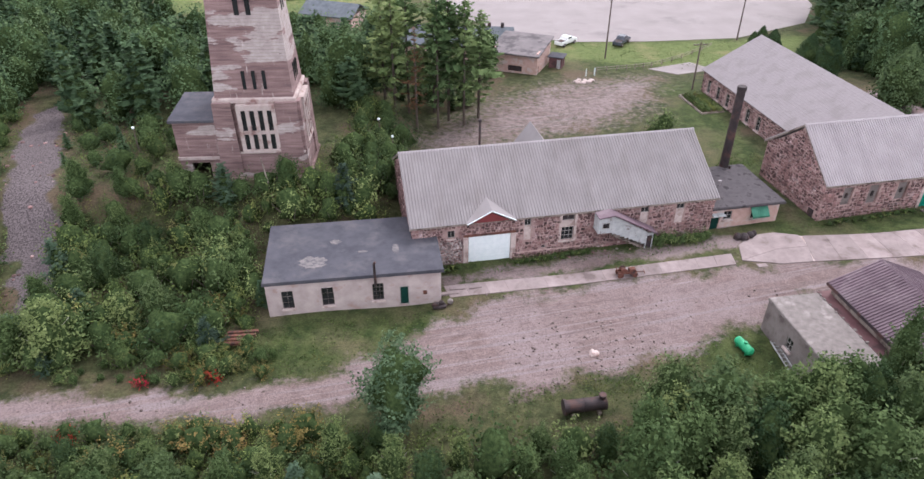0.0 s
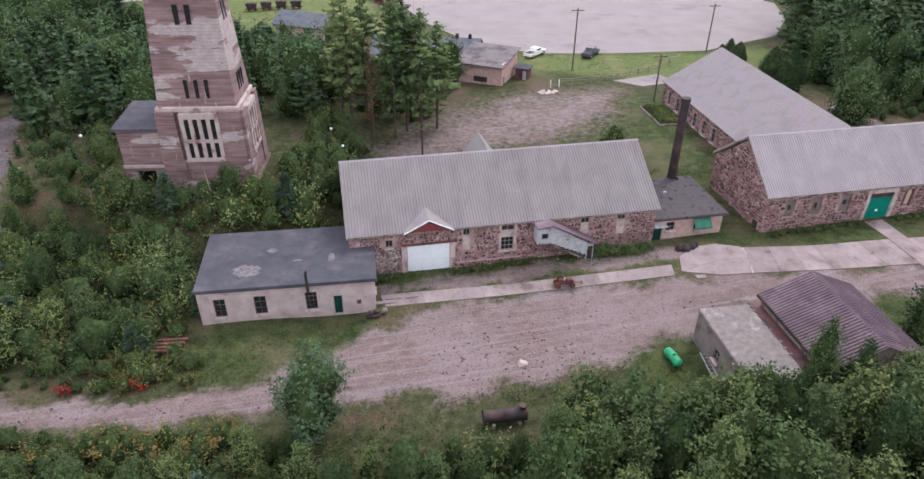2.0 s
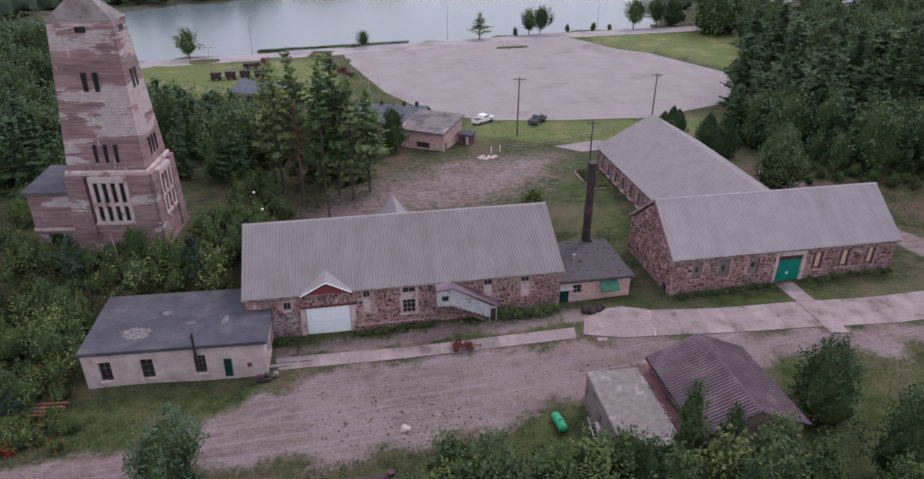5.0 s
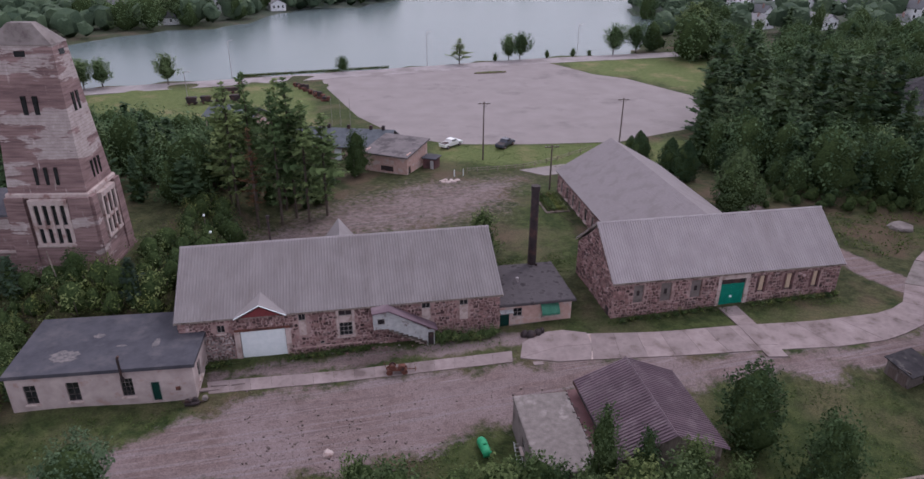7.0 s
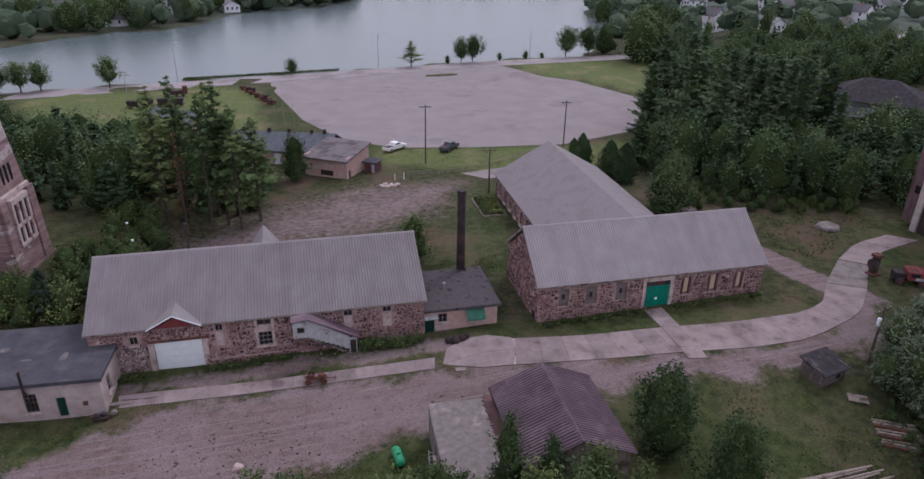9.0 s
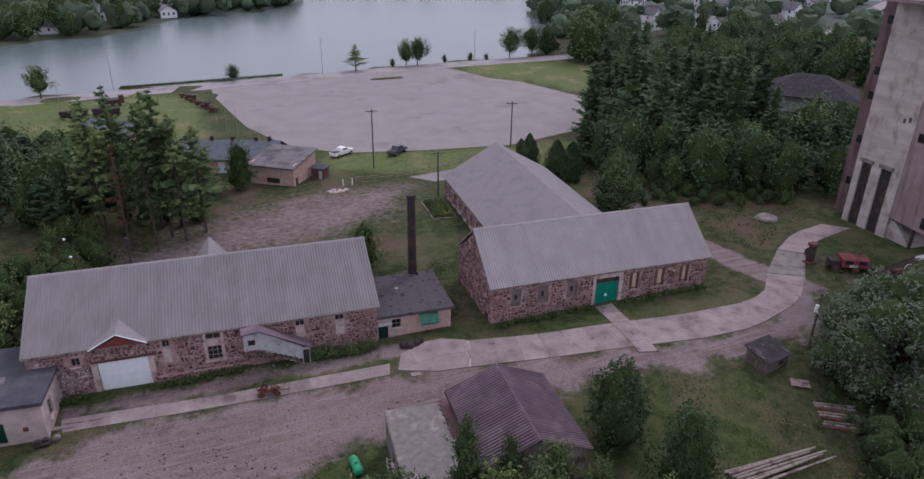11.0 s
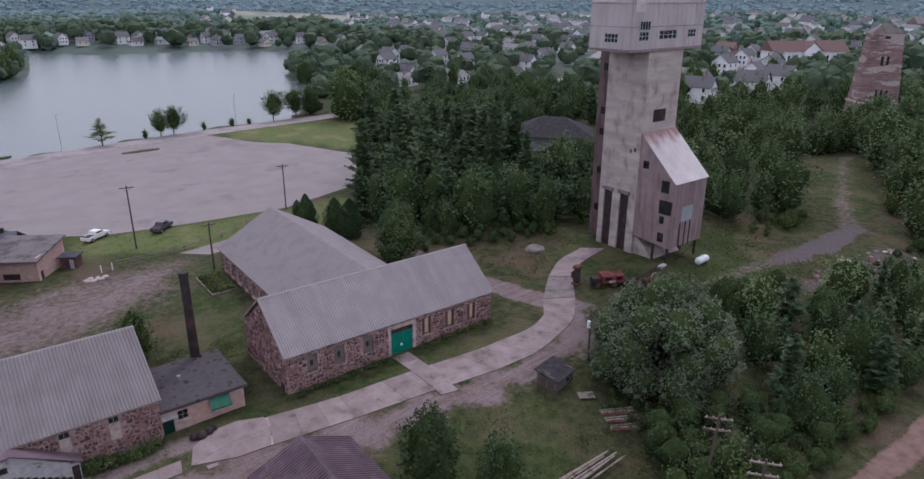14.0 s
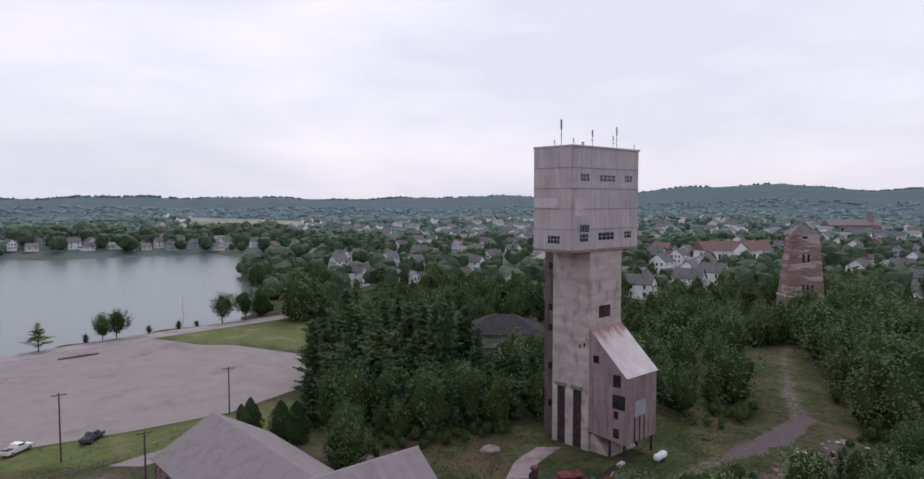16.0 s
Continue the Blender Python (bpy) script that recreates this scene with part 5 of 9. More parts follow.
M["pink_siding"] = surface("faded_maroon_siding", (0.225, 0.165, 0.175), (0.3, 0.23, 0.24), 0.5, stain=(0.17, 0.105, 0.105), stain_scale=0.6, stain_cut=(0.52, 0.7), stain_stretch=(2, 2, 0.3), rough=0.6, metal=0.1, vary=0.1, bump=0.1)
M["pale_roof"] = surface("pale_sheet_roof", (0.47, 0.42, 0.425), (0.57, 0.52, 0.52), 0.4, stain=(0.4, 0.33, 0.33), stain_scale=0.5, stain_cut=(0.55, 0.7), rough=0.5, metal=0.1, vary=0.05, bump=0.1)
m, nt, p = blank("rust_washed_sheet_roof")
pos = nt.nodes.new("ShaderNodeNewGeometry").outputs["Position"]
sep = nt.nodes.new("ShaderNodeSeparateXYZ")
nt.links.new(pos, sep.inputs[0])
rise = maths(nt, "DIVIDE", maths(nt, "SUBTRACT", sep.outputs["Z"], 19.9), 3.0)
wash = maths(nt, "ADD", rise, maths(nt, "MULTIPLY", maths(nt, "SUBTRACT", noise_of(nt, pos, 0.9, 6, (1, 0.35, 0.35)), 0.5), 1.9))
col = ramp(nt, noise_of(nt, pos, 0.4, 5), [(0.3, (0.47, 0.42, 0.425)), (0.7, (0.6, 0.545, 0.545))])
col = mixed(nt, ramp(nt, wash, [(0.35, (0, 0, 0)), (0.8, (0.9, 0.9, 0.9))]), col, (0.24, 0.11, 0.1))
nt.links.new(col, p.inputs["Base Color"])
p.inputs["Roughness"].default_value = 0.55
M["skip_roof"] = m
tower = thing("mine_headframe", HEAD, "tall concrete mine headframe with grey sheet-clad top housing", "mine tower")
SW, SD, Z1 = 8.5, 7.6, 33.0
bays = [(1.0, 2.75, -0.2, 10.3), (4.3, 6.1, -0.2, 10.3)]
part("shaft_wall", pierced(0, SD, -1.0, Z1, 0, 0.5, bays + [(5.5, 5.95, 17.1, 17.8), (6.35, 6.8, 17.4, 18.1)], Matrix.Rotation(-math.pi / 2, 4, "Z") @ Matrix.Translation((-SD, 0, 0))), M["tower_concrete"], tower)
part("shaft_wall", pierced(0.5, SW, -1.0, Z1, 0, 0.5, [(2.4, 5.6, 22.0, 24.0)]), M["tower_concrete"], tower)
part("shaft_wall", boxes((SW - 0.5, SW, 0.5, SD, -1, Z1), (0.5, SW - 0.5, SD - 0.5, SD, -1, Z1)), M["tower_concrete"], tower)
part("vent_louvre", boxes(*[(2.45, 5.55, 0.1, 0.2, 22.05 + 0.2 * k, 22.2 + 0.2 * k) for k in range(10)]), M["iron"], tower, "dark louvred opening")
part("ledge", soft_box(-0.05, SW + 0.05, -0.1, 0.0, 20.6, 20.9, 0.02), M["tower_concrete"], tower)
wl2 = Matrix.Rotation(-math.pi / 2, 4, "Z") @ Matrix.Translation((-SD, 0, 0))
for x0, x1, z0, z1 in bays:
    bm = bmesh.new()
    box(bm, x0, x1, 0.36, 0.44, -0.2, z1, wl2)
    tall = part("tall_door", bm, M["iron"], tower, "tall dark slatted doorway")
    for k in range(20):
        bm = bmesh.new()
        box(bm, x0, x1, 0.28, 0.35, -0.2 + 0.52 * k, 0.27 + 0.52 * k, wl2)
        part("slat", bm, M["iron"], tall)
    bm = bmesh.new()
    box(bm, x0 - 0.25, x1 + 0.25, -0.3, 0.0, z1, z1 + 0.5, wl2)
    part("door_hood", bm, M["concrete"], tower)
part("stair_casing", boxes((0.6, 3.2, SD + 0.02, SD + 2.3, 1.5, Z1 - 0.5)), M["casing"], tower, "dark maroon sheet-clad stair casing")
for z in (6, 12.5, 19, 22.5, 29.5):
    part("window", boxes((0.52, 0.6, SD + 0.6, SD + 1.4, z, z + 1.1)), M["glass"], tower)


def clad(parent, x0, x1, y, z0, z1, mat, holes=(), m=None, sheet=1.1, rows=1, t=0.08):
    """Upright sheets with a rib at each joint, laid in bands; outwards is -y. Holes are left free of sheets."""
    n = max(1, round((x1 - x0) / sheet))
    hz = (z1 - z0) / rows
    share = {}
    for r in range(rows):
        for k in range(n):
            a, b = x0 + (x1 - x0) * k / n, x0 + (x1 - x0) * (k + 1) / n
            za, zb = z0 + hz * r, z0 + hz * (r + 1)
            cut = [h for h in holes if h[0] < b - 0.02 and h[1] > a + 0.02 and h[2] < zb - 0.02 and h[3] > za + 0.02]
            mm = Matrix.Translation((a, y, za)) if m is None else m @ Matrix.Translation((a, y, za))
            key = "whole" if not cut else (k, r)
            if key not in share:
                th = -t * random.uniform(0.8, 1)
                full = [h for h in cut if h[0] <= a + 0.05 and h[1] >= b - 0.06]
                if full:
                    h = full[0]
                    bits = [q_ for q_ in ((0, h[2] - za), (h[3] - za, zb - za - 0.015)) if q_[1] - q_[0] > 0.03]
                    for q_ in bits[1:]:
                        part("sheet", boxes((0, b - a - 0.035, th, 0, *q_)), M[mat], parent).matrix_local = mm
                    bm = boxes((0, b - a - 0.035, th, 0, *bits[0]))
                else:
                    bm = pierced(0, b - a - 0.035, 0, zb - za - 0.015, th, 0, [(max(0, h[0] - a), min(b - a - 0.035, h[1] - a), h[2] - za, h[3] - za) for h in cut])
                    bmesh.ops.remove_doubles(bm, verts=bm.verts, dist=0.002)
                share[key] = part("sheet", bm, M[mat], parent)
                ob = share[key]
            else:
                ob = new("sheet", share[key].data)
                ob.parent = parent
            ob.matrix_local = mm


HX0, HX1, HY0, HY1, HZ0, HZ1 = -5.0, 12.6, -0.25, 7.5, 33.3, 49.3
housing = part("top_housing", boxes((HX0 + 0.1, HX1 - 0.1, HY0 + 0.1, HY1 - 0.1, HZ0, HZ1)), M["flashing"], tower, "grey sheet-clad hoist housing")
front_w = [(-3.2, -0.9, 34.5, 35.9), (1.5, 5.9, 34.6, 36.0), (8.6, 10.8, 34.7, 36.0), (-3.2, -0.8, 44.0, 45.3), (1.7, 6.1, 44.0, 45.2), (8.6, 10.8, 44.0, 45.2)]
clad(housing, HX0, HX1, HY0, HZ0, HZ1, "siding", front_w, None, 1.15, 5)
left_m = Matrix.Translation((HX0, 0, 0)) @ Matrix.Rotation(-math.pi / 2, 4, "Z") @ Matrix.Translation((-HY1, 0, 0))
clad(housing, 0, HY1 - HY0, 0, HZ0, HZ1, "siding", [(2.9, 5.5, 34.2, 35.6)], left_m, 1.15, 5)
for r in range(5):
    z = HZ0 + (HZ1 - HZ0) / 5 * r
    part("flashing", boxes((HX0 - 0.12, HX1 + 0.02, HY0 - 0.14, HY0 - 0.09, z - 0.02, z + 0.05)), M["flashing"], housing, "rusty joint flashing")
    part("flashing", boxes((HX0 - 0.14, HX0 - 0.09, HY0, HY1, z - 0.02, z + 0.05)), M["flashing"], housing, "rusty joint flashing")
for h in front_w:
    window(housing, *h, HY0 - 0.02, (4 if h[1] - h[0] > 3 else 3, 2), "worn_white", sill=False, t=0.12)
window(housing, -3.3, -0.8, 36.0, 37.4, HY0 - 0.14, (4, 1), "worn_white", sill=False, t=0.12)
window(housing, 2.9, 5.5, 34.2, 35.6, -0.02, (4, 2), "worn_white", sill=False, m=left_m, t=0.12)
part("housing_roof", soft_box(HX0 - 0.15, HX1 + 0.15, HY0 - 0.25, HY1 + 0.15, HZ1, HZ1 + 0.3, 0.04), M["siding"], tower)
part("housing_floor", soft_box(HX0 - 0.05, HX1 + 0.05, HY0 - 0.1, HY1 + 0.05, HZ0 - 0.35, HZ0 - 0.01, 0.03), M["pink_siding"], tower)
part("pale_sheet", boxes((HX0 + 0.5, HX0 + 2.6, HY0 - 0.16, HY0 - 0.12, 38.6, 41.6)), M["pale_roof"], tower, "newer pale sheet near the corner")
part("grey_band", boxes((HX0 - 0.13, HX0 - 0.1, 2.6, 7.4, 39.9, 41.4)), M["pale_roof"], tower, "paler replaced sheets")
for k, (x, y, h, r) in enumerate(((-4.5, 2.4, 4.0, 0.1), (1.8, 1.2, 2.7, 0.09), (8.4, 1.2, 3.6, 0.08), (7.7, 1.4, 2.2, 0.06), (12.6, 0.6, 0.9, 0.05), (-4.2, 4, 0.9, 0.06), (0.4, 2, 0.8, 0.15), (-2.6, 1.5, 1.2, 0.06))):
    mast = part("antenna", rods([((x, y, HZ1 + 0.3), (x, y, HZ1 + 0.3 + h), r * 0.6), ((x, y, HZ1 + 0.3 + 0.62 * h), (x, y, HZ1 + 0.3 + h), r * 1.5)]), M["frame_white"], tower, "slim roof antenna")
    part("antenna_arm", boxes((x - 0.4, x + 0.4, y - 0.03, y + 0.03, HZ1 + 0.3 + 0.4 * h, HZ1 + 0.36 + 0.4 * h)), M["frame_white"], mast)
# skip annex with the steep sheet roof
D, AZ0, AZR, AZF = 6.9, 3.4, 20.6, 14.05
annex2 = part("skip_house", prism([(-D, AZ0), (-0.05, 3.9), (-0.05, AZR - 0.3), (-D, AZF - 0.3)], 0.1, SW - 0.1), M["iron"], tower, "maroon sheet-clad skip house on legs")
annex2.matrix_local = Matrix(((0, 1, 0, 0), (1, 0, 0, 0), (0, 0, 1, 0), (0, 0, 0, 1)))
lm = Matrix.Rotation(-math.pi / 2, 4, "Z")
n = 7
for k in range(n):
    a, b = D * k / n, D * (k + 1) / n
    za, zb = AZR - (AZR - AZF) * a / D, AZR - (AZR - AZF) * b / D
    lo_a, lo_b = 3.9 + (AZ0 - 3.9) * a / D, 3.9 + (AZ0 - 3.9) * b / D
    for s in range(3):
        p0, p1 = s / 3, (s + 1) / 3
        q = [(a + 0.01, lo_a + (za - lo_a) * p0 + 0.02), (b - 0.01, lo_b + (zb - lo_b) * p0 + 0.02), (b - 0.01, lo_b + (zb - lo_b) * p1), (a + 0.01, lo_a + (za - lo_a) * p1)]
        ob = part("side_sheet", prism(q, -0.08, 0.0), M["pink_siding"], tower)
        ob.matrix_local = lm
fm = Matrix.Translation((0, -D, 0))
clad(tower, 0, SW, 0, AZ0, AZF, "pink_siding", [], fm, 1.0, 2)
part("grey_patch", boxes((2.5, 5.4, -D - 0.15, -D - 0.12, 7.4, 9.8)), M["blue_patch"], tower, "bluish-grey patched sheet")
part("front_opening", boxes((2.5, 4.9, -D - 0.14, -D - 0.12, 3.4, 7.2)), M["pink_siding"], tower)
for x in (2.3, 3.65, 4.9):
    part("opening_post", boxes((x, x + 0.16, -D - 0.24, -D - 0.14, 3.2, 7.3)), M["iron"], tower)
ramp_block = part("concrete_ramp", prism([(-5.6, -1.0), (-0.02, -1.0), (-0.02, 3.4), (-0.8, 3.4)], 0.5, SW - 0.5), M["tower_concrete"], tower, "sloping concrete footing under the skip house")
ramp_block.matrix_local = Matrix(((0, 1, 0, 0), (1, 0, 0, 0), (0, 0, 1, 0), (0, 0, 0, 1)))
# dark panels laid on the sheets, in place of shaded openings
for y, z0, z1, w in ((-0.9, 15.3, 16.5, 1.1), (-4.7, 12.2, 14.1, 1.4), (-4.6, 8.8, 11.0, 2.3), (-4.9, 7.2, 8.4, 0.8), (-4.8, 4.2, 5.7, 1.1)):
    part("side_opening", boxes((-0.12, -0.085, y - w, y, z0, z1)), M["glass"], tower, "dark panel for the shade in a broken window opening")
rp = math.hypot(D, AZR - AZF)
for k in range(8):
    ob = part("roof_sheet", soft_box(0.01, SW / 8 + 0.03, 0, rp + 0.35, 0, 0.07, 0.01), M["skip_roof"], tower)
    ob.matrix_local = Matrix.Translation((-0.1 + k * (SW + 0.2) / 8, -D - 0.3, AZF - 0.28)) @ Matrix.Rotation(math.atan2(AZR - AZF, D), 4, "X")
for x in (0.4, SW - 0.6):
    for y in (-D + 0.3, -D + 3.0):
        part("leg", boxes((x, x + 0.3, y, y + 0.3, -0.8, 4.0)), M["iron"], tower)
for x0, x1, y in ((0.7, SW - 0.6, -D + 0.4),):
    part("brace", rods([((x0, y, -0.3), (x1, y, 2.6), 0.07), ((x0, y, 2.6), (x1, y, -0.3), 0.07)], 6), M["iron"], tower)
part("footing", soft_box(-0.4, SW + 0.4, -D - 0.2, -D + 3.6, -1.0, -0.25, 0.05), M["concrete"], tower)

# ---- low shop buildings by the parking lot ----
SHOP = pose(5.3, 121.0, 0, 0, 0, -21)
shop = thing("brick_workshop", SHOP, "low pink brick workshop with a sloping grey roof", "building")
part("wall", pierced(0, 8.6, -0.3, 3.6, 0, 0.3, [(3.2, 5.8, 0.6, 1.6)]), M["annex_wall"], shop)
rm = Matrix.Translation((8.6, 0, 0)) @ Matrix.Rotation(math.pi / 2, 4, "Z")
part("wall", pierced(0.3, 9.0, -0.3, 4.1, 0, 0.3, [(0.7, 1.6, 0.0, 1.7)], rm), M["annex_wall"], shop)
part("wall", boxes((0, 0.3, 0.3, 9, -0.3, 4.1), (0.3, 8.3, 8.7, 9, -0.3, 4.3)), M["annex_wall"], shop)
part("door", boxes((8.35, 8.45, 0.75, 1.55, 0, 1.65)), M["iron"], shop)
part("window", boxes((3.2, 5.8, 0.1, 0.15, 0.6, 1.6)), M["iron"], shop)
bm = bmesh.new()
box(bm, -0.5, 9.0, -0.6, 9.5, 3.6, 3.85)
for v in bm.verts:
    if v.co.y > 3:
        v.co.z += 0.95
M["shop_roof"] = surface("patched_grey_felt", (0.125, 0.108, 0.114), (0.18, 0.155, 0.16), 0.5, stain=(0.08, 0.07, 0.074), stain_scale=0.4, rough=0.9, bump=0.3)
part("roof", bm, M["shop_roof"], shop)
priv = thing("small_red_shed", SHOP @ pose(10.6, 6.5, 0), "small red-brown shed with dark roof beside the workshop", "shed")
part("body", soft_box(-1.2, 1.2, -1.2, 1.2, -0.3, 2.1, 0.03), M["maroon"], priv)
part("door", boxes((0.3, 0.95, -1.24, -1.2, 0, 1.8)), M["worn_white"], priv)
part("roof", soft_box(-1.5, 1.5, -1.5, 1.5, 2.1, 2.3, 0.03), M["tar"], priv)
LODGE = pose(-11, 128.5, 0, 0, 0, -6)
lodge = thing("long_lodge", LODGE, "long low building with dark slate-blue gable roof and ridge vents", "building")
part("wall", pierced(0, 20, -0.3, 3.0, 0, 0.3, [(9.4, 10.9, 0, 2.2)]), M["annex_wall"], lodge)
part("wall", boxes((0, 0.3, 0.3, 9, -0.3, 3), (19.7, 20, 0.3, 9, -0.3, 3), (0.3, 19.7, 8.7, 9, -0.3, 3)), M["annex_wall"], lodge)
part("door", boxes((9.45, 10.85, -0.1, 0.1, 0, 2.2)), M["white"], lodge, "white door panel")
M["slate"] = surface("slate_blue_shingle", (0.075, 0.085, 0.1), (0.12, 0.13, 0.15), 1.0, rough=0.8, bump=0.3)
part("roof", prism([(-0.6, 2.8), (4.5, 5.2), (9.6, 2.8), (9.6, 2.6), (4.5, 5.0), (-0.6, 2.6)], -0.5, 20.5), M["slate"], lodge).matrix_local = Matrix(((0, 1, 0, 0), (1, 0, 0, 0), (0, 0, 1, 0), (0, 0, 0, 1)))
part("gable_wall", boxes((0.1, 0.3, 2.5, 6.5, 3, 4.1), (19.7, 19.9, 2.5, 6.5, 3, 4.1)), M["annex_wall"], lodge)
for x in (2, 7, 11, 15.5, 18):
    part("ridge_vent", soft_box(x, x + 0.6, 4.2, 4.8, 5.0, 5.9, 0.03), M["iron"], lodge)

# small grey shed by the pole
shed = thing("small_wooden_shed", pose(67.7, 54.6, 0.9, 0, 0, 24) @ Matrix.Diagonal((1, 1, 0.85, 1)), "small weathered grey wooden shed with dark felt roof", "shed")
part("wall", pierced(0, 3.4, -0.2, 2.2, 0, 0.1, [(2.0, 2.7, 1.0, 1.6)]), M["old_boards"], shed)
part("wall", boxes((0, 0.1, 0.1, 2.6, -0.2, 2.6), (3.3, 3.4, 0.1, 2.6, -0.2, 2.6), (0.1, 3.3, 2.5, 2.6, -0.2, 2.9)), M["old_boards"], shed)
part("window", boxes((2.0, 2.7, 0.03, 0.06, 1.0, 1.6)), M["glass"], shed)
for y in (0.3, 1.4):
    part("door", boxes((-0.04, 0.0, y, y + 0.9, 0, 2.0)), M["pole_wood"], shed)
bm = bmesh.new()
box(bm, -0.25, 3.7, -0.3, 2.9, 2.2, 2.32)
for v in bm.verts:
    if v.co.y > 1:
        v.co.z += 0.7
part("roof", bm, M["black_felt"], shed)

# ---- trees, shrubs, undergrowth ----
def leaf_quads(c, nrm, size, rs, aspect=0.62, along=None):
    """Leaf blades: centres c, facing nrm, each a pointed quad (pointing along, if given). Arrays in, vertices and quads out."""
    n = len(c)
    nrm = nrm / (np.linalg.norm(nrm, axis=1, keepdims=True) + 1e-9)
    s = np.cross(nrm, rs.normal(size=(n, 3)) if along is None else along)
    s /= np.linalg.norm(s, axis=1, keepdims=True) + 1e-9
    t = np.cross(s, nrm)
    a = (size * rs.uniform(0.7, 1.3, n))[:, None]
    b = a * aspect
    co = np.stack([c - t * a / 2, c + s * b / 2 + t * a * 0.08, c + t * a / 2, c - s * b / 2 + t * a * 0.08], 1).reshape(-1, 3)
    return co, np.arange(4 * n).reshape(-1, 4)


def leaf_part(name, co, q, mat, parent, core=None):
    """A crown: leaf blades, and added dark lumps behind them that stand in for inner shade."""
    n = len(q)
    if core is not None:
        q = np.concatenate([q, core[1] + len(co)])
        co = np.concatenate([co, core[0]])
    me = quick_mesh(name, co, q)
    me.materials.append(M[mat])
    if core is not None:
        me.materials.append(M["leaf_shade"])
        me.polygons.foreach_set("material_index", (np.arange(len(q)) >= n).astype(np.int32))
    ob = new(name, me)
    ob.parent = parent
    return ob


def lumps(rs, centres, radii, cut=2):
    """Uneven lumps of quads (a cube's faces cut and rounded), one round each centre."""
    g = np.linspace(-1, 1, cut + 1)
    u, v = np.meshgrid(g, g)
    u, v = u.ravel(), v.ravel()
    one = np.ones(len(u))
    pts = np.concatenate([np.stack(t_, 1) for t_ in ((u, v, one), (v, u, -one), (one, u, v), (-one, v, u), (v, one, u), (u, -one, v))])
    pts = pts / np.linalg.norm(pts, axis=1, keepdims=True)
    i = np.arange((cut + 1) ** 2).reshape(cut + 1, cut + 1)
    f = np.stack([i[:-1, :-1], i[:-1, 1:], i[1:, 1:], i[1:, :-1]], -1).reshape(-1, 4)
    f = np.concatenate([f + k * len(u) for k in range(6)])
    cs, fs = [], []
    for k, (c, r) in enumerate(zip(centres, radii)):
        w = rs.uniform(-2.5, 2.5, (3, 3))
        bump = 1 + 0.22 * np.sin(pts @ w[0] * 1.6 + k) + 0.14 * np.sin(pts @ w[1] * 2.6)
        cs.append(c + pts * (r * bump)[:, None])
        fs.append(f + k * len(pts))
    return np.concatenate(cs), np.concatenate(fs)


def crown_shape(rs, R, low, H, point, lobes, depth, fine):
    """Outline of a crown: radius(height share, angle, clumps or not), with lobes, hollows between them, and small clumps on the lobes."""
    wide = max(1.0, (H - low) / (2.2 * R))
    rows = []
    for count, amount in ((lobes, depth), (lobes * 7, fine)):
        v_ = (np.arange(count) + rs.uniform(0.1, 0.9, count)) / count
        rows.append((v_, np.arange(count) * 2.399963 + rs.uniform(0, 6, 1) + rs.uniform(-0.4, 0.4, count), rs.uniform(0.7, 1.4, count) * 1.5 / math.sqrt(count), rs.uniform(0.35, 1.05, count), amount))
    lean, way = rs.uniform(0.05, 0.22), rs.uniform(0, math.tau)

    def radius(v, a, clumps=True):
        base = np.sqrt(np.clip(1 - np.abs(2 * np.clip(v, 0, 1) ** (1 / (1 + 0.35 * point)) - 1) ** 2.2, 0, 1))
        base = base * (1 - 0.45 * point * np.clip(v - 0.3, 0, 1)) * (0.7 + 0.3 * np.clip(v / 0.25, 0, 1)) * (1 + lean * np.cos(a - way))
        total = np.ones(v.shape)
        for v_, a_, w_, s_, amount in rows if clumps else rows[:1]:
            best = np.zeros(v.shape)
            for k in range(len(v_)):
                da = (a - a_[k] + math.pi) % math.tau - math.pi
                g = np.exp(-((da * 0.66 * (0.3 + base)) ** 2 + (wide * 1.25 * (v - v_[k])) ** 2) / w_[k] ** 2 * 2.4) * s_[k]
                best = np.maximum(best, g)
            total = total + amount * (1.55 * best - 0.85)
        return R * base * np.clip(total, 0.25, 1.6)
    return radius


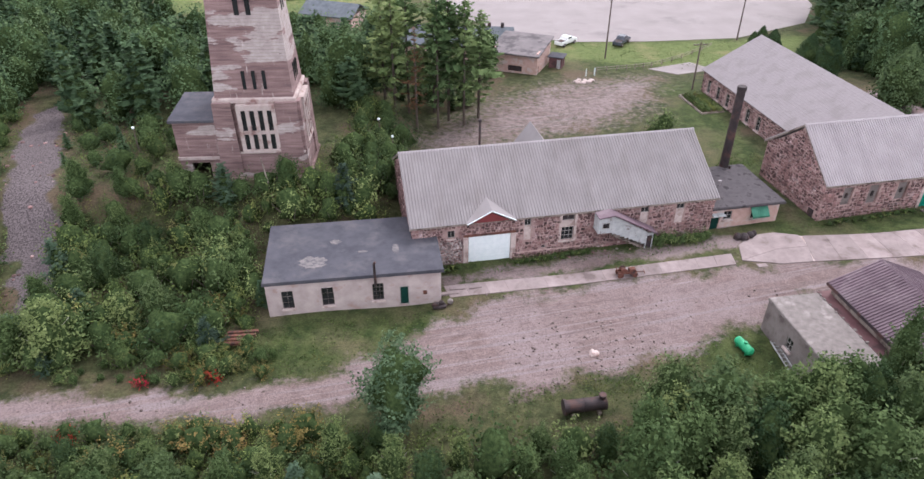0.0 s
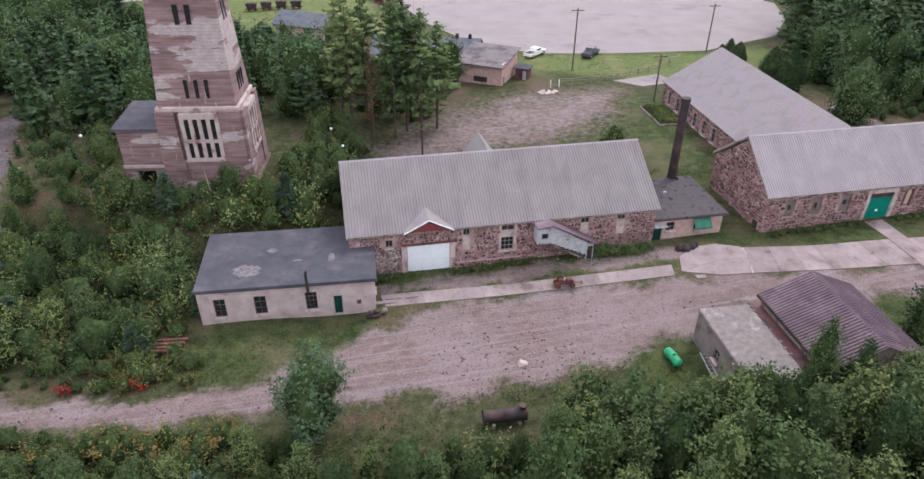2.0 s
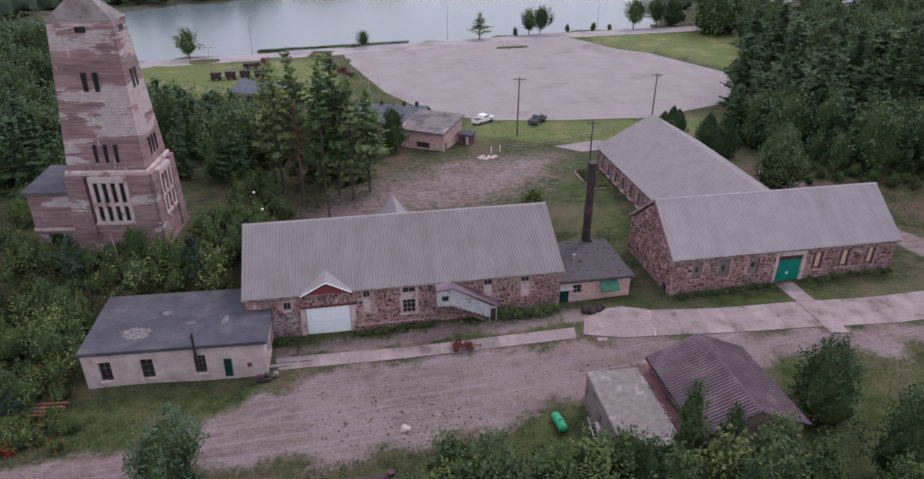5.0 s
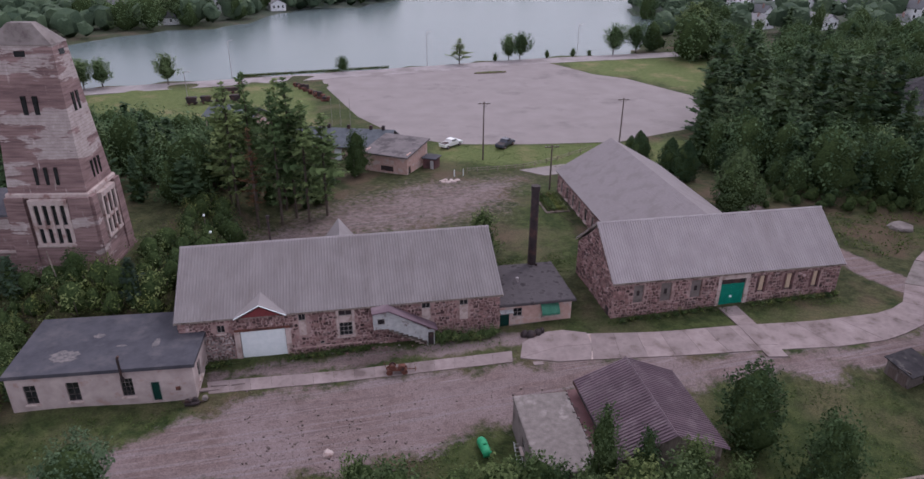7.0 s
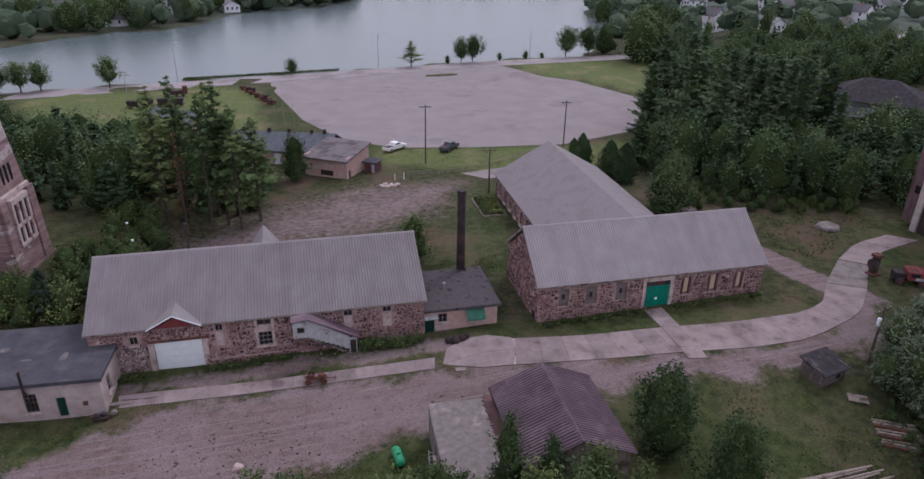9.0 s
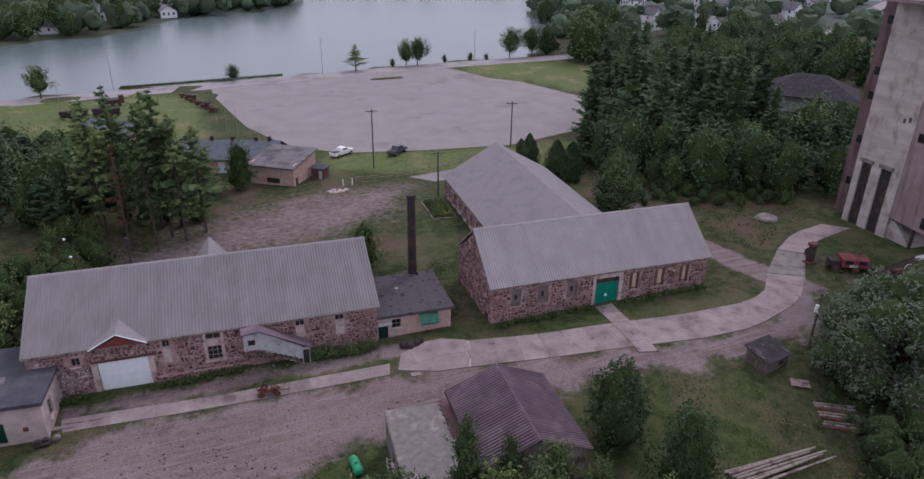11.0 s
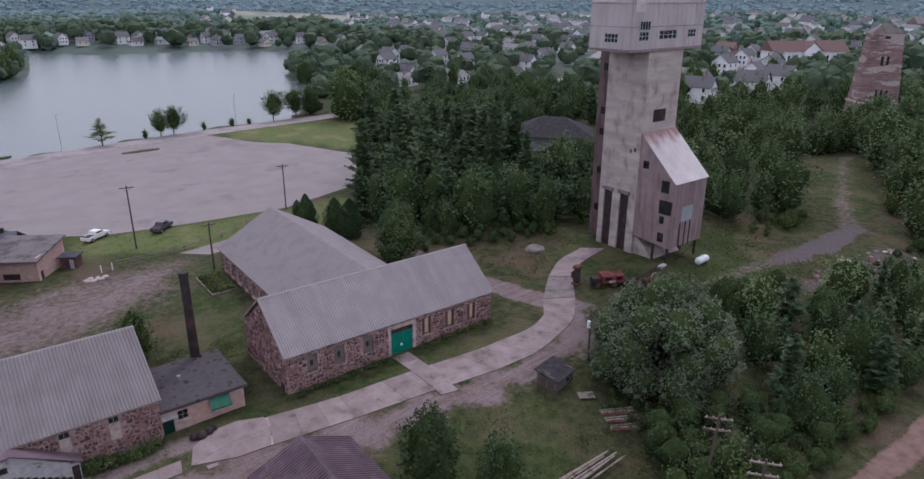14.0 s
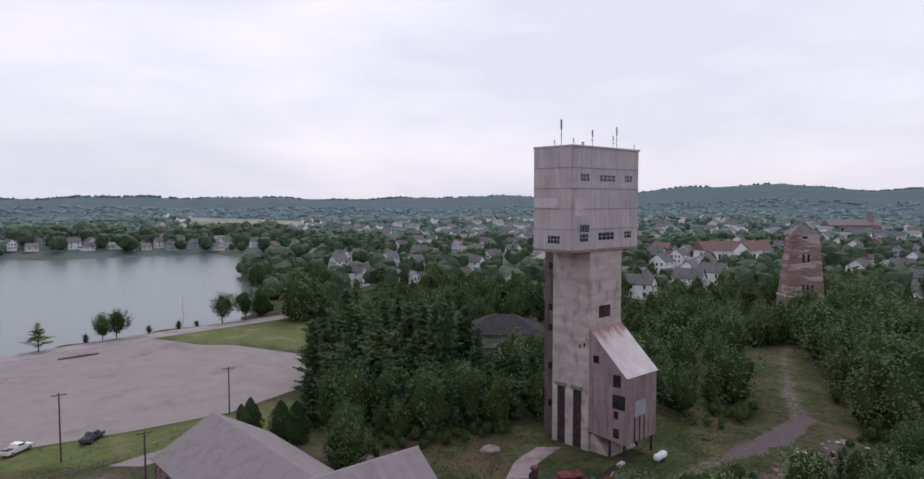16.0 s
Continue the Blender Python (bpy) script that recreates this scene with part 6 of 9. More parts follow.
def crown(rs, R, low, H, point, lobes, leaves, leaf, depth=0.3, aspect=0.58, spray=7, inner=0.78, rings=(9, 14), reach=1.25, fine=0.26):
    """Leaf blades in short sprays over a lobed crown, and the dark shade filler behind them: (co, quads), (co, quads).
    """
    radius = crown_shape(rs, R, low, H, point, lobes, depth, fine)
    n = max(1, leaves // spray)
    v = rs.uniform(0.0, 1.0, n * 3)
    a = rs.uniform(0, math.tau, n * 3)
    keep = rs.uniform(0, 1.1 * R, n * 3) < radius(v, a) + 0.18 * R
    v, a = v[keep][:n], a[keep][:n]
    n = len(v)
    r = radius(v, a) * rs.choice((1.0, 1.0, 0.93, 0.86, 1.08), n)
    p0 = np.stack([r * np.cos(a), r * np.sin(a), low + v * (H - low)], 1)
    out = np.stack([np.cos(a), np.sin(a), 1.5 * (v - 0.42)], 1)
    ax = 0.75 * out + np.array([0, 0, 0.75]) + 0.4 * rs.normal(size=(n, 3))
    ax /= np.linalg.norm(ax, axis=1, keepdims=True)
    t = np.tile(np.linspace(-0.6, 1.0, spray), n) + rs.uniform(-0.1, 0.1, n * spray)
    ln = np.repeat(reach * leaf * rs.uniform(1.2, 2.6, n), spray)
    c = np.repeat(p0, spray, 0) + np.repeat(ax, spray, 0) * (t * ln)[:, None] + rs.normal(size=(n * spray, 3)) * (0.42 * leaf * (1.35 - t))[:, None]
    c[:, 2] = np.clip(c[:, 2], 0.05, None)
    nr = 0.5 * np.repeat(out, spray, 0) + np.array([0, 0, 0.55]) + 0.6 * rs.normal(size=(n * spray, 3))
    co, q = leaf_quads(c, nr, np.full(n * spray, leaf), rs, aspect, np.repeat(ax, spray, 0) + 0.7 * rs.normal(size=(n * spray, 3)))
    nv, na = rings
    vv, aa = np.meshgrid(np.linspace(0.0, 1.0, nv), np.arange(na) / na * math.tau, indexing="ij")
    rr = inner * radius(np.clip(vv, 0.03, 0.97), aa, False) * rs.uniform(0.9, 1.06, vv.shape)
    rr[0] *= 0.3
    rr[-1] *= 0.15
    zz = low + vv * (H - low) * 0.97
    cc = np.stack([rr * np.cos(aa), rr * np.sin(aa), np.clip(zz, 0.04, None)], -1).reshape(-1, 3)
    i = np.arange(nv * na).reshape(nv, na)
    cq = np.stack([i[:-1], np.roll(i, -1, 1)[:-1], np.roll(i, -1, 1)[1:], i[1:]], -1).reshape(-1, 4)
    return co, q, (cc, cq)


def broadleaf(rs, H, R, low, lobes, leaves, leaf, mat, point=1.0, bark="bark", depth=0.5, rings=(10, 16), spray=7, inner=0.78, fine=0.26):
    """A trunk with limbs under a lobed crown of leaf sprays."""
    e = new("tree")
    co, q, core = crown(rs, R, low, H, point, lobes, leaves, leaf, depth, rings=rings, spray=spray, inner=inner, fine=fine)
    leaf_part("crown", co, q, mat, e, core)
    bm = bmesh.new()
    r0 = 0.02 * H + 0.03
    mid = low + 0.35 * (H - low)
    rod(bm, (0, 0, -0.4), (0.02 * H, 0.01 * H, mid), r0, r0 * 0.6, 7)
    rod(bm, (0.02 * H, 0.01 * H, mid), (0, 0, H * 0.86), r0 * 0.6, r0 * 0.15, 6)
    for k in range(7):
        a = k * 2.4 + rs.uniform(0, 1)
        z0 = low + rs.uniform(0.02, 0.4) * (H - low)
        rod(bm, (0.015 * H, 0, z0), (0.72 * R * math.cos(a), 0.72 * R * math.sin(a), z0 + 0.3 * (H - low)), r0 * 0.35, r0 * 0.1, 5)
    part("trunk", bm, M[bark], e)
    return e


def willow(rs, H, R, mat):
    """A wide tree whose crown is a heap of rounded lobes with hollows between them."""
    e = new("tree")
    spots = [(0.0, 0.4, 0.7, 0.36)] + [(0.47, 1.257 * k + 0.3, 0.56, 0.37) for k in range(5)] + [(0.7, 0.785 * k, 0.3, 0.34) for k in range(8)] + [(0.68, 0.785 * k + 0.4, 0.06, 0.33) for k in range(8)]
    cos, qs, cores, cqs = [], [], [], []
    for far, a, z, size in spots:
        a += rs.uniform(-0.25, 0.25)
        r = R * size * rs.uniform(0.85, 1.15)
        high = 2.0 * r * rs.uniform(0.85, 1.05)
        c = np.array([far * R * math.cos(a), far * R * math.sin(a), z * H + rs.uniform(-0.3, 0.3)])
        co, q, (cc, cq) = crown(rs, r, 0.0, high, 0.1, 7, 1600, 0.33, 0.3, inner=0.84, rings=(8, 12), reach=0.9, fine=0.2)
        qs.append(q + sum(map(len, cos)))
        cqs.append(cq + sum(map(len, cores)))
        cos.append(co + c)
        cores.append(cc + c)
    co, cc = np.concatenate(cos), np.concatenate(cores)
    co[:, 2], cc[:, 2] = np.clip(co[:, 2], 0.05, None), np.clip(cc[:, 2], 0.04, None)
    leaf_part("crown", co, np.concatenate(qs), mat, e, (cc, np.concatenate(cqs)))
    bm = bmesh.new()
    rod(bm, (0, 0, -0.4), (0.2, 0.1, 0.35 * H), 0.5, 0.36, 8)
    for far, a, z, size in spots[:14]:
        rod(bm, (0.15, 0.05, 0.2 * H), (far * R * math.cos(a), far * R * math.sin(a), (z + 0.1) * H), 0.2, 0.06, 5)
    part("trunk", bm, M["bark"], e)
    return e


def pine(rs, H, R, low, mat="needle", whorl=0.9, arms=6, step=0.4, blade=0.8, thin=0.3, rise=0.3, profile=0.8, fork=0.75, filled=True):
    """A straight trunk with whorls of boughs; each bough is a feathery pad of needle sprays."""
    e = new("tree")
    bm = bmesh.new()
    r0 = 0.011 * H + 0.03
    rod(bm, (0, 0, -0.4), (0, 0, H * 0.6), r0, r0 * 0.55, 7)
    rod(bm, (0, 0, H * 0.6), (0, 0, H * 0.98), r0 * 0.55, 0.02, 6)
    cs, ns, al, sz = [], [], [], []
    z = low
    while z < H * 0.985:
        s = (z - low) / (H - low)
        ln = R * (1 - s) ** profile * (0.5 + 0.5 * min(1, s / 0.18)) * rs.uniform(0.6, 1.15)
        turn = rs.uniform(0, math.tau)
        for k in range(arms):
            if rs.random() < 0.12:
                continue
            a = turn + math.tau * (k + rs.uniform(-0.35, 0.35)) / arms
            L = max(0.3, ln * rs.uniform(0.42, 1.28))
            dr = np.array([math.cos(a), math.sin(a), -0.1 + rise * s])
            side = np.array([-math.sin(a), math.cos(a), 0])
            base = np.array([0, 0, z + rs.uniform(-0.25, 0.25)])
            if L > 1.6:
                rod(bm, tuple(base), tuple(base + dr * L * 0.8), 0.045, 0.015, 3, False)
            u = (0.12 if s > 0.3 else 0.3) + rs.uniform(0, 0.1)
            while u < 1.02:
                p0 = base + dr * L * u + np.array([0, 0, 0.14 * L * u * u])
                w = (0.32 + 0.42 * L * (1.05 - u)) * blade
                for sg in (-1, 1, 0):
                    dv = dr + sg * fork * side + 0.22 * rs.normal(size=3) + np.array([0, 0, 0.22])
                    dv /= np.linalg.norm(dv)
                    cs.append(p0 + dv * w * 0.4 + np.array([0, 0, rs.uniform(-0.05, 0.16)]))
                    ns.append(np.array([0, 0, 1.0]) + 0.35 * rs.normal(size=3))
                    al.append(dv)
                    sz.append(w + 0.2)
                u += step / L * rs.uniform(0.8, 1.3)
        z += whorl * rs.uniform(0.7, 1.3) * (1 - 0.45 * s)
    co, q = leaf_quads(np.array(cs), np.array(ns), np.array(sz), rs, thin, np.array(al))
    core = None
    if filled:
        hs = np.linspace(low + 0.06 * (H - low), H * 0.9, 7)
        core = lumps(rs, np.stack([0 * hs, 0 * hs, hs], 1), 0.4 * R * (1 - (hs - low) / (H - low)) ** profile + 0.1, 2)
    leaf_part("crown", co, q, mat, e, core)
    part("trunk", bm, M["bark"], e)
    return e


def cedar(rs, H, R, mat="cedar", count=3600, leaf=0.34):
    """A dense teardrop of scale leaves on upright sprays."""
    e = new("tree")
    u = rs.uniform(0, 1, count) ** 0.8
    prof = np.sin(np.clip(0.18 + u * 0.82, 0, 1) ** 0.75 * math.pi) ** 0.8
    a = rs.uniform(0, math.tau, count)
    lump = 1 + 0.16 * np.sin(3 * a + 9 * u) + 0.1 * np.sin(7 * a - 13 * u)
    r = R * prof * lump * rs.uniform(0.72, 1.05, count)
    c = np.stack([r * np.cos(a), r * np.sin(a), 0.1 + u * H], 1)
    n = np.stack([np.cos(a), np.sin(a), np.full(count, 0.35)], 1) + 0.45 * rs.normal(size=(count, 3))
    co, q = leaf_quads(c, n, np.full(count, leaf), rs, 0.7)
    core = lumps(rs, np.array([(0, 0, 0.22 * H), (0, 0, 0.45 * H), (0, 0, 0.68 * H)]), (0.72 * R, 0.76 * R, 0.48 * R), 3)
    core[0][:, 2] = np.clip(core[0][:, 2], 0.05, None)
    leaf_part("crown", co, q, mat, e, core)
    part("trunk", rods([((0, 0, -0.3), (0, 0, H * 0.8), 0.14, 0.04)], 6), M["bark"], e)
    return e


def shrub(rs, H, R, mat, lobes=7, leaves=440, leaf=0.19):
    """Several stems from the ground under a low lobed crown."""
    e = new("shrub")
    co, q, core = crown(rs, R, 0.05, H, 0.7, lobes, leaves, leaf, 0.6, 0.5, rings=(6, 10), inner=0.68, reach=1.7, fine=0.34)
    leaf_part("crown", co, q, mat, e, core)
    bm = bmesh.new()
    for k in range(6):
        a = k * 1.05 + rs.uniform(0, 0.6)
        rod(bm, (0.08 * math.cos(a), 0.08 * math.sin(a), -0.3), (0.6 * R * math.cos(a), 0.6 * R * math.sin(a), 0.6 * H), 0.04, 0.015, 4, False)
    part("stem", bm, M["bark"], e)
    return e


KINDS = {
    "leaf": (lambda rs: broadleaf(rs, 8, 3.1, 0.2, 15, 3300, 0.29, "leaf", point=0.9), 8, 3.2, 4, "broad-crowned green deciduous tree"),
    "light": (lambda rs: broadleaf(rs, 7, 2.4, 0.2, 14, 2600, 0.26, "leaf_light", bark="birch", point=1.25, depth=0.55), 7, 2.5, 4, "slender light green birch-like tree"),
    "poplar": (lambda rs: broadleaf(rs, 8, 2.0, 0.2, 15, 2900, 0.24, "leaf", point=1.5, depth=0.55), 8, 2.1, 3, "narrow pointed green poplar tree"),
    "far_leaf": (lambda rs: broadleaf(rs, 9, 3.9, 0.1, 10, 860, 0.5, "leaf_wood", point=0.55, depth=0.68, rings=(7, 11), spray=5, fine=0.2), 9, 3.8, 5, "dense green deciduous tree by the woods"),
    "far_light": (lambda rs: broadleaf(rs, 9, 3.1, 0.1, 10, 820, 0.46, "leaf_aspen", point=1.1, depth=0.68, rings=(7, 11), spray=5, fine=0.2), 9, 3.2, 5, "light green deciduous tree by the woods"),
    "willow": (lambda rs: willow(rs, 13.5, 8.2, "leaf_silver"), 13.5, 8.2, 1, "huge rounded silvery willow tree"),
    "pine": (lambda rs: pine(rs, 20, 4.6, 3.6, "needle_green", whorl=1.3, arms=6, step=0.42, blade=1.05, thin=0.5, profile=0.62, filled=False), 20, 3.9, 4, "tall green white pine with layered branches"),
    "far_pine": (lambda rs: pine(rs, 18, 4.6, 1.2, whorl=0.95, arms=7, step=0.55, blade=1.0, thin=0.55, profile=0.52), 18, 3.7, 5, "tall dark pine in the grove"),
    "wood_pine": (lambda rs: pine(rs, 14, 3.9, 0.8, whorl=1.2, arms=6, step=0.95, blade=1.6, thin=0.75, profile=0.6), 14, 3.3, 4, "dark green pine in the woods"),
    "dead_pine": (lambda rs: pine(rs, 16, 2.4, 3.0, "dead", whorl=1.0, arms=5, step=0.6, filled=False), 16, 2.4, 1, "browned dying pine among green ones"),
    "spruce": (lambda rs: pine(rs, 6, 1.7, 0.2, "needle", whorl=0.5, arms=8, step=0.45, blade=0.85, thin=0.55, rise=0.2), 6, 1.9, 3, "young dark green spruce tree"),
    "blue_spruce": (lambda rs: pine(rs, 4, 1.5, 0.1, "needle_blue", whorl=0.24, arms=8, step=0.26, blade=0.5, thin=0.36, rise=0.4), 4, 1.6, 2, "small bluish-green young pine"),
    "shore": (lambda rs: broadleaf(rs, 8, 3.6, 1.7, 8, 2300, 0.4, "leaf_wood", point=0.0, depth=0.6, inner=0.55, fine=0.3), 8, 3.1, 4, "small round-crowned tree by the lake"),
    "cedar": (lambda rs: cedar(rs, 9.5, 3.1), 9.5, 3.1, 2, "dense dark green teardrop cedar"),
    "shrub": (lambda rs: shrub(rs, 2.2, 1.6, "leaf_scrub"), 2.2, 1.6, 4, "leafy green wild shrub"),
    "bush": (lambda rs: shrub(rs, 2.2, 1.6, "leaf"), 2.2, 1.6, 4, "dark green leafy bush"),
    "light_bush": (lambda rs: shrub(rs, 2.0, 1.5, "leaf_light", leaf=0.18), 2.0, 1.5, 3, "bright green leafy bush"),
    "ash": (lambda rs: broadleaf(rs, 8, 3.2, 0.3, 9, 4300, 0.27, "leaf_ash", point=0.45, depth=0.62, fine=0.2), 8, 3.2, 2, "rounded grey-green ash tree at the yard's edge"),
    "dry_bush": (lambda rs: shrub(rs, 2.0, 1.5, "leaf_dry"), 2.0, 1.5, 2, "yellowing wild shrub turning brown"),
    "red_bush": (lambda rs: shrub(rs, 1.0, 0.9, "leaf_red", 5, 350), 1.0, 0.9, 1, "small red-leaved bush turning early"),
}
made_plants = {}


def sample(kind):
    """One of the variants of a kind of plant."""
    build, H, R, variants, label = KINDS[kind]
    v = rng.randrange(variants)
    if (kind, v) not in made_plants:
        e = build(np.random.default_rng(sum(map(ord, kind)) * 10 + v))
        tagged(e, label, "shrub" if "bush" in kind or "shrub" in kind else "tree")
        made_plants[kind, v] = e
    return v


def plant(kind, x, y, h, r=None, group=""):
    """Places one plant of that height (and crown radius) on the ground."""
    build, H, R, variants, label = KINDS[kind]
    v = sample(kind)
    s = h / H
    w = (r / R) if r else s * rng.uniform(0.85, 1.15)
    m = Matrix.Translation((x, y, at(x, y) - 0.05)) @ Matrix.Rotation(rng.uniform(0, math.tau), 4, "Z") @ Matrix.Diagonal((w, w, s, 1))
    ob = copy_thing(made_plants[kind, v], m)
    if group:
        ob["group"] = group
    return ob


KEEP_OFF = [[(-19.5, 49), (-1, 52), (28, 63), (40, 65), (40, 77), (26, 80), (-8, 75), (-8, 63), (-21, 61)], [(40, 64), (70, 70), (67, 84), (55, 83), (57, 108), (38, 108), (42, 84), (38, 80)],
            [(-34, 66.3), (-14, 66.8), (-15, 83), (-34, 83)], [(27.5, 38), (46, 38), (45, 54), (28, 51)], [(97, 72), (114, 74), (112, 98), (96, 96)], [(3, 116), (22, 116), (22, 131), (-13, 138), (-14, 125)], LOT, LAKE, FIELD, [(214, 120), (238, 118), (244, 146), (218, 148)], [(122, 148), (134, 142), (158, 158), (152, 184), (127, 186)], [(75, 62), (86, 72), (100, 86), (94, 90.5), (82, 82), (76, 74)]]


def scatter(poly, gap, n, seed, lines=True):
    """Up to n points in a polygon, no two closer than gap, clear of roads and buildings."""
    r = random.Random(seed)
    xs, ys = [p_[0] for p_ in poly], [p_[1] for p_ in poly]
    out = []
    cand = np.array([(r.uniform(min(xs), max(xs)), r.uniform(min(ys), max(ys))) for _ in range(n * 14)])
    ok = inside(poly, cand[:, 0], cand[:, 1])
    for k in KEEP_OFF:
        ok &= ~inside(k, cand[:, 0], cand[:, 1])
    if lines:
        for ln in (YARD, TRACK, TRAIL, FOREST_ROAD, RAILBED):
            ok &= to_line(ln, cand[:, 0], cand[:, 1]) > 0.9
    for x, y in cand[ok]:
        if all((x - a) ** 2 + (y - b) ** 2 > gap * gap for a, b in out):
            out.append((x, y))
            if len(out) >= n:
                break
    return out


def grow(poly, gap, n, seed, mix, h, group=""):
    for x, y in scatter(poly, gap, n, seed):
        plant(rng.choice(mix), x, y, rng.uniform(*h), group=group)


def mass(name, spots, label, category):
    """Many plants joined into one object: crowns and simple trunks."""
    cos, mats, sizes, quads_, base = [], [], [], [], 0
    for kind, x, y, h in spots:
        build, H, R, variants, lab = KINDS[kind]
        me_ = next(o for o in made_plants[kind, sample(kind)].children if o.name.startswith("crown")).data
        c = np.empty(len(me_.vertices) * 3, np.float32)
        me_.vertices.foreach_get("co", c)
        c = c.reshape(-1, 3)
        a = rng.uniform(0, math.tau)
        s_ = h / H
        w = s_ * rng.uniform(0.9, 1.25)
        z0 = at(x, y)
        ca, sa = math.cos(a) * w, math.sin(a) * w
        out = np.stack([x + ca * c[:, 0] - sa * c[:, 1], y + sa * c[:, 0] + ca * c[:, 1], z0 + s_ * c[:, 2]], 1)
        cos.append(out)
        ix = np.empty(len(me_.polygons), np.int32)
        me_.polygons.foreach_get("material_index", ix)
        pq = np.empty(len(me_.polygons) * 4, np.int32)
        me_.polygons.foreach_get("vertices", pq)
        quads_.append(pq.reshape(-1, 4) + base)
        base += len(out)
        for j_ in range(len(me_.materials)):
            mats.append(me_.materials[j_])
            sizes.append(int((ix == j_).sum()))
        if h > 3:
            t = 0.02 * h + 0.03
            tr = []
            for (ax, ay), (bx, by) in zip(((-1, -1), (1, -1), (1, 1), (-1, 1)), ((1, -1), (1, 1), (-1, 1), (-1, -1))):
                tr += [(x + ax * t, y + ay * t, z0 - 0.3), (x + bx * t, y + by * t, z0 - 0.3), (x + bx * t * 0.3, y + by * t * 0.3, z0 + 0.8 * h), (x + ax * t * 0.3, y + ay * t * 0.3, z0 + 0.8 * h)]
            cos.append(np.array(tr))
            quads_.append(np.arange(16).reshape(-1, 4) + base)
            base += 16
            mats.append(M["bark"])
            sizes.append(4)
    co = np.concatenate(cos)
    me_ = quick_mesh(name, co, np.concatenate(quads_))
    slots = []
    for m_ in mats:
        if m_ not in slots:
            slots.append(m_)
            me_.materials.append(m_)
    me_.polygons.foreach_set("material_index", np.repeat([slots.index(m_) for m_ in mats], sizes).astype(np.int32))
    return tagged(new(name, me_), label, category, kind="stuff")


def grow_mass(name, rows, label, category):
    spots = []
    for poly, gap, n, seed, mix, h in rows:
        spots += [(rng.choice(mix), x, y, rng.uniform(*h)) for x, y in scatter(poly, gap, n, seed)]
    return mass(name, spots, label, category)


# single trees
for row in (("ash", -4.9, 37.6, 7.9, 3.2), ("leaf", 49.5, 47.7, 8.4, 3.6), ("leaf", 52.8, 40.4, 9.0, 3.0), ("poplar", 34.7, 39.6, 10.4, 2.0), ("poplar", 38.0, 39.4, 8.6, 2.0), ("light", 41.4, 38.8, 8.4, 2.3), ("leaf", 16.3, 37.4, 7.2, 2.6), ("light", 37.7, 33.7, 8.0, 2.8),
            ("light", 44.6, 37.8, 7.6, 2.2), ("light", 29.4, 39.4, 6.0, 1.9), ("leaf", 30.8, 36.4, 7.8, 2.4), ("light", 26.3, 82.4, 7.0, 2.9), ("light", -36.0, 45.2, 6.4, 3.0), ("light", -39.5, 44.6, 5.0, 2.4), ("blue_spruce", -22.6, 46.0, 3.8, 1.7), ("blue_spruce", -36.0, 43.2, 2.4, 1.2),
            ("light", -31, 48.5, 4.4, 1.9), ("leaf", -28.5, 50, 4.8, 2.0), ("spruce", -19.3, 52.5, 3.0, 1.2), ("cedar", 65.6, 98.0, 10.0, 3.7), ("cedar", 62.6, 113.8, 7.2, 2.5), ("cedar", 61.1, 118.5, 7.0, 2.4), ("cedar", 57.9, 126.4, 6.2, 2.1), ("cedar", 59.8, 136, 4.2, 1.4), ("cedar", 57.8, 135, 3.4, 1.2),
            ("willow", 80.6, 52.3, 11.4, 8.3), ("light", 4.2, 117.3, 8.6, 3.0), ("shore", -60.5, 192.6, 8.0, 3.3), ("shore", -77, 188.5, 7.6, 3.1), ("shore", -81.5, 187, 7.8, 3.0), ("shore", -86, 185, 7.5, 3.0), ("shore", -14, 211, 5.0, 1.7), ("pine", 21.5, 226.5, 8.4, 3.6),
            ("shore", 38, 234.5, 8.2, 2.8), ("shore", 42, 236.5, 8.6, 3.2), ("bush", 33.5, 233.5, 2.8, 1.4), ("bush", 51.5, 239.5, 3.0, 1.3), ("bush", 61, 243, 3.0, 1.5), ("bush", 67, 245, 2.2, 1.4), ("shore", 76, 248.5, 10, 3.9), ("shore", 85, 252.5, 10, 4.3), ("far_leaf", 91, 256, 11, 5), ("light", 102, 244, 18, 8.5), ("leaf", 112, 262, 18, 9),
            ("far_leaf", 99.5, 238, 16, 8.5), ("far_light", 107, 241, 15, 7.5), ("dry_bush", 159.9, 77.3, 4.0, 2.6), ("dry_bush", 160.1, 64.6, 3.6, 3.0), ("dry_bush", 163, 66, 2.8, 2.4), ("far_leaf", 113, 352, 14, 6)):
    plant(*row)
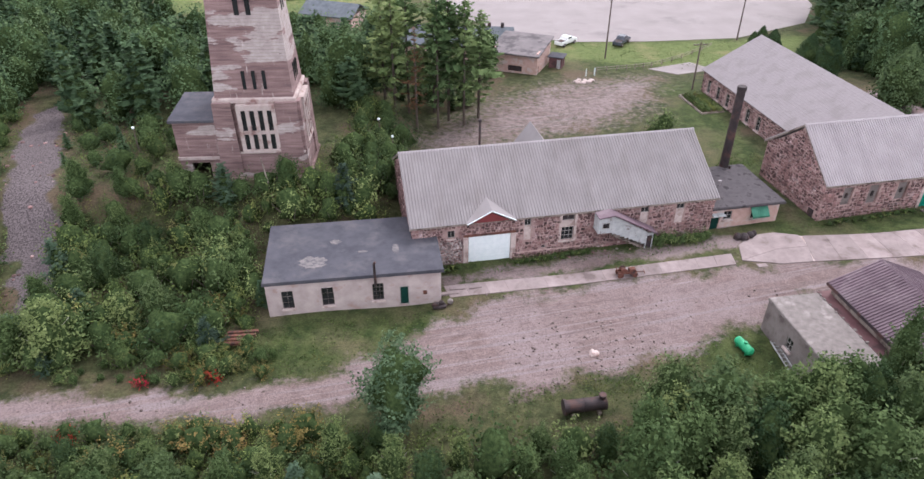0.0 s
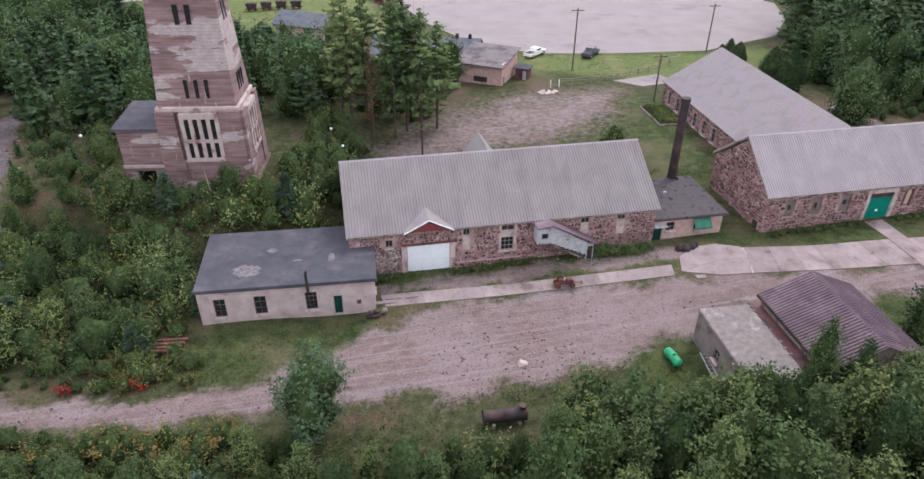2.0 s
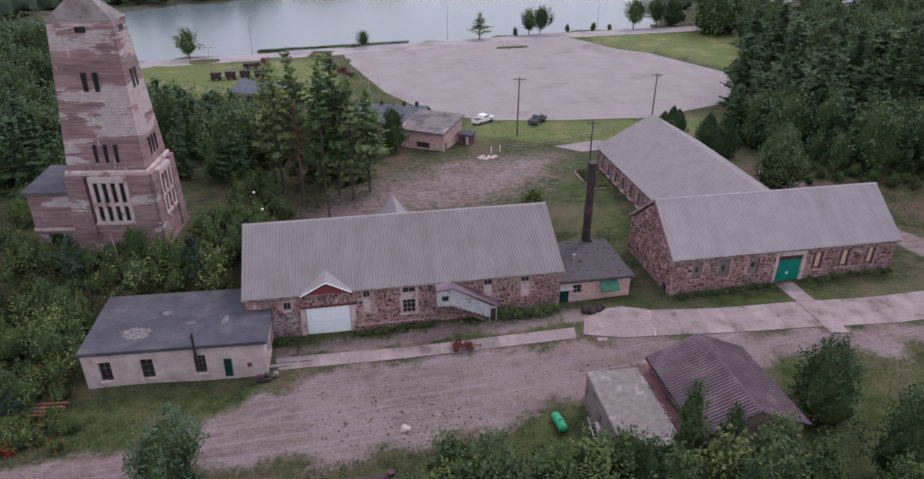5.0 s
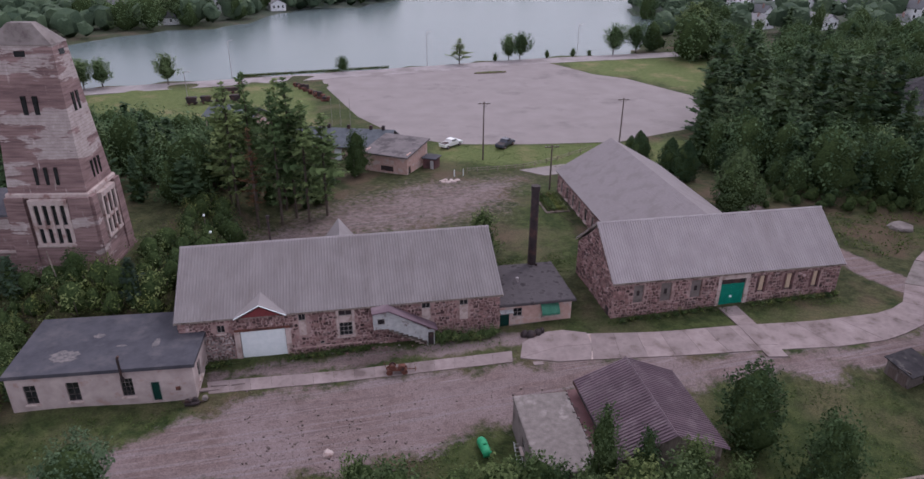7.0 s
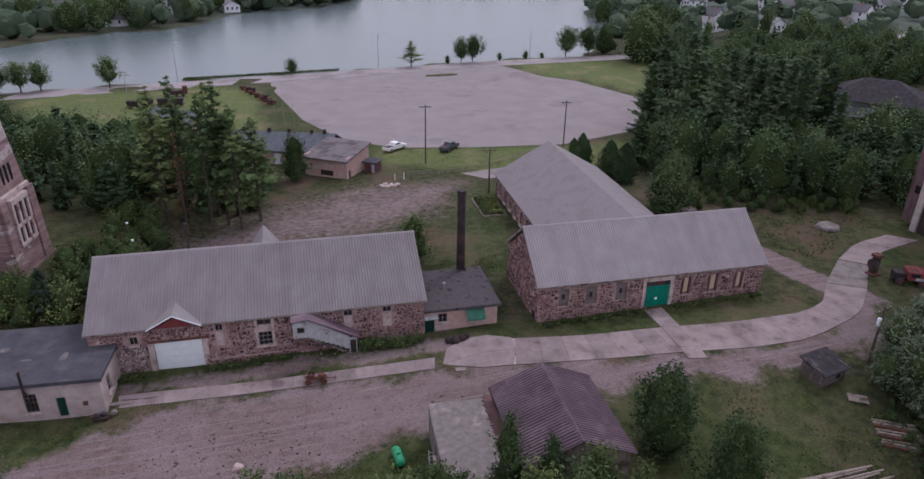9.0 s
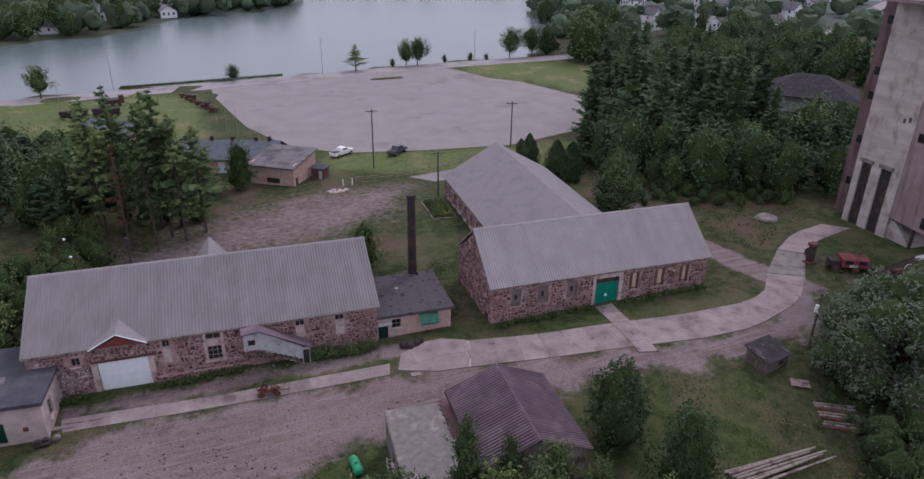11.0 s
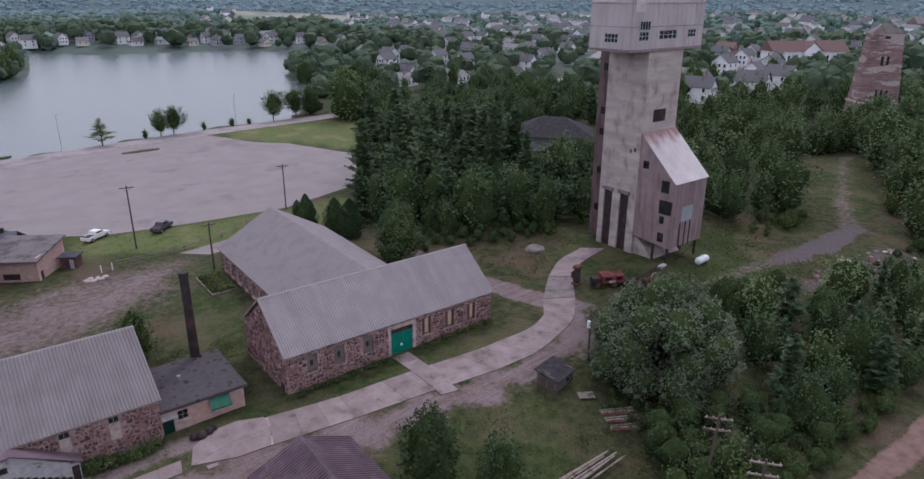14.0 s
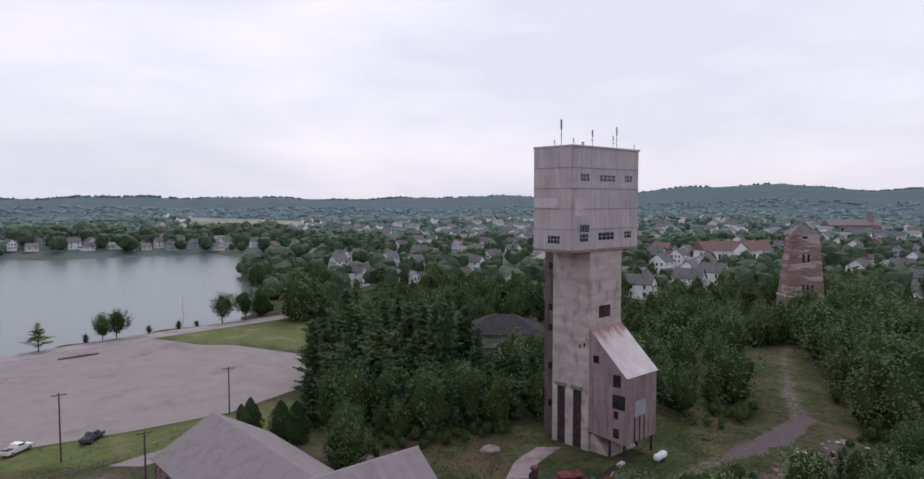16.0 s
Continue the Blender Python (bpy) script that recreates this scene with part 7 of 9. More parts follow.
# foreground belt of scrub and trees
grow([(-38, 30.5), (-6, 31), (-6, 36.4), (-30, 36.4), (-38, 36)], 1.4, 84, 1, ["bush", "shrub", "bush", "light_bush", "shrub", "dry_bush"], (1.2, 2.6), "foreground thicket")
grow([(-38, 28.5), (2, 28.5), (2, 33.5), (-38, 33.5)], 2.6, 24, 2, ["light", "leaf", "blue_spruce", "light"], (3.2, 5.2), "foreground thicket")
grow([(13, 26.5), (48, 26.5), (50, 35), (42, 37.5), (30, 37), (13, 35)], 2.7, 62, 3, ["leaf", "light", "light", "light", "poplar"], (6.0, 9.0), "foreground belt of trees")
grow([(2, 28.5), (13, 28.5), (13, 35), (2, 34.5)], 2.3, 17, 34, ["light", "leaf", "light_bush"], (3.2, 4.8), "foreground belt of trees")
grow([(20, 33), (32, 36), (31, 40), (24, 38.5)], 2.0, 10, 4, ["light", "bush"], (2.5, 4.5), "foreground belt of trees")
# scrub slope by the obelisk
grow([(-50, 43), (-41, 42.5), (-24, 46), (-19, 52), (-22, 62), (-8, 65), (-12, 68), (-36, 68), (-42, 60), (-50, 60)], 1.9, 125, 5, ["shrub", "bush", "light_bush", "light_bush", "shrub"], (1.2, 4.2), "scrub on the slope")
grow([(-62, 44), (-38, 46), (-22, 50), (-23, 64), (-8, 66), (-30, 68), (-62, 68)], 4.0, 36, 6, ["light", "leaf", "blue_spruce", "light"], (3.2, 5.6), "saplings on the slope")
grow([(-25, 41.4), (-17, 43), (-16, 46.5), (-25, 44)], 1.1, 16, 7, ["shrub", "dry_bush", "light_bush"], (1.0, 2.1), "bushes by the bend")
grow([(-35, 42), (-26, 41.6), (-26, 43), (-35, 43.2)], 1.1, 9, 8, ["bush", "light_bush"], (0.8, 1.4), "bushes by the bend")
grow([(-31, 43), (-18.5, 44.5), (-19, 50), (-24, 52), (-33, 50)], 1.5, 26, 61, ["shrub", "light_bush", "dry_bush", "bush"], (1.0, 2.4), "bushes by the bend")
plant("red_bush", -27.2, 41.8, 0.9)
plant("red_bush", -30.5, 35.4, 1.0)
plant("red_bush", -21.2, 42.6, 1.0)
grow([(-15, 66), (-7, 72), (-8, 88), (-13, 93), (-14, 84)], 1.9, 42, 9, ["bush", "shrub", "light_bush", "bush"], (1.8, 4.0), "thicket behind the hall")
# pines between obelisk and lodge
for x, y, h in ((-11.2, 95.0, 18), (2.6, 97.5, 16.5), (-9.6, 93.2, 20), (-7.9, 96.8, 21.5), (-3.4, 93.6, 20.5), (-1.9, 96.4, 22), (0.4, 94.8, 19), (-4.2, 99.5, 21)):
    plant("pine", x, y, h, rng.uniform(3.1, 3.8), "pine clump")
plant("dead_pine", -6.4, 91.6, 15.5, 2.6)
grow([(67, 123), (76, 119), (96, 118), (112, 122), (113, 168), (100, 172), (84, 162), (75, 144)], 5.8, 36, 14, ["far_pine"], (9.5, 22.5), "pine grove")
grow([(70, 123), (80, 122), (96, 121), (114, 124), (116, 160), (100, 168), (86, 158), (78, 142)], 4.8, 30, 44, ["far_leaf", "far_light"], (6, 12.5), "leafy trees in the grove")
grow([(66, 122), (76, 116), (98, 114), (124, 120), (126, 128), (96, 120), (76, 126)], 3.4, 22, 41, ["far_leaf", "far_pine", "far_leaf"], (4.5, 9), "leafy fringe of the grove")
grow([(88, 38), (110, 40), (128, 47), (126, 58), (98, 56), (90, 46)], 3.6, 34, 20, ["far_leaf", "wood_pine", "far_leaf", "far_light"], (5, 8.5), "wood below the trail")
grow([(68, 36), (78, 37), (90, 40), (88, 44), (72, 45)], 2.0, 34, 22, ["bush", "leaf", "bush"], (2.0, 4.2), "bushes by the power line")
grow_mass("mixed_wood", [
    ([(-62, 84), (-36, 84), (-34, 92), (-14, 90), (-12, 100), (-14, 122), (-40, 134), (-92, 138), (-84, 112)], 3.1, 150, 10, ["far_leaf", "wood_pine", "far_leaf", "spruce", "far_light", "wood_pine"], (5, 10.5)),
    ([(-16, 98), (2, 101), (0, 122), (-14, 124)], 2.3, 44, 12, ["spruce", "far_light", "light_bush", "far_light"], (2.6, 5.5)),
    ([(-110, 150), (-96, 138), (-60, 138), (-60, 146), (-110, 178)], 3.6, 40, 13, ["far_leaf", "wood_pine"], (7, 12)),
    ([(-130, 175), (-100, 160), (-84, 172), (-92, 182), (-118, 196)], 3.8, 26, 71, ["far_leaf", "far_light"], (9, 14)),
    ([(-62, 62), (-36, 66), (-34, 84), (-62, 86)], 2.6, 46, 33, ["bush", "shrub", "spruce", "light_bush"], (1.2, 3.4))], "dark mixed wood and thicket behind the obelisk", "woods")
grow_mass("headframe_wood", [
    ([(70, 106), (100, 98), (128, 108), (130, 130), (100, 124), (70, 124)], 3.9, 56, 15, ["far_leaf", "wood_pine", "far_leaf", "wood_pine"], (4.5, 12)),
    ([(70, 98), (94, 96), (96, 104), (70, 108)], 2.2, 28, 16, ["bush", "shrub"], (1.2, 2.6)),
    ([(100, 172), (122, 166), (180, 190), (180, 250), (110, 235), (92, 190)], 5.4, 70, 17, ["far_leaf", "wood_pine", "far_light"], (8, 13))], "leafy wood between headframe and town", "woods")
grow_mass("trail_wood", [
    ([(116, 86), (123, 81), (132, 82), (142, 87), (152, 93.5), (168, 107), (205, 150), (190, 190), (122, 160), (120, 104)], 4.2, 84, 18, ["far_light", "far_light", "far_light", "far_leaf"], (5.5, 13)),
    ([(186, 112), (191, 105), (205, 112), (214, 126), (202, 136), (182, 121)], 3.6, 22, 54, ["far_leaf", "far_light"], (6, 11)),
    ([(125, 79.5), (138, 79), (143, 84), (149, 94), (140, 90), (130, 84)], 1.9, 24, 53, ["shrub", "light_bush", "bush", "shrub"], (1.0, 2.8)),
    ([(153, 71), (158, 76.5), (166, 84), (180, 95), (196, 106), (240, 150), (285, 150), (240, 100), (190, 70), (150, 60)], 4.4, 84, 19, ["far_light", "far_light", "far_leaf"], (8, 15)),
    ([(178, 121), (188, 114), (196, 112), (205, 104), (262, 132), (250, 176), (200, 165)], 4.8, 38, 51, ["far_light", "far_leaf"], (7, 14)),
    ([(144, 56), (156, 60), (160, 70), (146, 64)], 2.4, 12, 52, ["light", "bush"], (2.4, 4.6)),
    ([(126, 42), (150, 48), (152, 56), (122, 53)], 3.2, 28, 26, ["far_leaf", "far_leaf", "far_light"], (5, 8)),
    ([(97, 57), (110, 58), (110, 63), (100, 63.5)], 2.3, 16, 21, ["light", "light", "light_bush"], (3.0, 5.5)),
    ([(68, 30), (100, 37), (104, 39.5), (84, 38), (66, 34)], 2.0, 30, 23, ["bush", "shrub"], (1.2, 3.0)),
    ([(74, 44), (76, 56), (74, 56), (71, 47)], 1.6, 12, 24, ["bush", "shrub"], (1.0, 2.2)),
    ([(122, 61), (146, 64), (160, 72), (150, 66), (124, 58)], 2.2, 34, 25, ["shrub", "light_bush", "dry_bush"], (0.8, 2.2))], "light green woods and scrub along the trail", "woods")
grow_mass("shore_wood", [
    ([(-150, 290), (-112, 288), (-80, 314), (-78, 360), (-36, 398), (-20, 434), (-24, 470), (-60, 470), (-120, 400)], 7.0, 52, 81, ["far_leaf", "far_leaf", "far_light"], (9, 16)),
    ([(118, 190), (160, 190), (200, 235), (180, 300), (130, 300), (112, 262)], 8.0, 30, 82, ["far_leaf", "far_light", "wood_pine"], (8, 13)),
    ([(200, 190), (240, 178), (330, 215), (330, 270), (250, 262)], 10.0, 20, 83, ["far_leaf", "far_leaf", "far_light"], (7, 11)),
    ([(262, 130), (340, 140), (420, 190), (360, 225), (270, 165)], 10.0, 18, 84, ["far_leaf", "far_light"], (7, 11))], "rounded green trees on the lake's far bank and round the nearest houses", "woods")
for e in made_plants.values():
    for o in (*e.children, e):
        bpy.data.objects.remove(o)

# low growth: weeds, ferns, grass tufts as one mass
def undergrowth(name, polys, n, size, tall, mat, seed, label, near_walls=False):
    rs = np.random.default_rng(seed)
    cs = []
    for poly in polys:
        xs, ys = [q_[0] for q_ in poly], [q_[1] for q_ in poly]
        c = rs.uniform((min(xs), min(ys)), (max(xs), max(ys)), (n, 2))
        ok = inside(poly, c[:, 0], c[:, 1])
        for k in () if near_walls else KEEP_OFF:
            ok &= ~inside(k, c[:, 0], c[:, 1])
        for ln in (YARD, TRACK, TRAIL, FOREST_ROAD, RAILBED):
            ok &= to_line(ln, c[:, 0], c[:, 1]) > rs.uniform(-0.6, 1.5, n)
        patch = np.sin(c[:, 0] * 0.9 + 2 * np.sin(c[:, 1] * 0.5)) * np.sin(c[:, 1] * 0.8 + np.sin(c[:, 0] * 0.7))
        ok &= patch > rs.uniform(-0.9, 0.7, n)
        cs.append(c[ok])
    c = np.concatenate(cs)
    z = height(c[:, 0], c[:, 1])
    p3 = np.stack([c[:, 0], c[:, 1], z + rs.uniform(0.05, 1, len(c)) * tall], 1)
    nr = np.array([0, 0, 0.8]) + 0.7 * rs.normal(size=(len(c), 3))
    co, q = leaf_quads(p3, nr, np.full(len(c), size), rs, 0.5)
    me_ = quick_mesh(name, co, q)
    me_.materials.append(M[mat])
    return tagged(new(name, me_), label, "undergrowth", kind="stuff")


undergrowth("weeds", [[(-64, 42), (-22, 44), (-18, 51), (-22, 64), (-6, 64), (-6, 92), (-14, 92), (-14, 84), (-36, 84), (-64, 90)], [(-64, 24), (48, 24), (48, 37), (-64, 37)]], 46000, 0.27, 0.8, "leaf_scrub", 31, "tall weeds and ferns")
undergrowth("grass_tufts", [[(66, 96), (130, 96), (130, 62), (88, 62), (84, 76)], [(88, 36), (150, 52), (150, 64), (66, 50), (66, 36)], [(112, 60), (200, 100), (200, 160), (112, 100)]], 24000, 0.34, 0.6, "leaf_scrub", 32, "rough grass and weeds")

undergrowth("lawn_tufts", [[(4, 40), (26, 42), (26, 48), (4, 46)], [(-24, 42), (-8, 42), (4, 54), (-2, 54), (-18, 50)], [(-10, 36), (30, 37), (31, 50), (22, 48), (4, 42)], [(46, 38), (66, 42), (66, 56), (48, 55)], [(15, 121), (56, 121), (56, 141), (8, 141)]], 7000, 0.2, 0.16, "leaf_scrub", 35, "short tufts of grass on worn lawn")
undergrowth("wall_weeds", [[(-3, 56.2), (29, 61.6), (28, 64.4), (-4, 58.2)], [(38, 64.6), (68, 69), (69, 71.4), (40, 66.2)], [(29, 76), (41, 79), (40, 84), (28, 82)]], 6000, 0.2, 0.3, "leaf_scrub", 36, "weeds and dry grass along the stone walls", True)

# ---- the town and the distance ----
TOWN = [("white", (0.78, 0.79, 0.81), (0.12, 0.12, 0.13)), ("cream", (0.66, 0.62, 0.55), (0.16, 0.15, 0.155)), ("grey", (0.38, 0.4, 0.44), (0.1, 0.1, 0.12)), ("brick", (0.28, 0.18, 0.16), (0.16, 0.1, 0.095)), ("pale", (0.74, 0.75, 0.78), (0.22, 0.215, 0.225))]
for nm, a, b in TOWN:
    M["wall_" + nm] = plain("house_wall_" + nm, a, 0.8)
    M["roof_" + nm] = plain("house_roof_" + nm, b, 0.85)


def house(tone, w, d, h, roof, ell):
    """A small gabled house with windows, door, porch and chimney."""
    e = new("house")
    wm, rm_ = M["wall_" + tone], M["roof_" + tone]
    part("wall", boxes((-w / 2, w / 2, -d / 2, d / 2, -1.5, h)), wm, e)
    o = 0.45
    pts = [(-w / 2 - o, h - 0.25), (0, h + roof), (w / 2 + o, h - 0.25), (w / 2 + o, h - 0.45), (0, h + roof - 0.25), (-w / 2 - o, h - 0.45)]
    rf = part("roof", prism(pts, -d / 2 - o, d / 2 + o), rm_, e)
    part("chimney", boxes((w * 0.15, w * 0.15 + 0.7, d * 0.1, d * 0.1 + 0.7, h + roof * 0.3, h + roof + 0.8)), M["wall_brick"], rf)
    for y in (-d / 2 + 0.2, d / 2 - 0.4):
        part("gable_wall", prism([(-w / 2, h), (w / 2, h), (0, h + roof - 0.3)], y, y + 0.2), wm, e)
    for z in (0.9, 3.7) if h > 4.5 else (0.9,):
        for x in (-w * 0.3, 0.0, w * 0.3):
            for s in (-1, 1):
                part("window", boxes((x - 0.5, x + 0.5, s * (d / 2 + 0.03) - 0.03, s * (d / 2 + 0.03) + 0.03, z, z + 1.5)), M["glass"], e)
        for y in (-d * 0.25, d * 0.25):
            for s in (-1, 1):
                part("window", boxes((s * (w / 2 + 0.03) - 0.03, s * (w / 2 + 0.03) + 0.03, y - 0.5, y + 0.5, z, z + 1.5)), M["glass"], e)
    if ell:
        part("porch", boxes((-w * 0.4, w * 0.4, -d / 2 - 2.2, -d / 2 - 0.05, -1.0, 2.3)), wm, e)
        part("porch_roof", prism([(-w * 0.45, 2.3), (w * 0.45, 2.3), (w * 0.3, 3.1), (-w * 0.3, 3.1)], -d / 2 - 2.6, -d / 2 - 0.02), rm_, e)
    return e


house_rng = random.Random(5)
models = []
for k, (tone, w, d, h, rf, ell) in enumerate((("white", 8, 11, 5.8, 3.6, True), ("cream", 8, 10, 3.4, 2.8, False), ("grey", 9, 10, 5.6, 3.2, True), ("brick", 10, 12, 5.8, 3.4, False), ("pale", 9, 13, 3.4, 2.6, False), ("white", 7, 9, 3.2, 3.2, True), ("white", 9, 12, 6.2, 4.0, False))):
    words = {"white": "white clapboard house with dark grey gable roof", "cream": "cream bungalow with brown gable roof", "grey": "grey two-storey house with dark roof", "brick": "red brick house with reddish gable roof", "pale": "pale low house with a light gable roof"}
    models.append(tagged(house(tone, w, d, h, rf, ell), words[tone], "house", "town houses"))
HOUSE_SPOTS = []


def plain_house(tone, w, d, h, roof):
    """A distant house: walls, gables, roof and an annex."""
    e = new("house")
    part("wall", boxes((-w / 2, w / 2, -d / 2, d / 2, -1.5, h)), M["wall_" + tone], e)
    o = 0.45
    part("roof", prism([(-w / 2 - o, h - 0.25), (0, h + roof), (w / 2 + o, h - 0.25), (w / 2 + o, h - 0.45), (0, h + roof - 0.25), (-w / 2 - o, h - 0.45)], -d / 2 - o, d / 2 + o), M["roof_" + tone], e)
    part("gable_wall", prism([(-w / 2, h), (w / 2, h), (0, h + roof - 0.3)], -d / 2 + 0.05, d / 2 - 0.05), M["wall_" + tone], e)
    part("annex", boxes((w / 2, w / 2 + 3.4, -d * 0.3, d * 0.3, -1.5, 2.8)), M["wall_" + tone], e)
    return e


far_models = [tagged(plain_house(*row), label, "house", "houses beyond the town") for row, label in (
    (("white", 9, 13, 5.8, 3.4), "white distant house with a dark roof"), (("pale", 10, 16, 4.2, 3.0), "pale distant house with a grey roof"), (("white", 12, 20, 5.0, 3.0), "long white distant building with a dark roof"),
    (("grey", 10, 14, 5.6, 3.4), "grey distant house among trees"), (("cream", 9, 12, 4.6, 3.2), "cream distant house among trees"))]
pale_models = [models[k] for k in (0, 1, 2, 4, 5, 6)]


def settle(poly, gap, n, seed, size=1.0, choice=None):
    for x, y in scatter(poly, gap, n, seed, False):
        if all((x - a) ** 2 + (y - b) ** 2 > gap * gap for a, b in HOUSE_SPOTS):
            HOUSE_SPOTS.append((x, y))
            a = house_rng.choice((20, 110, 200, 290)) + house_rng.uniform(-8, 8)
            copy_thing(house_rng.choice(choice or models + models[:1] + models[4:]), Matrix.Translation((x, y, at(x, y) + 0.6)) @ Matrix.Rotation(radians(a), 4, "Z") @ Matrix.Diagonal((size, size, size, 1)))


settle([(-80, 622), (10, 616), (105, 598), (182, 552), (204, 566), (110, 635), (-80, 670)], 17, 24, 1, 0.85, pale_models)
settle([(-150, 300), (-82, 318), (-78, 366), (-40, 420), (-60, 460), (-160, 420)], 20, 9, 9, 0.85, pale_models)
settle([(135, 300), (200, 290), (330, 400), (420, 520), (300, 560), (200, 500), (150, 420)], 22, 36, 2, 0.9)
settle([(225, 205), (262, 190), (345, 260), (470, 300), (520, 400), (360, 330), (300, 285)], 20, 22, 3)
settle([(300, 130), (420, 150), (620, 260), (560, 330), (430, 230), (330, 180)], 21, 26, 4)
settle([(330, 480), (560, 420), (760, 560), (700, 800), (420, 760), (240, 660)], 26, 70, 5, 1.0, far_models)
settle([(260, 620), (520, 640), (900, 620), (1050, 820), (760, 1050), (380, 980)], 30, 90, 6, 1.0, far_models)
settle([(60, 720), (150, 700), (250, 640), (380, 720), (520, 980), (420, 1250), (180, 1300), (90, 900)], 34, 40, 7, 0.9, far_models)
settle([(-80, 640), (60, 640), (150, 610), (180, 640), (60, 700), (-80, 700)], 26, 14, 8, 0.9, far_models)
settle([(520, 300), (620, 260), (900, 420), (950, 640), (700, 520)], 30, 50, 10, 1.0, far_models)
for e in models + far_models:
    for o in (*e.children_recursive, e):
        bpy.data.objects.remove(o)

# long pale hall with a red roof
hallp = thing("town_hall", pose(396, 288, at(396, 288), 0, 0, -20), "long white town hall with red hip roof and gabled front", "building")
part("wall", boxes((-23, 23, -7, 7, -2, 8.5)), M["wall_white"], hallp)
part("roof", prism([(-8, 8.3), (8, 8.3), (0, 14)], -24, 24), M["roof_brick"], hallp).matrix_local = Matrix.Rotation(math.pi / 2, 4, "Z")
part("front_gable", prism([(-5, 0), (5, 0), (5, 9), (0, 13.5), (-5, 9)], -9.5, -6.9), M["wall_white"], hallp)
part("gable_roof", prism([(-5.6, 8.8), (0, 14), (5.6, 8.8), (5.6, 8.5), (0, 13.6), (-5.6, 8.5)], -10, 0), M["roof_brick"], hallp)
for x in list(range(-21, -5, 4)) + list(range(7, 22, 4)):
    part("window", boxes((x - 0.7, x + 0.7, -7.06, -7.0, 2, 6)), M["glass"], hallp)
for x in (-2.2, 2.2):
    part("window", boxes((x - 0.6, x + 0.6, -9.56, -9.5, 2, 5)), M["glass"], hallp)
# brick school with a small tower
school = thing("brick_school", pose(760, 425, at(760, 425), 0, 0, -30), "long red brick school with small bell tower", "building")
# brick and roof colours greyed to carry the haze of distance
M["school_brick"] = surface("hazed_school_brick", (0.22, 0.165, 0.165), (0.28, 0.215, 0.21), 0.5, bump=0.1)
M["school_roof"] = surface("grey_brown_school_roof", (0.17, 0.14, 0.145), (0.21, 0.175, 0.18), 0.5, bump=0.1)
part("wall", boxes((-26, 26, -9, 9, -3, 10)), M["school_brick"], school)
part("roof", prism([(-10, 9.8), (10, 9.8), (0, 16)], -27, 27), M["school_roof"], school).matrix_local = Matrix.Rotation(math.pi / 2, 4, "Z")
part("bell_tower", boxes((18, 23, -4, 1, 10, 21)), M["school_brick"], school)
for x in range(-23, 24, 5):
    part("window", boxes((x - 1, x + 1, -9.08, -9, 3, 7)), M["glass"], school)
# big-roofed park building in the grove
lodge2 = thing("park_pavilion", pose(141, 168, at(141, 168), 0, 0, -33), "low pavilion with a broad dark hip roof among pines", "building")
part("wall", boxes((-9, 9, -6, 6, -1, 4.2)), M["wall_grey"], lodge2)
bm = bmesh.new()
frustum(bm, -12, 12, -9, 9, 4.2, 8.6, 8.5)
part("roof", bm, M["black_felt"], lodge2)
# streets of the town
for k, line in enumerate(([(296, 232, 4), (345, 285, 4), (470, 412, 4), (560, 520, 4)], [(185, 248, 4), (232, 292, 4.5), (300, 366, 4.5), (400, 470, 4)], [(230, 250, 3.5), (420, 200, 3.5), (640, 160, 3.5)])):
    strip("road", line, 0, "street", "grey asphalt street through the town", "road", lift=0.12)

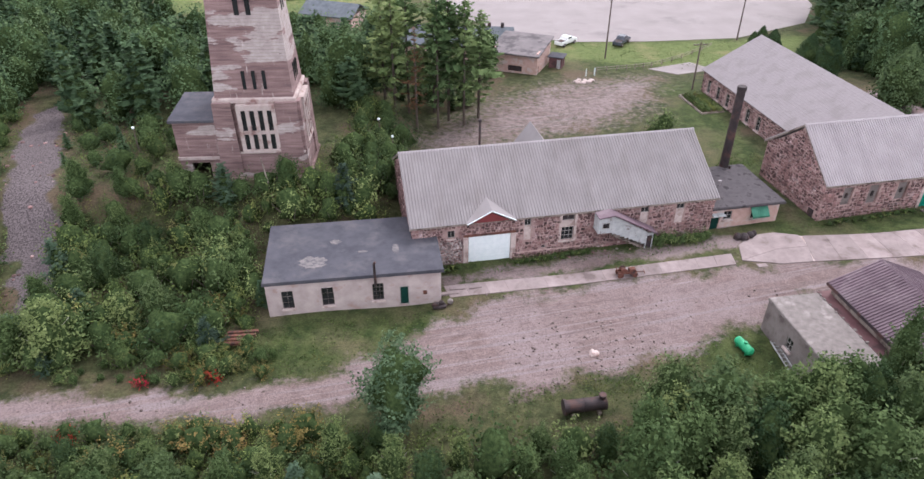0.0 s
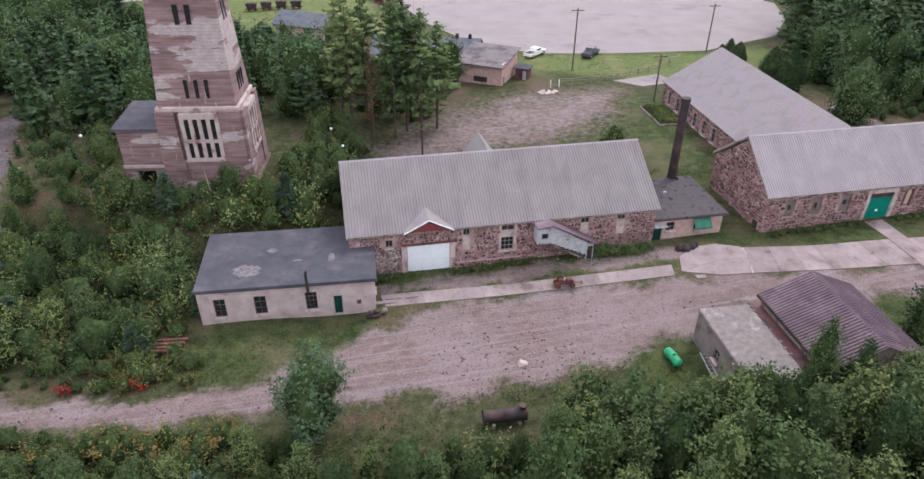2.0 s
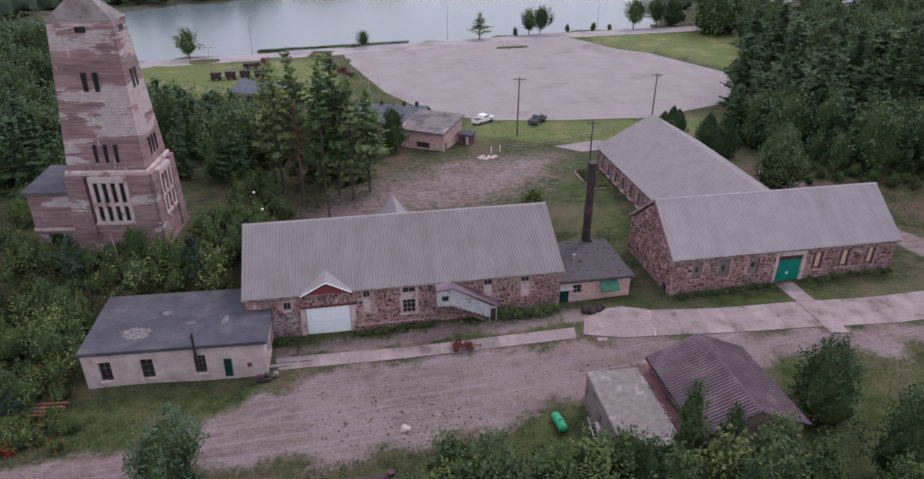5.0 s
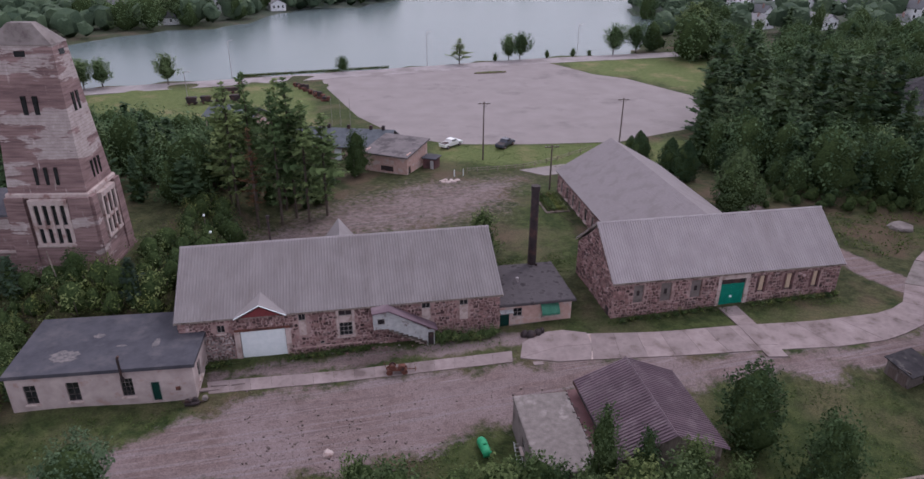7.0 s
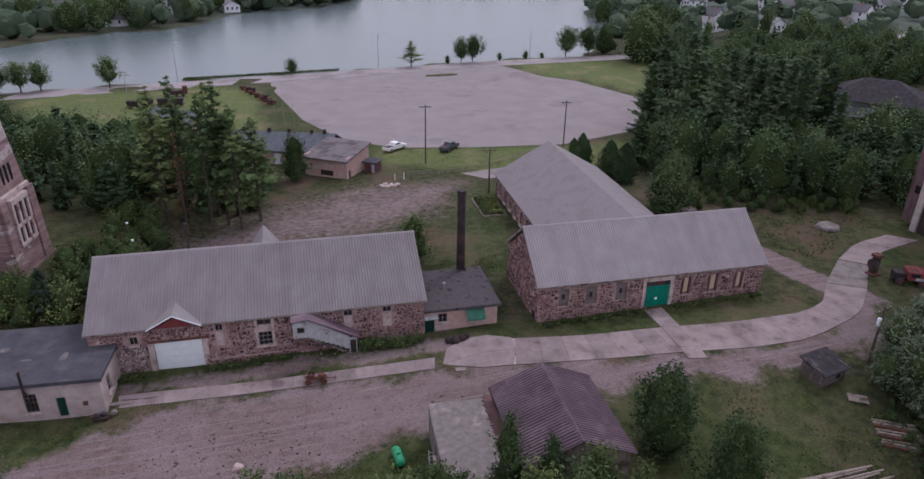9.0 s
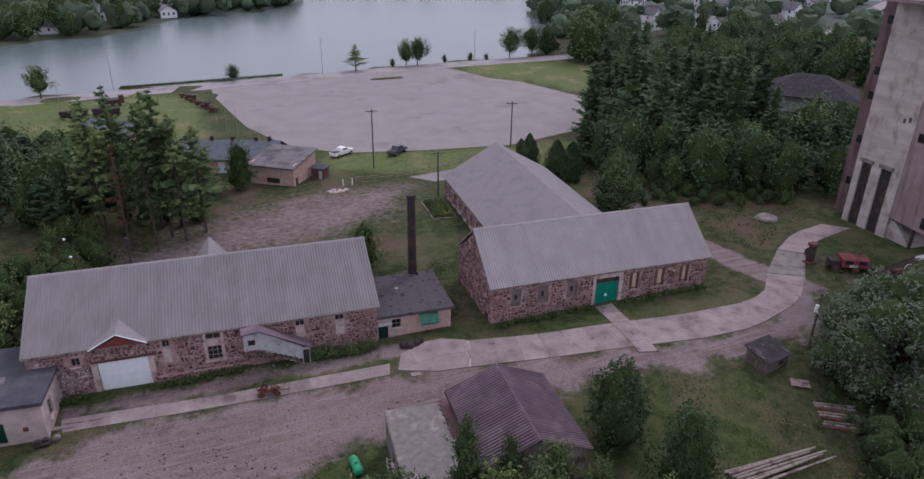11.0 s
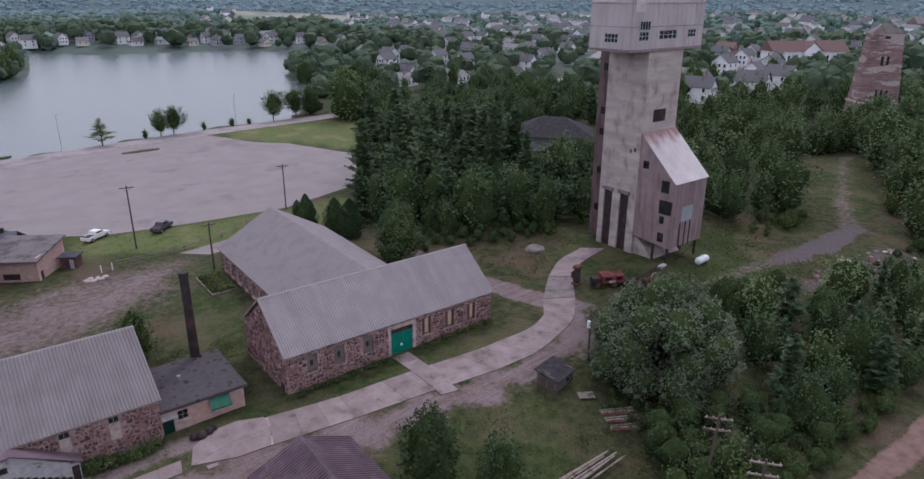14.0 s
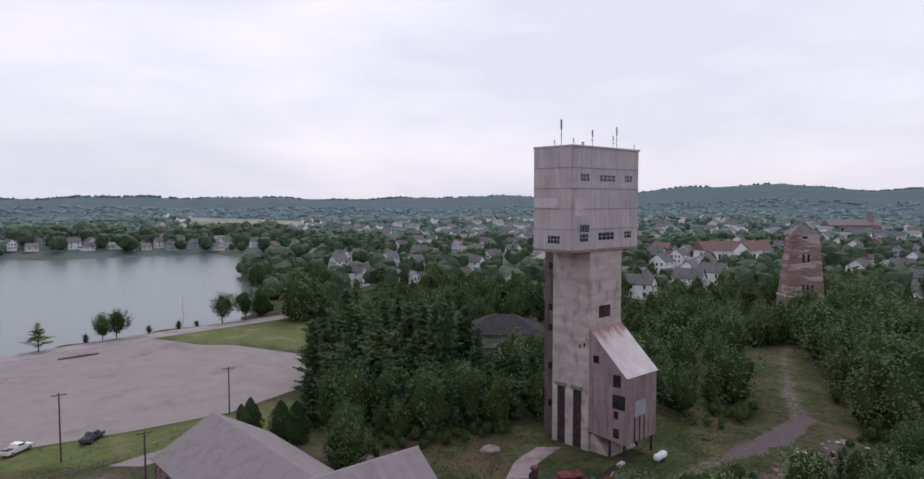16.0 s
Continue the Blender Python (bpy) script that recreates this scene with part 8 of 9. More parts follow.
# distant woods: thousands of rough crowns in one mass
def far_crowns(n, r0, r1, a0, a1, h, leaves, leaf, seed, up=0.5, sink=0.0):
    """Crowns scattered over a sector of the land: tufts of foliage round a rough lump."""
    rs = np.random.default_rng(70 + seed)
    r = np.sqrt(rs.uniform(r0 * r0, r1 * r1, n))
    a = np.radians(rs.uniform(a0, a1, n))
    x, y = 29 + r * np.sin(a), r * np.cos(a)
    ok = to_edge(LAKE, x, y) > 3
    ok &= to_edge([(-100, 40), (120, 40), (125, 165), (90, 185), (100, 250), (-5, 216), (-130, 165)], x, y) > 0
    for ln in ([(296, 232, 4), (345, 285, 4), (470, 412, 4), (560, 520, 4)], [(185, 248, 4), (232, 292, 4.5), (300, 366, 4.5), (400, 470, 4)], [(230, 250, 3.5), (420, 200, 3.5), (640, 160, 3.5)], TRAIL, [(-130, 158, 6), (48, 234, 8), (98, 249.5, 6), (240, 272, 5)]):
        ok &= to_line(ln, x, y) > 3.5
    ok &= to_edge([(150, 860), (290, 800), (420, 1280), (240, 1400)], x, y) > 0
    ok &= to_edge([(208, 118), (240, 118), (246, 146), (214, 150)], x, y) > 0
    for hx, hy in HOUSE_SPOTS:
        ok &= (np.abs(x - hx + (hy - y) / hy * (hx - 29)) > 7) | (y > hy + 9) | (y < hy - 10 - 0.05 * hy)
    ok &= (np.abs(x - 385) > 25) | (np.abs(y - 272) > 17)
    x, y = x[ok], y[ok]
    m_ = len(x)
    hh = rs.uniform(*h, m_)
    z = height(x, y) - sink * hh
    d = rs.normal(size=(m_, leaves, 3))
    d /= np.linalg.norm(d, axis=2, keepdims=True)
    d[:, :, 2] = np.abs(d[:, :, 2]) * 1.1 - 0.25
    rad = (hh * rs.uniform(0.32, 0.5, m_))[:, None]
    lump = rs.uniform(0.65, 1.1, (m_, leaves))
    c = np.stack([x[:, None] + d[:, :, 0] * rad * lump, y[:, None] + d[:, :, 1] * rad * lump, z[:, None] + hh[:, None] * (0.52 + 0.46 * d[:, :, 2] * lump)], -1)
    nr = 0.7 * d + np.array([0, 0, up]) + 0.3 * rs.normal(size=d.shape)
    size = np.repeat(hh * leaf, leaves)
    co, q = leaf_quads(c.reshape(-1, 3), nr.reshape(-1, 3), size, rs, 0.8)
    core, cq = lumps(rs, np.stack([x, y, z + 0.5 * hh], 1), rad[:, 0] * 0.95, 2)
    return np.concatenate([co, core]), np.concatenate([q, cq + len(co)])


# haze is put into these leaf colours: lighter, then bluer, with distance
M["leaf_far"] = foliage("haze_tinted_leaves", (0.0504, 0.084, 0.0552), (0.168, 0.228, 0.138), through_light=0.35)
M["leaf_ridge"] = surface("haze_tinted_ridge_canopy", (0.1288, 0.1882, 0.2072), (0.1658, 0.233, 0.2531), 0.01, vary=0.08, island=True, rough=0.95, bump=0.0, spec=0.02)
M["leaf_hill"] = surface("haze_tinted_wood_canopy", (0.085, 0.13, 0.112), (0.145, 0.2, 0.168), 0.05, vary=0.25, island=True, rough=0.95, bump=0.0, spec=0.02)
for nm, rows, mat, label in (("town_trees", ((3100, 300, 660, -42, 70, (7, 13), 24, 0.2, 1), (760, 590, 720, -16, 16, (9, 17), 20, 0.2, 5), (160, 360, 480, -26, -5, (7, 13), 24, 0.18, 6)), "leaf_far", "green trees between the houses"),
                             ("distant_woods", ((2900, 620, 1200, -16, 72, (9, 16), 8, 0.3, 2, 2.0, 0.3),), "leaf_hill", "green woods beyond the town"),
                             ("hazy_woods", ((2000, 1150, 2100, -14, 72, (16, 27), 3, 0.4, 3, 4.0, 0.62), (1500, 2900, 3200, -14, 74, (9, 17), 3, 0.4, 4, 4.0, 0.45)), "leaf_ridge", "woods on the far slopes and ridge, coloured as if in haze")):
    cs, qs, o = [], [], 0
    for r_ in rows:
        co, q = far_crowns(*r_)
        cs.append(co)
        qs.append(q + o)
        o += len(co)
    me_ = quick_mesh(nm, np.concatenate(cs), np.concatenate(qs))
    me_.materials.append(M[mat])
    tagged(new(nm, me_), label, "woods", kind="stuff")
# lake-side reeds
rs2 = np.random.default_rng(5)
k = rs2.uniform(0, 1, 5000) ** 1.2
x = -44 + 43 * k
y = np.interp(x, [-110, -66, -5, -1], [177, 195.3, 218, 219.5]) + rs2.normal(size=5000) * 0.7
c = np.stack([x, y, rs2.uniform(0.05, 0.6, 5000)], 1)
co, q = leaf_quads(c, rs2.normal(size=(5000, 3)) * np.array([1, 1, 0.3]), np.full(5000, 0.45), rs2, 0.3)
me_ = quick_mesh("reeds", co, q)
me_.materials.append(M["leaf_scrub"])
tagged(new("reeds", me_), "tall green reeds along the lake edge", "reeds", kind="stuff")

# ---- yard things ----
def on(x, y, lift=0.0, turn=0.0):
    return Matrix.Translation((x, y, at(x, y) + lift)) @ Matrix.Rotation(radians(turn), 4, "Z")


def wheel(parent, c, r, w, mat="iron", axis=(0, 1, 0), hub="rust"):
    a = Vector(c) - Vector(axis) * w / 2
    b = Vector(c) + Vector(axis) * w / 2
    bm = bmesh.new()
    lathe(bm, a, b, [(0, r * 0.82), (0.12, r), (0.88, r), (1, r * 0.82)], 16)
    t = part("tyre" if mat == "iron" else "wheel", bm, M[mat], parent)
    bm = bmesh.new()
    lathe(bm, a - Vector(axis) * 0.02, b + Vector(axis) * 0.02, [(0, r * 0.3), (0.05, r * 0.5), (0.95, r * 0.5), (1, r * 0.3)], 12)
    part("rim", bm, M[hub], t)
    return t


# rusty wheeled machine on the walk's edge
mach = thing("rusty_machine", on(17.3, 57.0, 0.05, 8) @ Matrix.Diagonal((0.85, 0.8, 0.8, 1)), "rusted old wheeled winch machine beside the walk", "machine")
part("bed", soft_box(-1.2, 1.2, -0.35, 0.35, 0.45, 0.6, 0.03), M["rust"], mach)
for x in (-0.9, 0.9):
    for y in (-0.5, 0.5):
        wheel(mach, (x, y, 0.38), 0.38, 0.12, "rust")
bm = bmesh.new()
lathe(bm, (-0.5, -0.45, 0.95), (-0.5, 0.45, 0.95), [(0, 0.42), (0.1, 0.42), (0.11, 0.25), (0.89, 0.25), (0.9, 0.42), (1, 0.42)], 16)
part("drum", bm, M["rust"], mach)
part("engine_block", soft_box(0.2, 1.0, -0.3, 0.3, 0.6, 1.15, 0.05), M["rust"], mach)
part("tow_bar", rods([((1.2, 0, 0.5), (2.3, 0.1, 0.35), 0.05), ((2.2, -0.3, 0.35), (2.3, 0.5, 0.35), 0.05)]), M["rust"], mach)
part("lever", rods([((-1.2, 0, 0.6), (-1.5, 0, 1.7), 0.04)]), M["rust"], mach)
part("flywheel", lathe(bmesh.new(), (0.6, -0.5, 0.85), (0.6, -0.4, 0.85), [(0, 0.45), (1, 0.45)], 18), M["rust"], mach)

# machine parts by the shed corner
scrap = thing("machine_parts", on(-1.7, 52.3, 0.0, 12), "black and white discarded machine parts on the grass", "scrap")
part("frame", soft_box(-0.9, 0.4, -0.3, 0.3, 0.1, 0.35, 0.03), M["iron"], scrap)
for x, y, r in ((-0.6, 0, 0.35), (0.0, 0.2, 0.3), (0.9, 0.35, 0.28)):
    part("cover", lathe(bmesh.new(), (x, y - 0.2, 0.4), (x, y + 0.2, 0.4), [(0, r * 0.8), (0.2, r), (0.8, r), (1, r * 0.8)], 12), M["concrete"] if r == 0.28 else M["iron"], scrap)
part("lever", rods([((0.4, 0, 0.2), (1.3, 0.4, 0.3), 0.05), ((-0.9, -0.2, 0.3), (-1.1, -0.3, 0.9), 0.04)]), M["iron"], scrap)
for k, (x, y, a, w) in enumerate(((-1.0, 54.3, 10, 1.9), (-0.2, 55.0, 6, 1.6), (1.6, 55.2, 14, 1.3))):
    st = tagged(part("stone_step", soft_box(-w / 2, w / 2, -0.22, 0.22, 0, 0.2, 0.03), M["slab"], None), "loose pale stone step by the shed wall", "step", "loose stone steps")
    st.matrix_world = on(x, y, -0.02, a)

# green tank
tank = thing("green_tank", on(26.0, 46.5, 0.0, -72) @ Matrix.Diagonal((0.9, 0.85, 0.85, 1)), "bright green horizontal gas tank on the grass", "tank")
bm = bmesh.new()
lathe(bm, (-1.25, 0, 0.62), (1.25, 0, 0.62), [(0, 0.08), (0.02, 0.25), (0.06, 0.4), (0.14, 0.5), (0.86, 0.5), (0.94, 0.4), (0.98, 0.25), (1, 0.08)], 18)
part("vessel", bm, M["tank_green"], tank)
part("valve_hood", rods([((0.1, 0, 1.08), (0.1, 0, 1.3), 0.18)], 12), M["tank_green"], tank)
for x in (-0.7, 0.7):
    part("foot", soft_box(x - 0.08, x + 0.08, -0.35, 0.35, -0.1, 0.3, 0.02), M["tank_green"], tank)
# old boiler
boiler = thing("old_boiler", on(10.5, 39.0, 0.0, 9) @ Matrix.Diagonal((0.85, 0.9, 0.9, 1)), "rusted dark boiler drum lying in the weeds", "boiler")
bm = bmesh.new()
lathe(bm, (-2.1, 0, 0.9), (1.9, 0, 0.95), [(0, 0.45), (0.005, 0.68), (0.03, 0.68), (0.031, 0.62), (0.45, 0.62), (0.451, 0.66), (0.47, 0.66), (0.471, 0.62), (0.97, 0.62), (0.971, 0.68), (1, 0.68), (1.0, 0.4)], 20)
part("drum", bm, M["iron"], boiler)
part("nozzle", rods([((1.5, 0, 1.5), (1.5, 0, 1.95), 0.28), ((1.5, 0, 1.9), (1.5, 0, 2.0), 0.36)], 14), M["iron"], boiler)
part("flange", lathe(bmesh.new(), (-2.3, 0, 0.9), (-2.1, 0, 0.9), [(0, 0.75), (1, 0.75)], 20), M["iron"], boiler)
for x in (-1.4, 1.2):
    part("cradle", soft_box(x - 0.15, x + 0.15, -0.7, 0.7, -0.2, 0.4, 0.03), M["timber"], boiler)


def boulder(x, y, r, mat, label, name="boulder", flat=0.6, seed=0):
    rs_ = np.random.default_rng(seed + 1)
    bm = bmesh.new()
    bmesh.ops.create_icosphere(bm, subdivisions=2, radius=r)
    for v in bm.verts:
        v.co *= 1 + 0.3 * noise.noise(v.co / r * 1.3 + Vector((seed * 3.1, 0, 0))) + rs_.uniform(-0.04, 0.04)
        v.co.z *= flat
    ob = tagged(part(name, bm, M[mat], None), label, "rock")
    ob.matrix_world = on(x, y, 0.1 * r)
    return ob


boulder(12.3, 45.9, 0.52, "lime", "pale flat boulder lying on the dirt yard", seed=3)
boulder(87.5, 91.0, 1.7, "concrete", "low grey rock outcrop in the grass", seed=5, flat=0.42)
for k in range(9):
    boulder(20.9 + 1.6 * math.cos(k * 2.4) * (0.3 + k / 10), 114.0 + 0.9 * math.sin(k * 2.4), 0.35 + 0.1 * (k % 3), "lime", "pale broken concrete lump in a heap", "rubble_lump", 0.5, 20 + k)["group"] = "rubble heap"
r4 = random.Random(3)
for k in range(60):
    boulder(r4.uniform(113, 143), r4.uniform(57, 66), r4.uniform(0.2, 0.7), r4.choice(("lime", "concrete", "stone_one", "concrete")), "broken rock lying in a rubble field", "rubble_lump", 0.5, 60 + k)["group"] = "rubble field"
for k in range(40):
    a = r4.uniform(0, 1)
    boulder(-44 + r4.uniform(-6, 4) - 8 * a, 52 + 30 * a + r4.uniform(-2, 2), r4.uniform(0.1, 0.28), "stone_one", "dark stone on the old rail bed", "track_stone", 0.6, 120 + k)["group"] = "rail bed stones"
# stones and flower bed along the hall's foot
for k in range(16):
    s_ = 11 + k * 1.4
    p_ = HALL @ Vector((s_, -1.0 - 0.5 * r4.random(), 0))
    boulder(p_.x, p_.y, r4.uniform(0.1, 0.2), r4.choice(("stone_one", "stone_one", "concrete")), "round edging stone by the hall wall", "edging_stone", 0.7, 200 + k)["group"] = "edging stones"

# loose stones strewn over the yard, too small to pick apart
rs7 = np.random.default_rng(71)
spots = np.concatenate([np.stack([rs7.normal(13, 6.5, 420), rs7.normal(46.6, 2.4, 420)], 1), np.stack([rs7.uniform(-2, 34, 160), rs7.uniform(45, 57, 160)], 1), np.stack([rs7.uniform(-36, -6, 90), rs7.normal(39.6, 0.8, 90)], 1)])
spots = spots[to_line(YARD, spots[:, 0], spots[:, 1]) < 1.2]
centres = np.stack([spots[:, 0], spots[:, 1], height(spots[:, 0], spots[:, 1]) + 0.02], 1)
co, q = lumps(rs7, centres, 0.035 + 0.1 * rs7.random(len(centres)) ** 3, 2)
me_ = quick_mesh("yard_stones", co, q)
me_.materials.append(M["yard_stone"])
tagged(new("yard_stones", me_), "small brown stones and clods strewn over the dirt", "stones", kind="stuff")

# propane tank, wreck, drill mast by the headframe
lp = thing("white_gas_tank", on(108.2, 74.4, 0.0, 14), "white horizontal gas tank on the grass", "tank")
bm = bmesh.new()
lathe(bm, (-1.5, 0, 0.75), (1.5, 0, 0.75), [(0, 0.1), (0.02, 0.32), (0.07, 0.5), (0.15, 0.58), (0.85, 0.58), (0.93, 0.5), (0.98, 0.32), (1, 0.1)], 18)
part("vessel", bm, M["white"], lp)
part("valve_hood", rods([((0, 0, 1.3), (0, 0, 1.5), 0.2)], 10), M["white"], lp)
for x in (-0.9, 0.9):
    part("foot", soft_box(x - 0.1, x + 0.1, -0.4, 0.4, -0.1, 0.35, 0.02), M["concrete"], lp)
truck = thing("rusty_truck", on(89.5, 73.8, 0.0, -14), "derelict red and rust mining truck with flat nose", "truck")
part("chassis", soft_box(-2.9, 3.0, -0.5, 0.5, 0.55, 0.8, 0.04), M["iron"], truck)
part("engine_hood", soft_box(-2.8, -1.5, -0.7, 0.7, 0.8, 1.6, 0.08), M["iron"], truck)
cab = part("cab", soft_box(-1.4, 1.9, -1.05, 1.05, 0.8, 2.0, 0.1), M["red"], truck)
for x0, x1 in ((-1.1, -0.1), (0.6, 1.5)):
    part("window", boxes((x0, x1, -1.08, -1.05, 1.3, 1.8)), M["glass"], cab)
part("white_patch", boxes((-0.5, 0.5, -1.075, -1.052, 0.9, 1.25)), M["worn_white"], cab, "flaking white paint patch")
part("windscreen", boxes((1.9, 1.93, -0.8, 0.8, 1.3, 1.85)), M["glass"], cab)
for x0, x1, y0, y1 in ((-1.2, -0.2, -0.8, 0.3), (0.3, 1.6, -0.2, 0.85), (0.2, 0.9, -0.9, -0.5)):
    part("rust_patch", soft_box(x0, x1, y0, y1, 1.99, 2.03, 0.01), M["rust"], cab, "rusted dent in the cab roof")
for x in (-2.1, 0.4, 2.3):
    for y in (-0.9, 0.9):
        wheel(truck, (x, y, 0.5), 0.5, 0.3)
drill = thing("drill_rig", on(93.0, 71.2, 0.0, 20), "dark rusted drill mast lying on an old wheeled frame", "machine")
part("frame", soft_box(-2.6, 2.0, -0.6, 0.6, 0.6, 0.85, 0.04), M["iron"], drill)
bm = bmesh.new()
for y in (-0.3, 0.3):
    for z in (0, 0.5):
        rod(bm, (-3.0, y, 0.95 + z), (5.6, y, 1.35 + z), 0.08, 0.08, 5)
for k in range(13):
    x = -2.8 + k * 0.64
    z = 0.95 + (x + 3.0) / 8.6 * 0.4
    for y in (-0.3, 0.3):
        rod(bm, (x, y, z), (x + 0.5, y, z + 0.5), 0.045, 0.045, 4)
        rod(bm, (x, y, z + 0.5), (x, -y, z + 0.5), 0.045, 0.045, 4)
part("mast", bm, M["iron"], drill)
part("mast_tip", soft_box(5.4, 7.2, -0.34, 0.34, 1.45, 1.8, 0.04), M["worn_white"], drill, "pale weathered end of the mast")
part("winch", lathe(bmesh.new(), (-1.4, -0.5, 1.2), (-1.4, 0.5, 1.2), [(0, 0.45), (0.1, 0.45), (0.11, 0.3), (0.89, 0.3), (0.9, 0.45), (1, 0.45)], 14), M["rust"], drill)
part("engine", soft_box(0.2, 1.6, -0.9, -0.35, 0.85, 1.5, 0.05), M["rust"], drill)
bm = bmesh.new()
for k in range(18):
    a, b = k * math.tau / 18, (k + 1) * math.tau / 18
    rod(bm, (2.6 + 0.85 * math.cos(a), -0.75, 0.95 + 0.85 * math.sin(a)), (2.6 + 0.85 * math.cos(b), -0.75, 0.95 + 0.85 * math.sin(b)), 0.06, 0.06, 5)
part("cable_wheel", bm, M["trim_stone"], drill, "pale cable wheel")
for x in (-2.0, 1.2):
    for y in (-0.85, 0.85):
        wheel(drill, (x, y, 0.5), 0.5, 0.26)
crusher = thing("upright_machine", on(85.6, 76.4, 0.0, 20), "tall dark iron machine standing beside the path", "machine")
part("column", soft_box(-0.35, 0.35, -0.4, 0.4, -0.1, 2.5, 0.06), M["iron"], crusher)
part("base", soft_box(-0.7, 0.7, -0.6, 0.6, -0.2, 0.25, 0.04), M["rust"], crusher)
part("flywheel", lathe(bmesh.new(), (-0.5, 0, 1.5), (-0.36, 0, 1.5), [(0, 0.75), (1, 0.75)], 20), M["iron"], crusher)
part("head", soft_box(-0.5, 0.5, -0.55, 0.55, 2.5, 2.9, 0.06), M["rust"], crusher)

# long poles and timber by the meadow
for k in range(7):
    x0, y0 = 57.6 + 0.2 * k, 42.6 - 0.3 * k
    pl = tagged(part("log_pole", rods([((0, 0, 0), (9.6 - 0.6 * (k % 3), 2.0 + 0.1 * k, 0.15), 0.14, 0.09)], 9), M["timber"], None), "long weathered pole lying on the ground", "log", "pile of long poles")
    pl.matrix_world = Matrix.Translation((x0, y0, at(x0, y0) + 0.2 + 0.12 * (k % 2)))
for k in range(9):
    pl = tagged(part("timber_beam", soft_box(-1.9, 1.9, -0.12, 0.12, 0, 0.2, 0.02), M["rust" if k % 3 == 0 else "timber"], None), "weathered beam in a low stack", "beam", "stack of beams")
    pl.matrix_world = on(71.6 + 0.1 * k, 46.6 + 0.42 * k, 0.05, -22 + 3 * (k % 3))
for k in range(4):
    pl = tagged(part("timber_beam", soft_box(-1.4, 1.4, -0.15, 0.15, 0, 0.28, 0.02), M["rust"], None), "dark rust-brown beam lying in the bushes", "beam", "old beams")
    pl.matrix_world = on(-20.4 + 0.12 * k, 46.4 + 0.5 * k, 0.55 + 0.02 * k, 6)
tagged(part("wooden_pallet", boxes(*[(-0.9, 0.9, -0.6 + 0.26 * k, -0.42 + 0.26 * k, 0.1, 0.14) for k in range(5)], *[(x, x + 0.1, -0.6, 0.62, 0, 0.1) for x in (-0.9, -0.05, 0.8)]), M["timber"], None), "broken grey wooden pallet by the shed", "pallet").matrix_world = on(70.6, 53.0, 0.1, -20)
lad = thing("wooden_ladder", on(29.0, 45.3, 0.0, 93), "pale wooden ladder lying against the concrete shed", "ladder")
for y in (-0.25, 0.25):
    part("rail", boxes((-1.9, 1.9, y - 0.04, y + 0.04, 0.5, 0.6)), M["worn_white"], lad)
for k in range(8):
    part("rung", rods([((-1.7 + 0.48 * k, -0.25, 0.55), (-1.7 + 0.48 * k, 0.25, 0.55), 0.03)], 6), M["worn_white"], lad)
for x in (-1.5, 1.5):
    part("prop", boxes((x, x + 0.08, -0.05, 0.05, -0.2, 0.5)), M["timber"], lad)


# ---- poles, lamps, wires ----
def utility_pole(x, y, h, arms, turn, label, can=False, lean=0.0, double=False):
    p_ = thing("utility_pole", on(x, y, 0, turn), label, "utility pole", "utility poles")
    part("pole", rods([((0, 0, -0.5), (lean, 0, h), 0.16, 0.11)], 9), M["pole_wood"], p_)
    for z in [h - 0.4 - 1.15 * k for k in range(arms)]:
        a = part("crossarm", soft_box(-1.2 + lean * z / h, 1.2 + lean * z / h, -0.07, 0.07, z - 0.07, z + 0.07, 0.01), M["timber"] if double else M["pole_wood"], p_)
        for k in (-1.05, -0.5, 0.5, 1.05):
            part("insulator", rods([((k + lean * z / h, 0, z + 0.07), (k + lean * z / h, 0, z + 0.22), 0.04)], 6), M["worn_white"], a)
        part("brace", rods([((-0.7 + lean * z / h, -0.09, z - 0.05), (lean * z / h, -0.12, z - 0.75), 0.02), ((0.7 + lean * z / h, -0.09, z - 0.05), (lean * z / h, -0.12, z - 0.75), 0.02)], 5), M["iron"], a)
    if can:
        part("transformer", rods([((-0.42, 0, h - 2.1), (-0.42, 0, h - 1.25), 0.2)], 12), M["white"], p_, "white transformer can")
        part("bracket", boxes((-0.2, 0.1, -0.06, 0.06, h - 1.8, h - 1.6)), M["iron"], p_)
    return p_


utility_pole(27.4, 128.3, 11.6, 1, 5, "tall wooden utility pole with crossarm by the lot")
utility_pole(56.6, 140.2, 9.8, 1, 5, "wooden utility pole at the edge of the lot")
utility_pole(38.3, 108.4, 7.9, 1, 10, "wooden utility pole beside the barn wing")
utility_pole(74.6, 58.3, 6.6, 1, 30, "wooden utility pole with white transformer can", True)
utility_pole(72.0, 36.6, 8.2, 2, -40, "wooden utility pole with double crossarms", lean=0.4, double=True)
utility_pole(70.4, 30.1, 8.7, 2, -40, "wooden utility pole with double crossarms", lean=0.3, double=True)
old = thing("leaning_pole", on(-20.9, 66.0, 0, 0), "thin grey leaning wooden pole in the scrub", "pole")
part("pole", rods([((0, 0, -0.4), (-0.7, 0.2, 5.0), 0.1, 0.07)], 8), M["timber"], old)


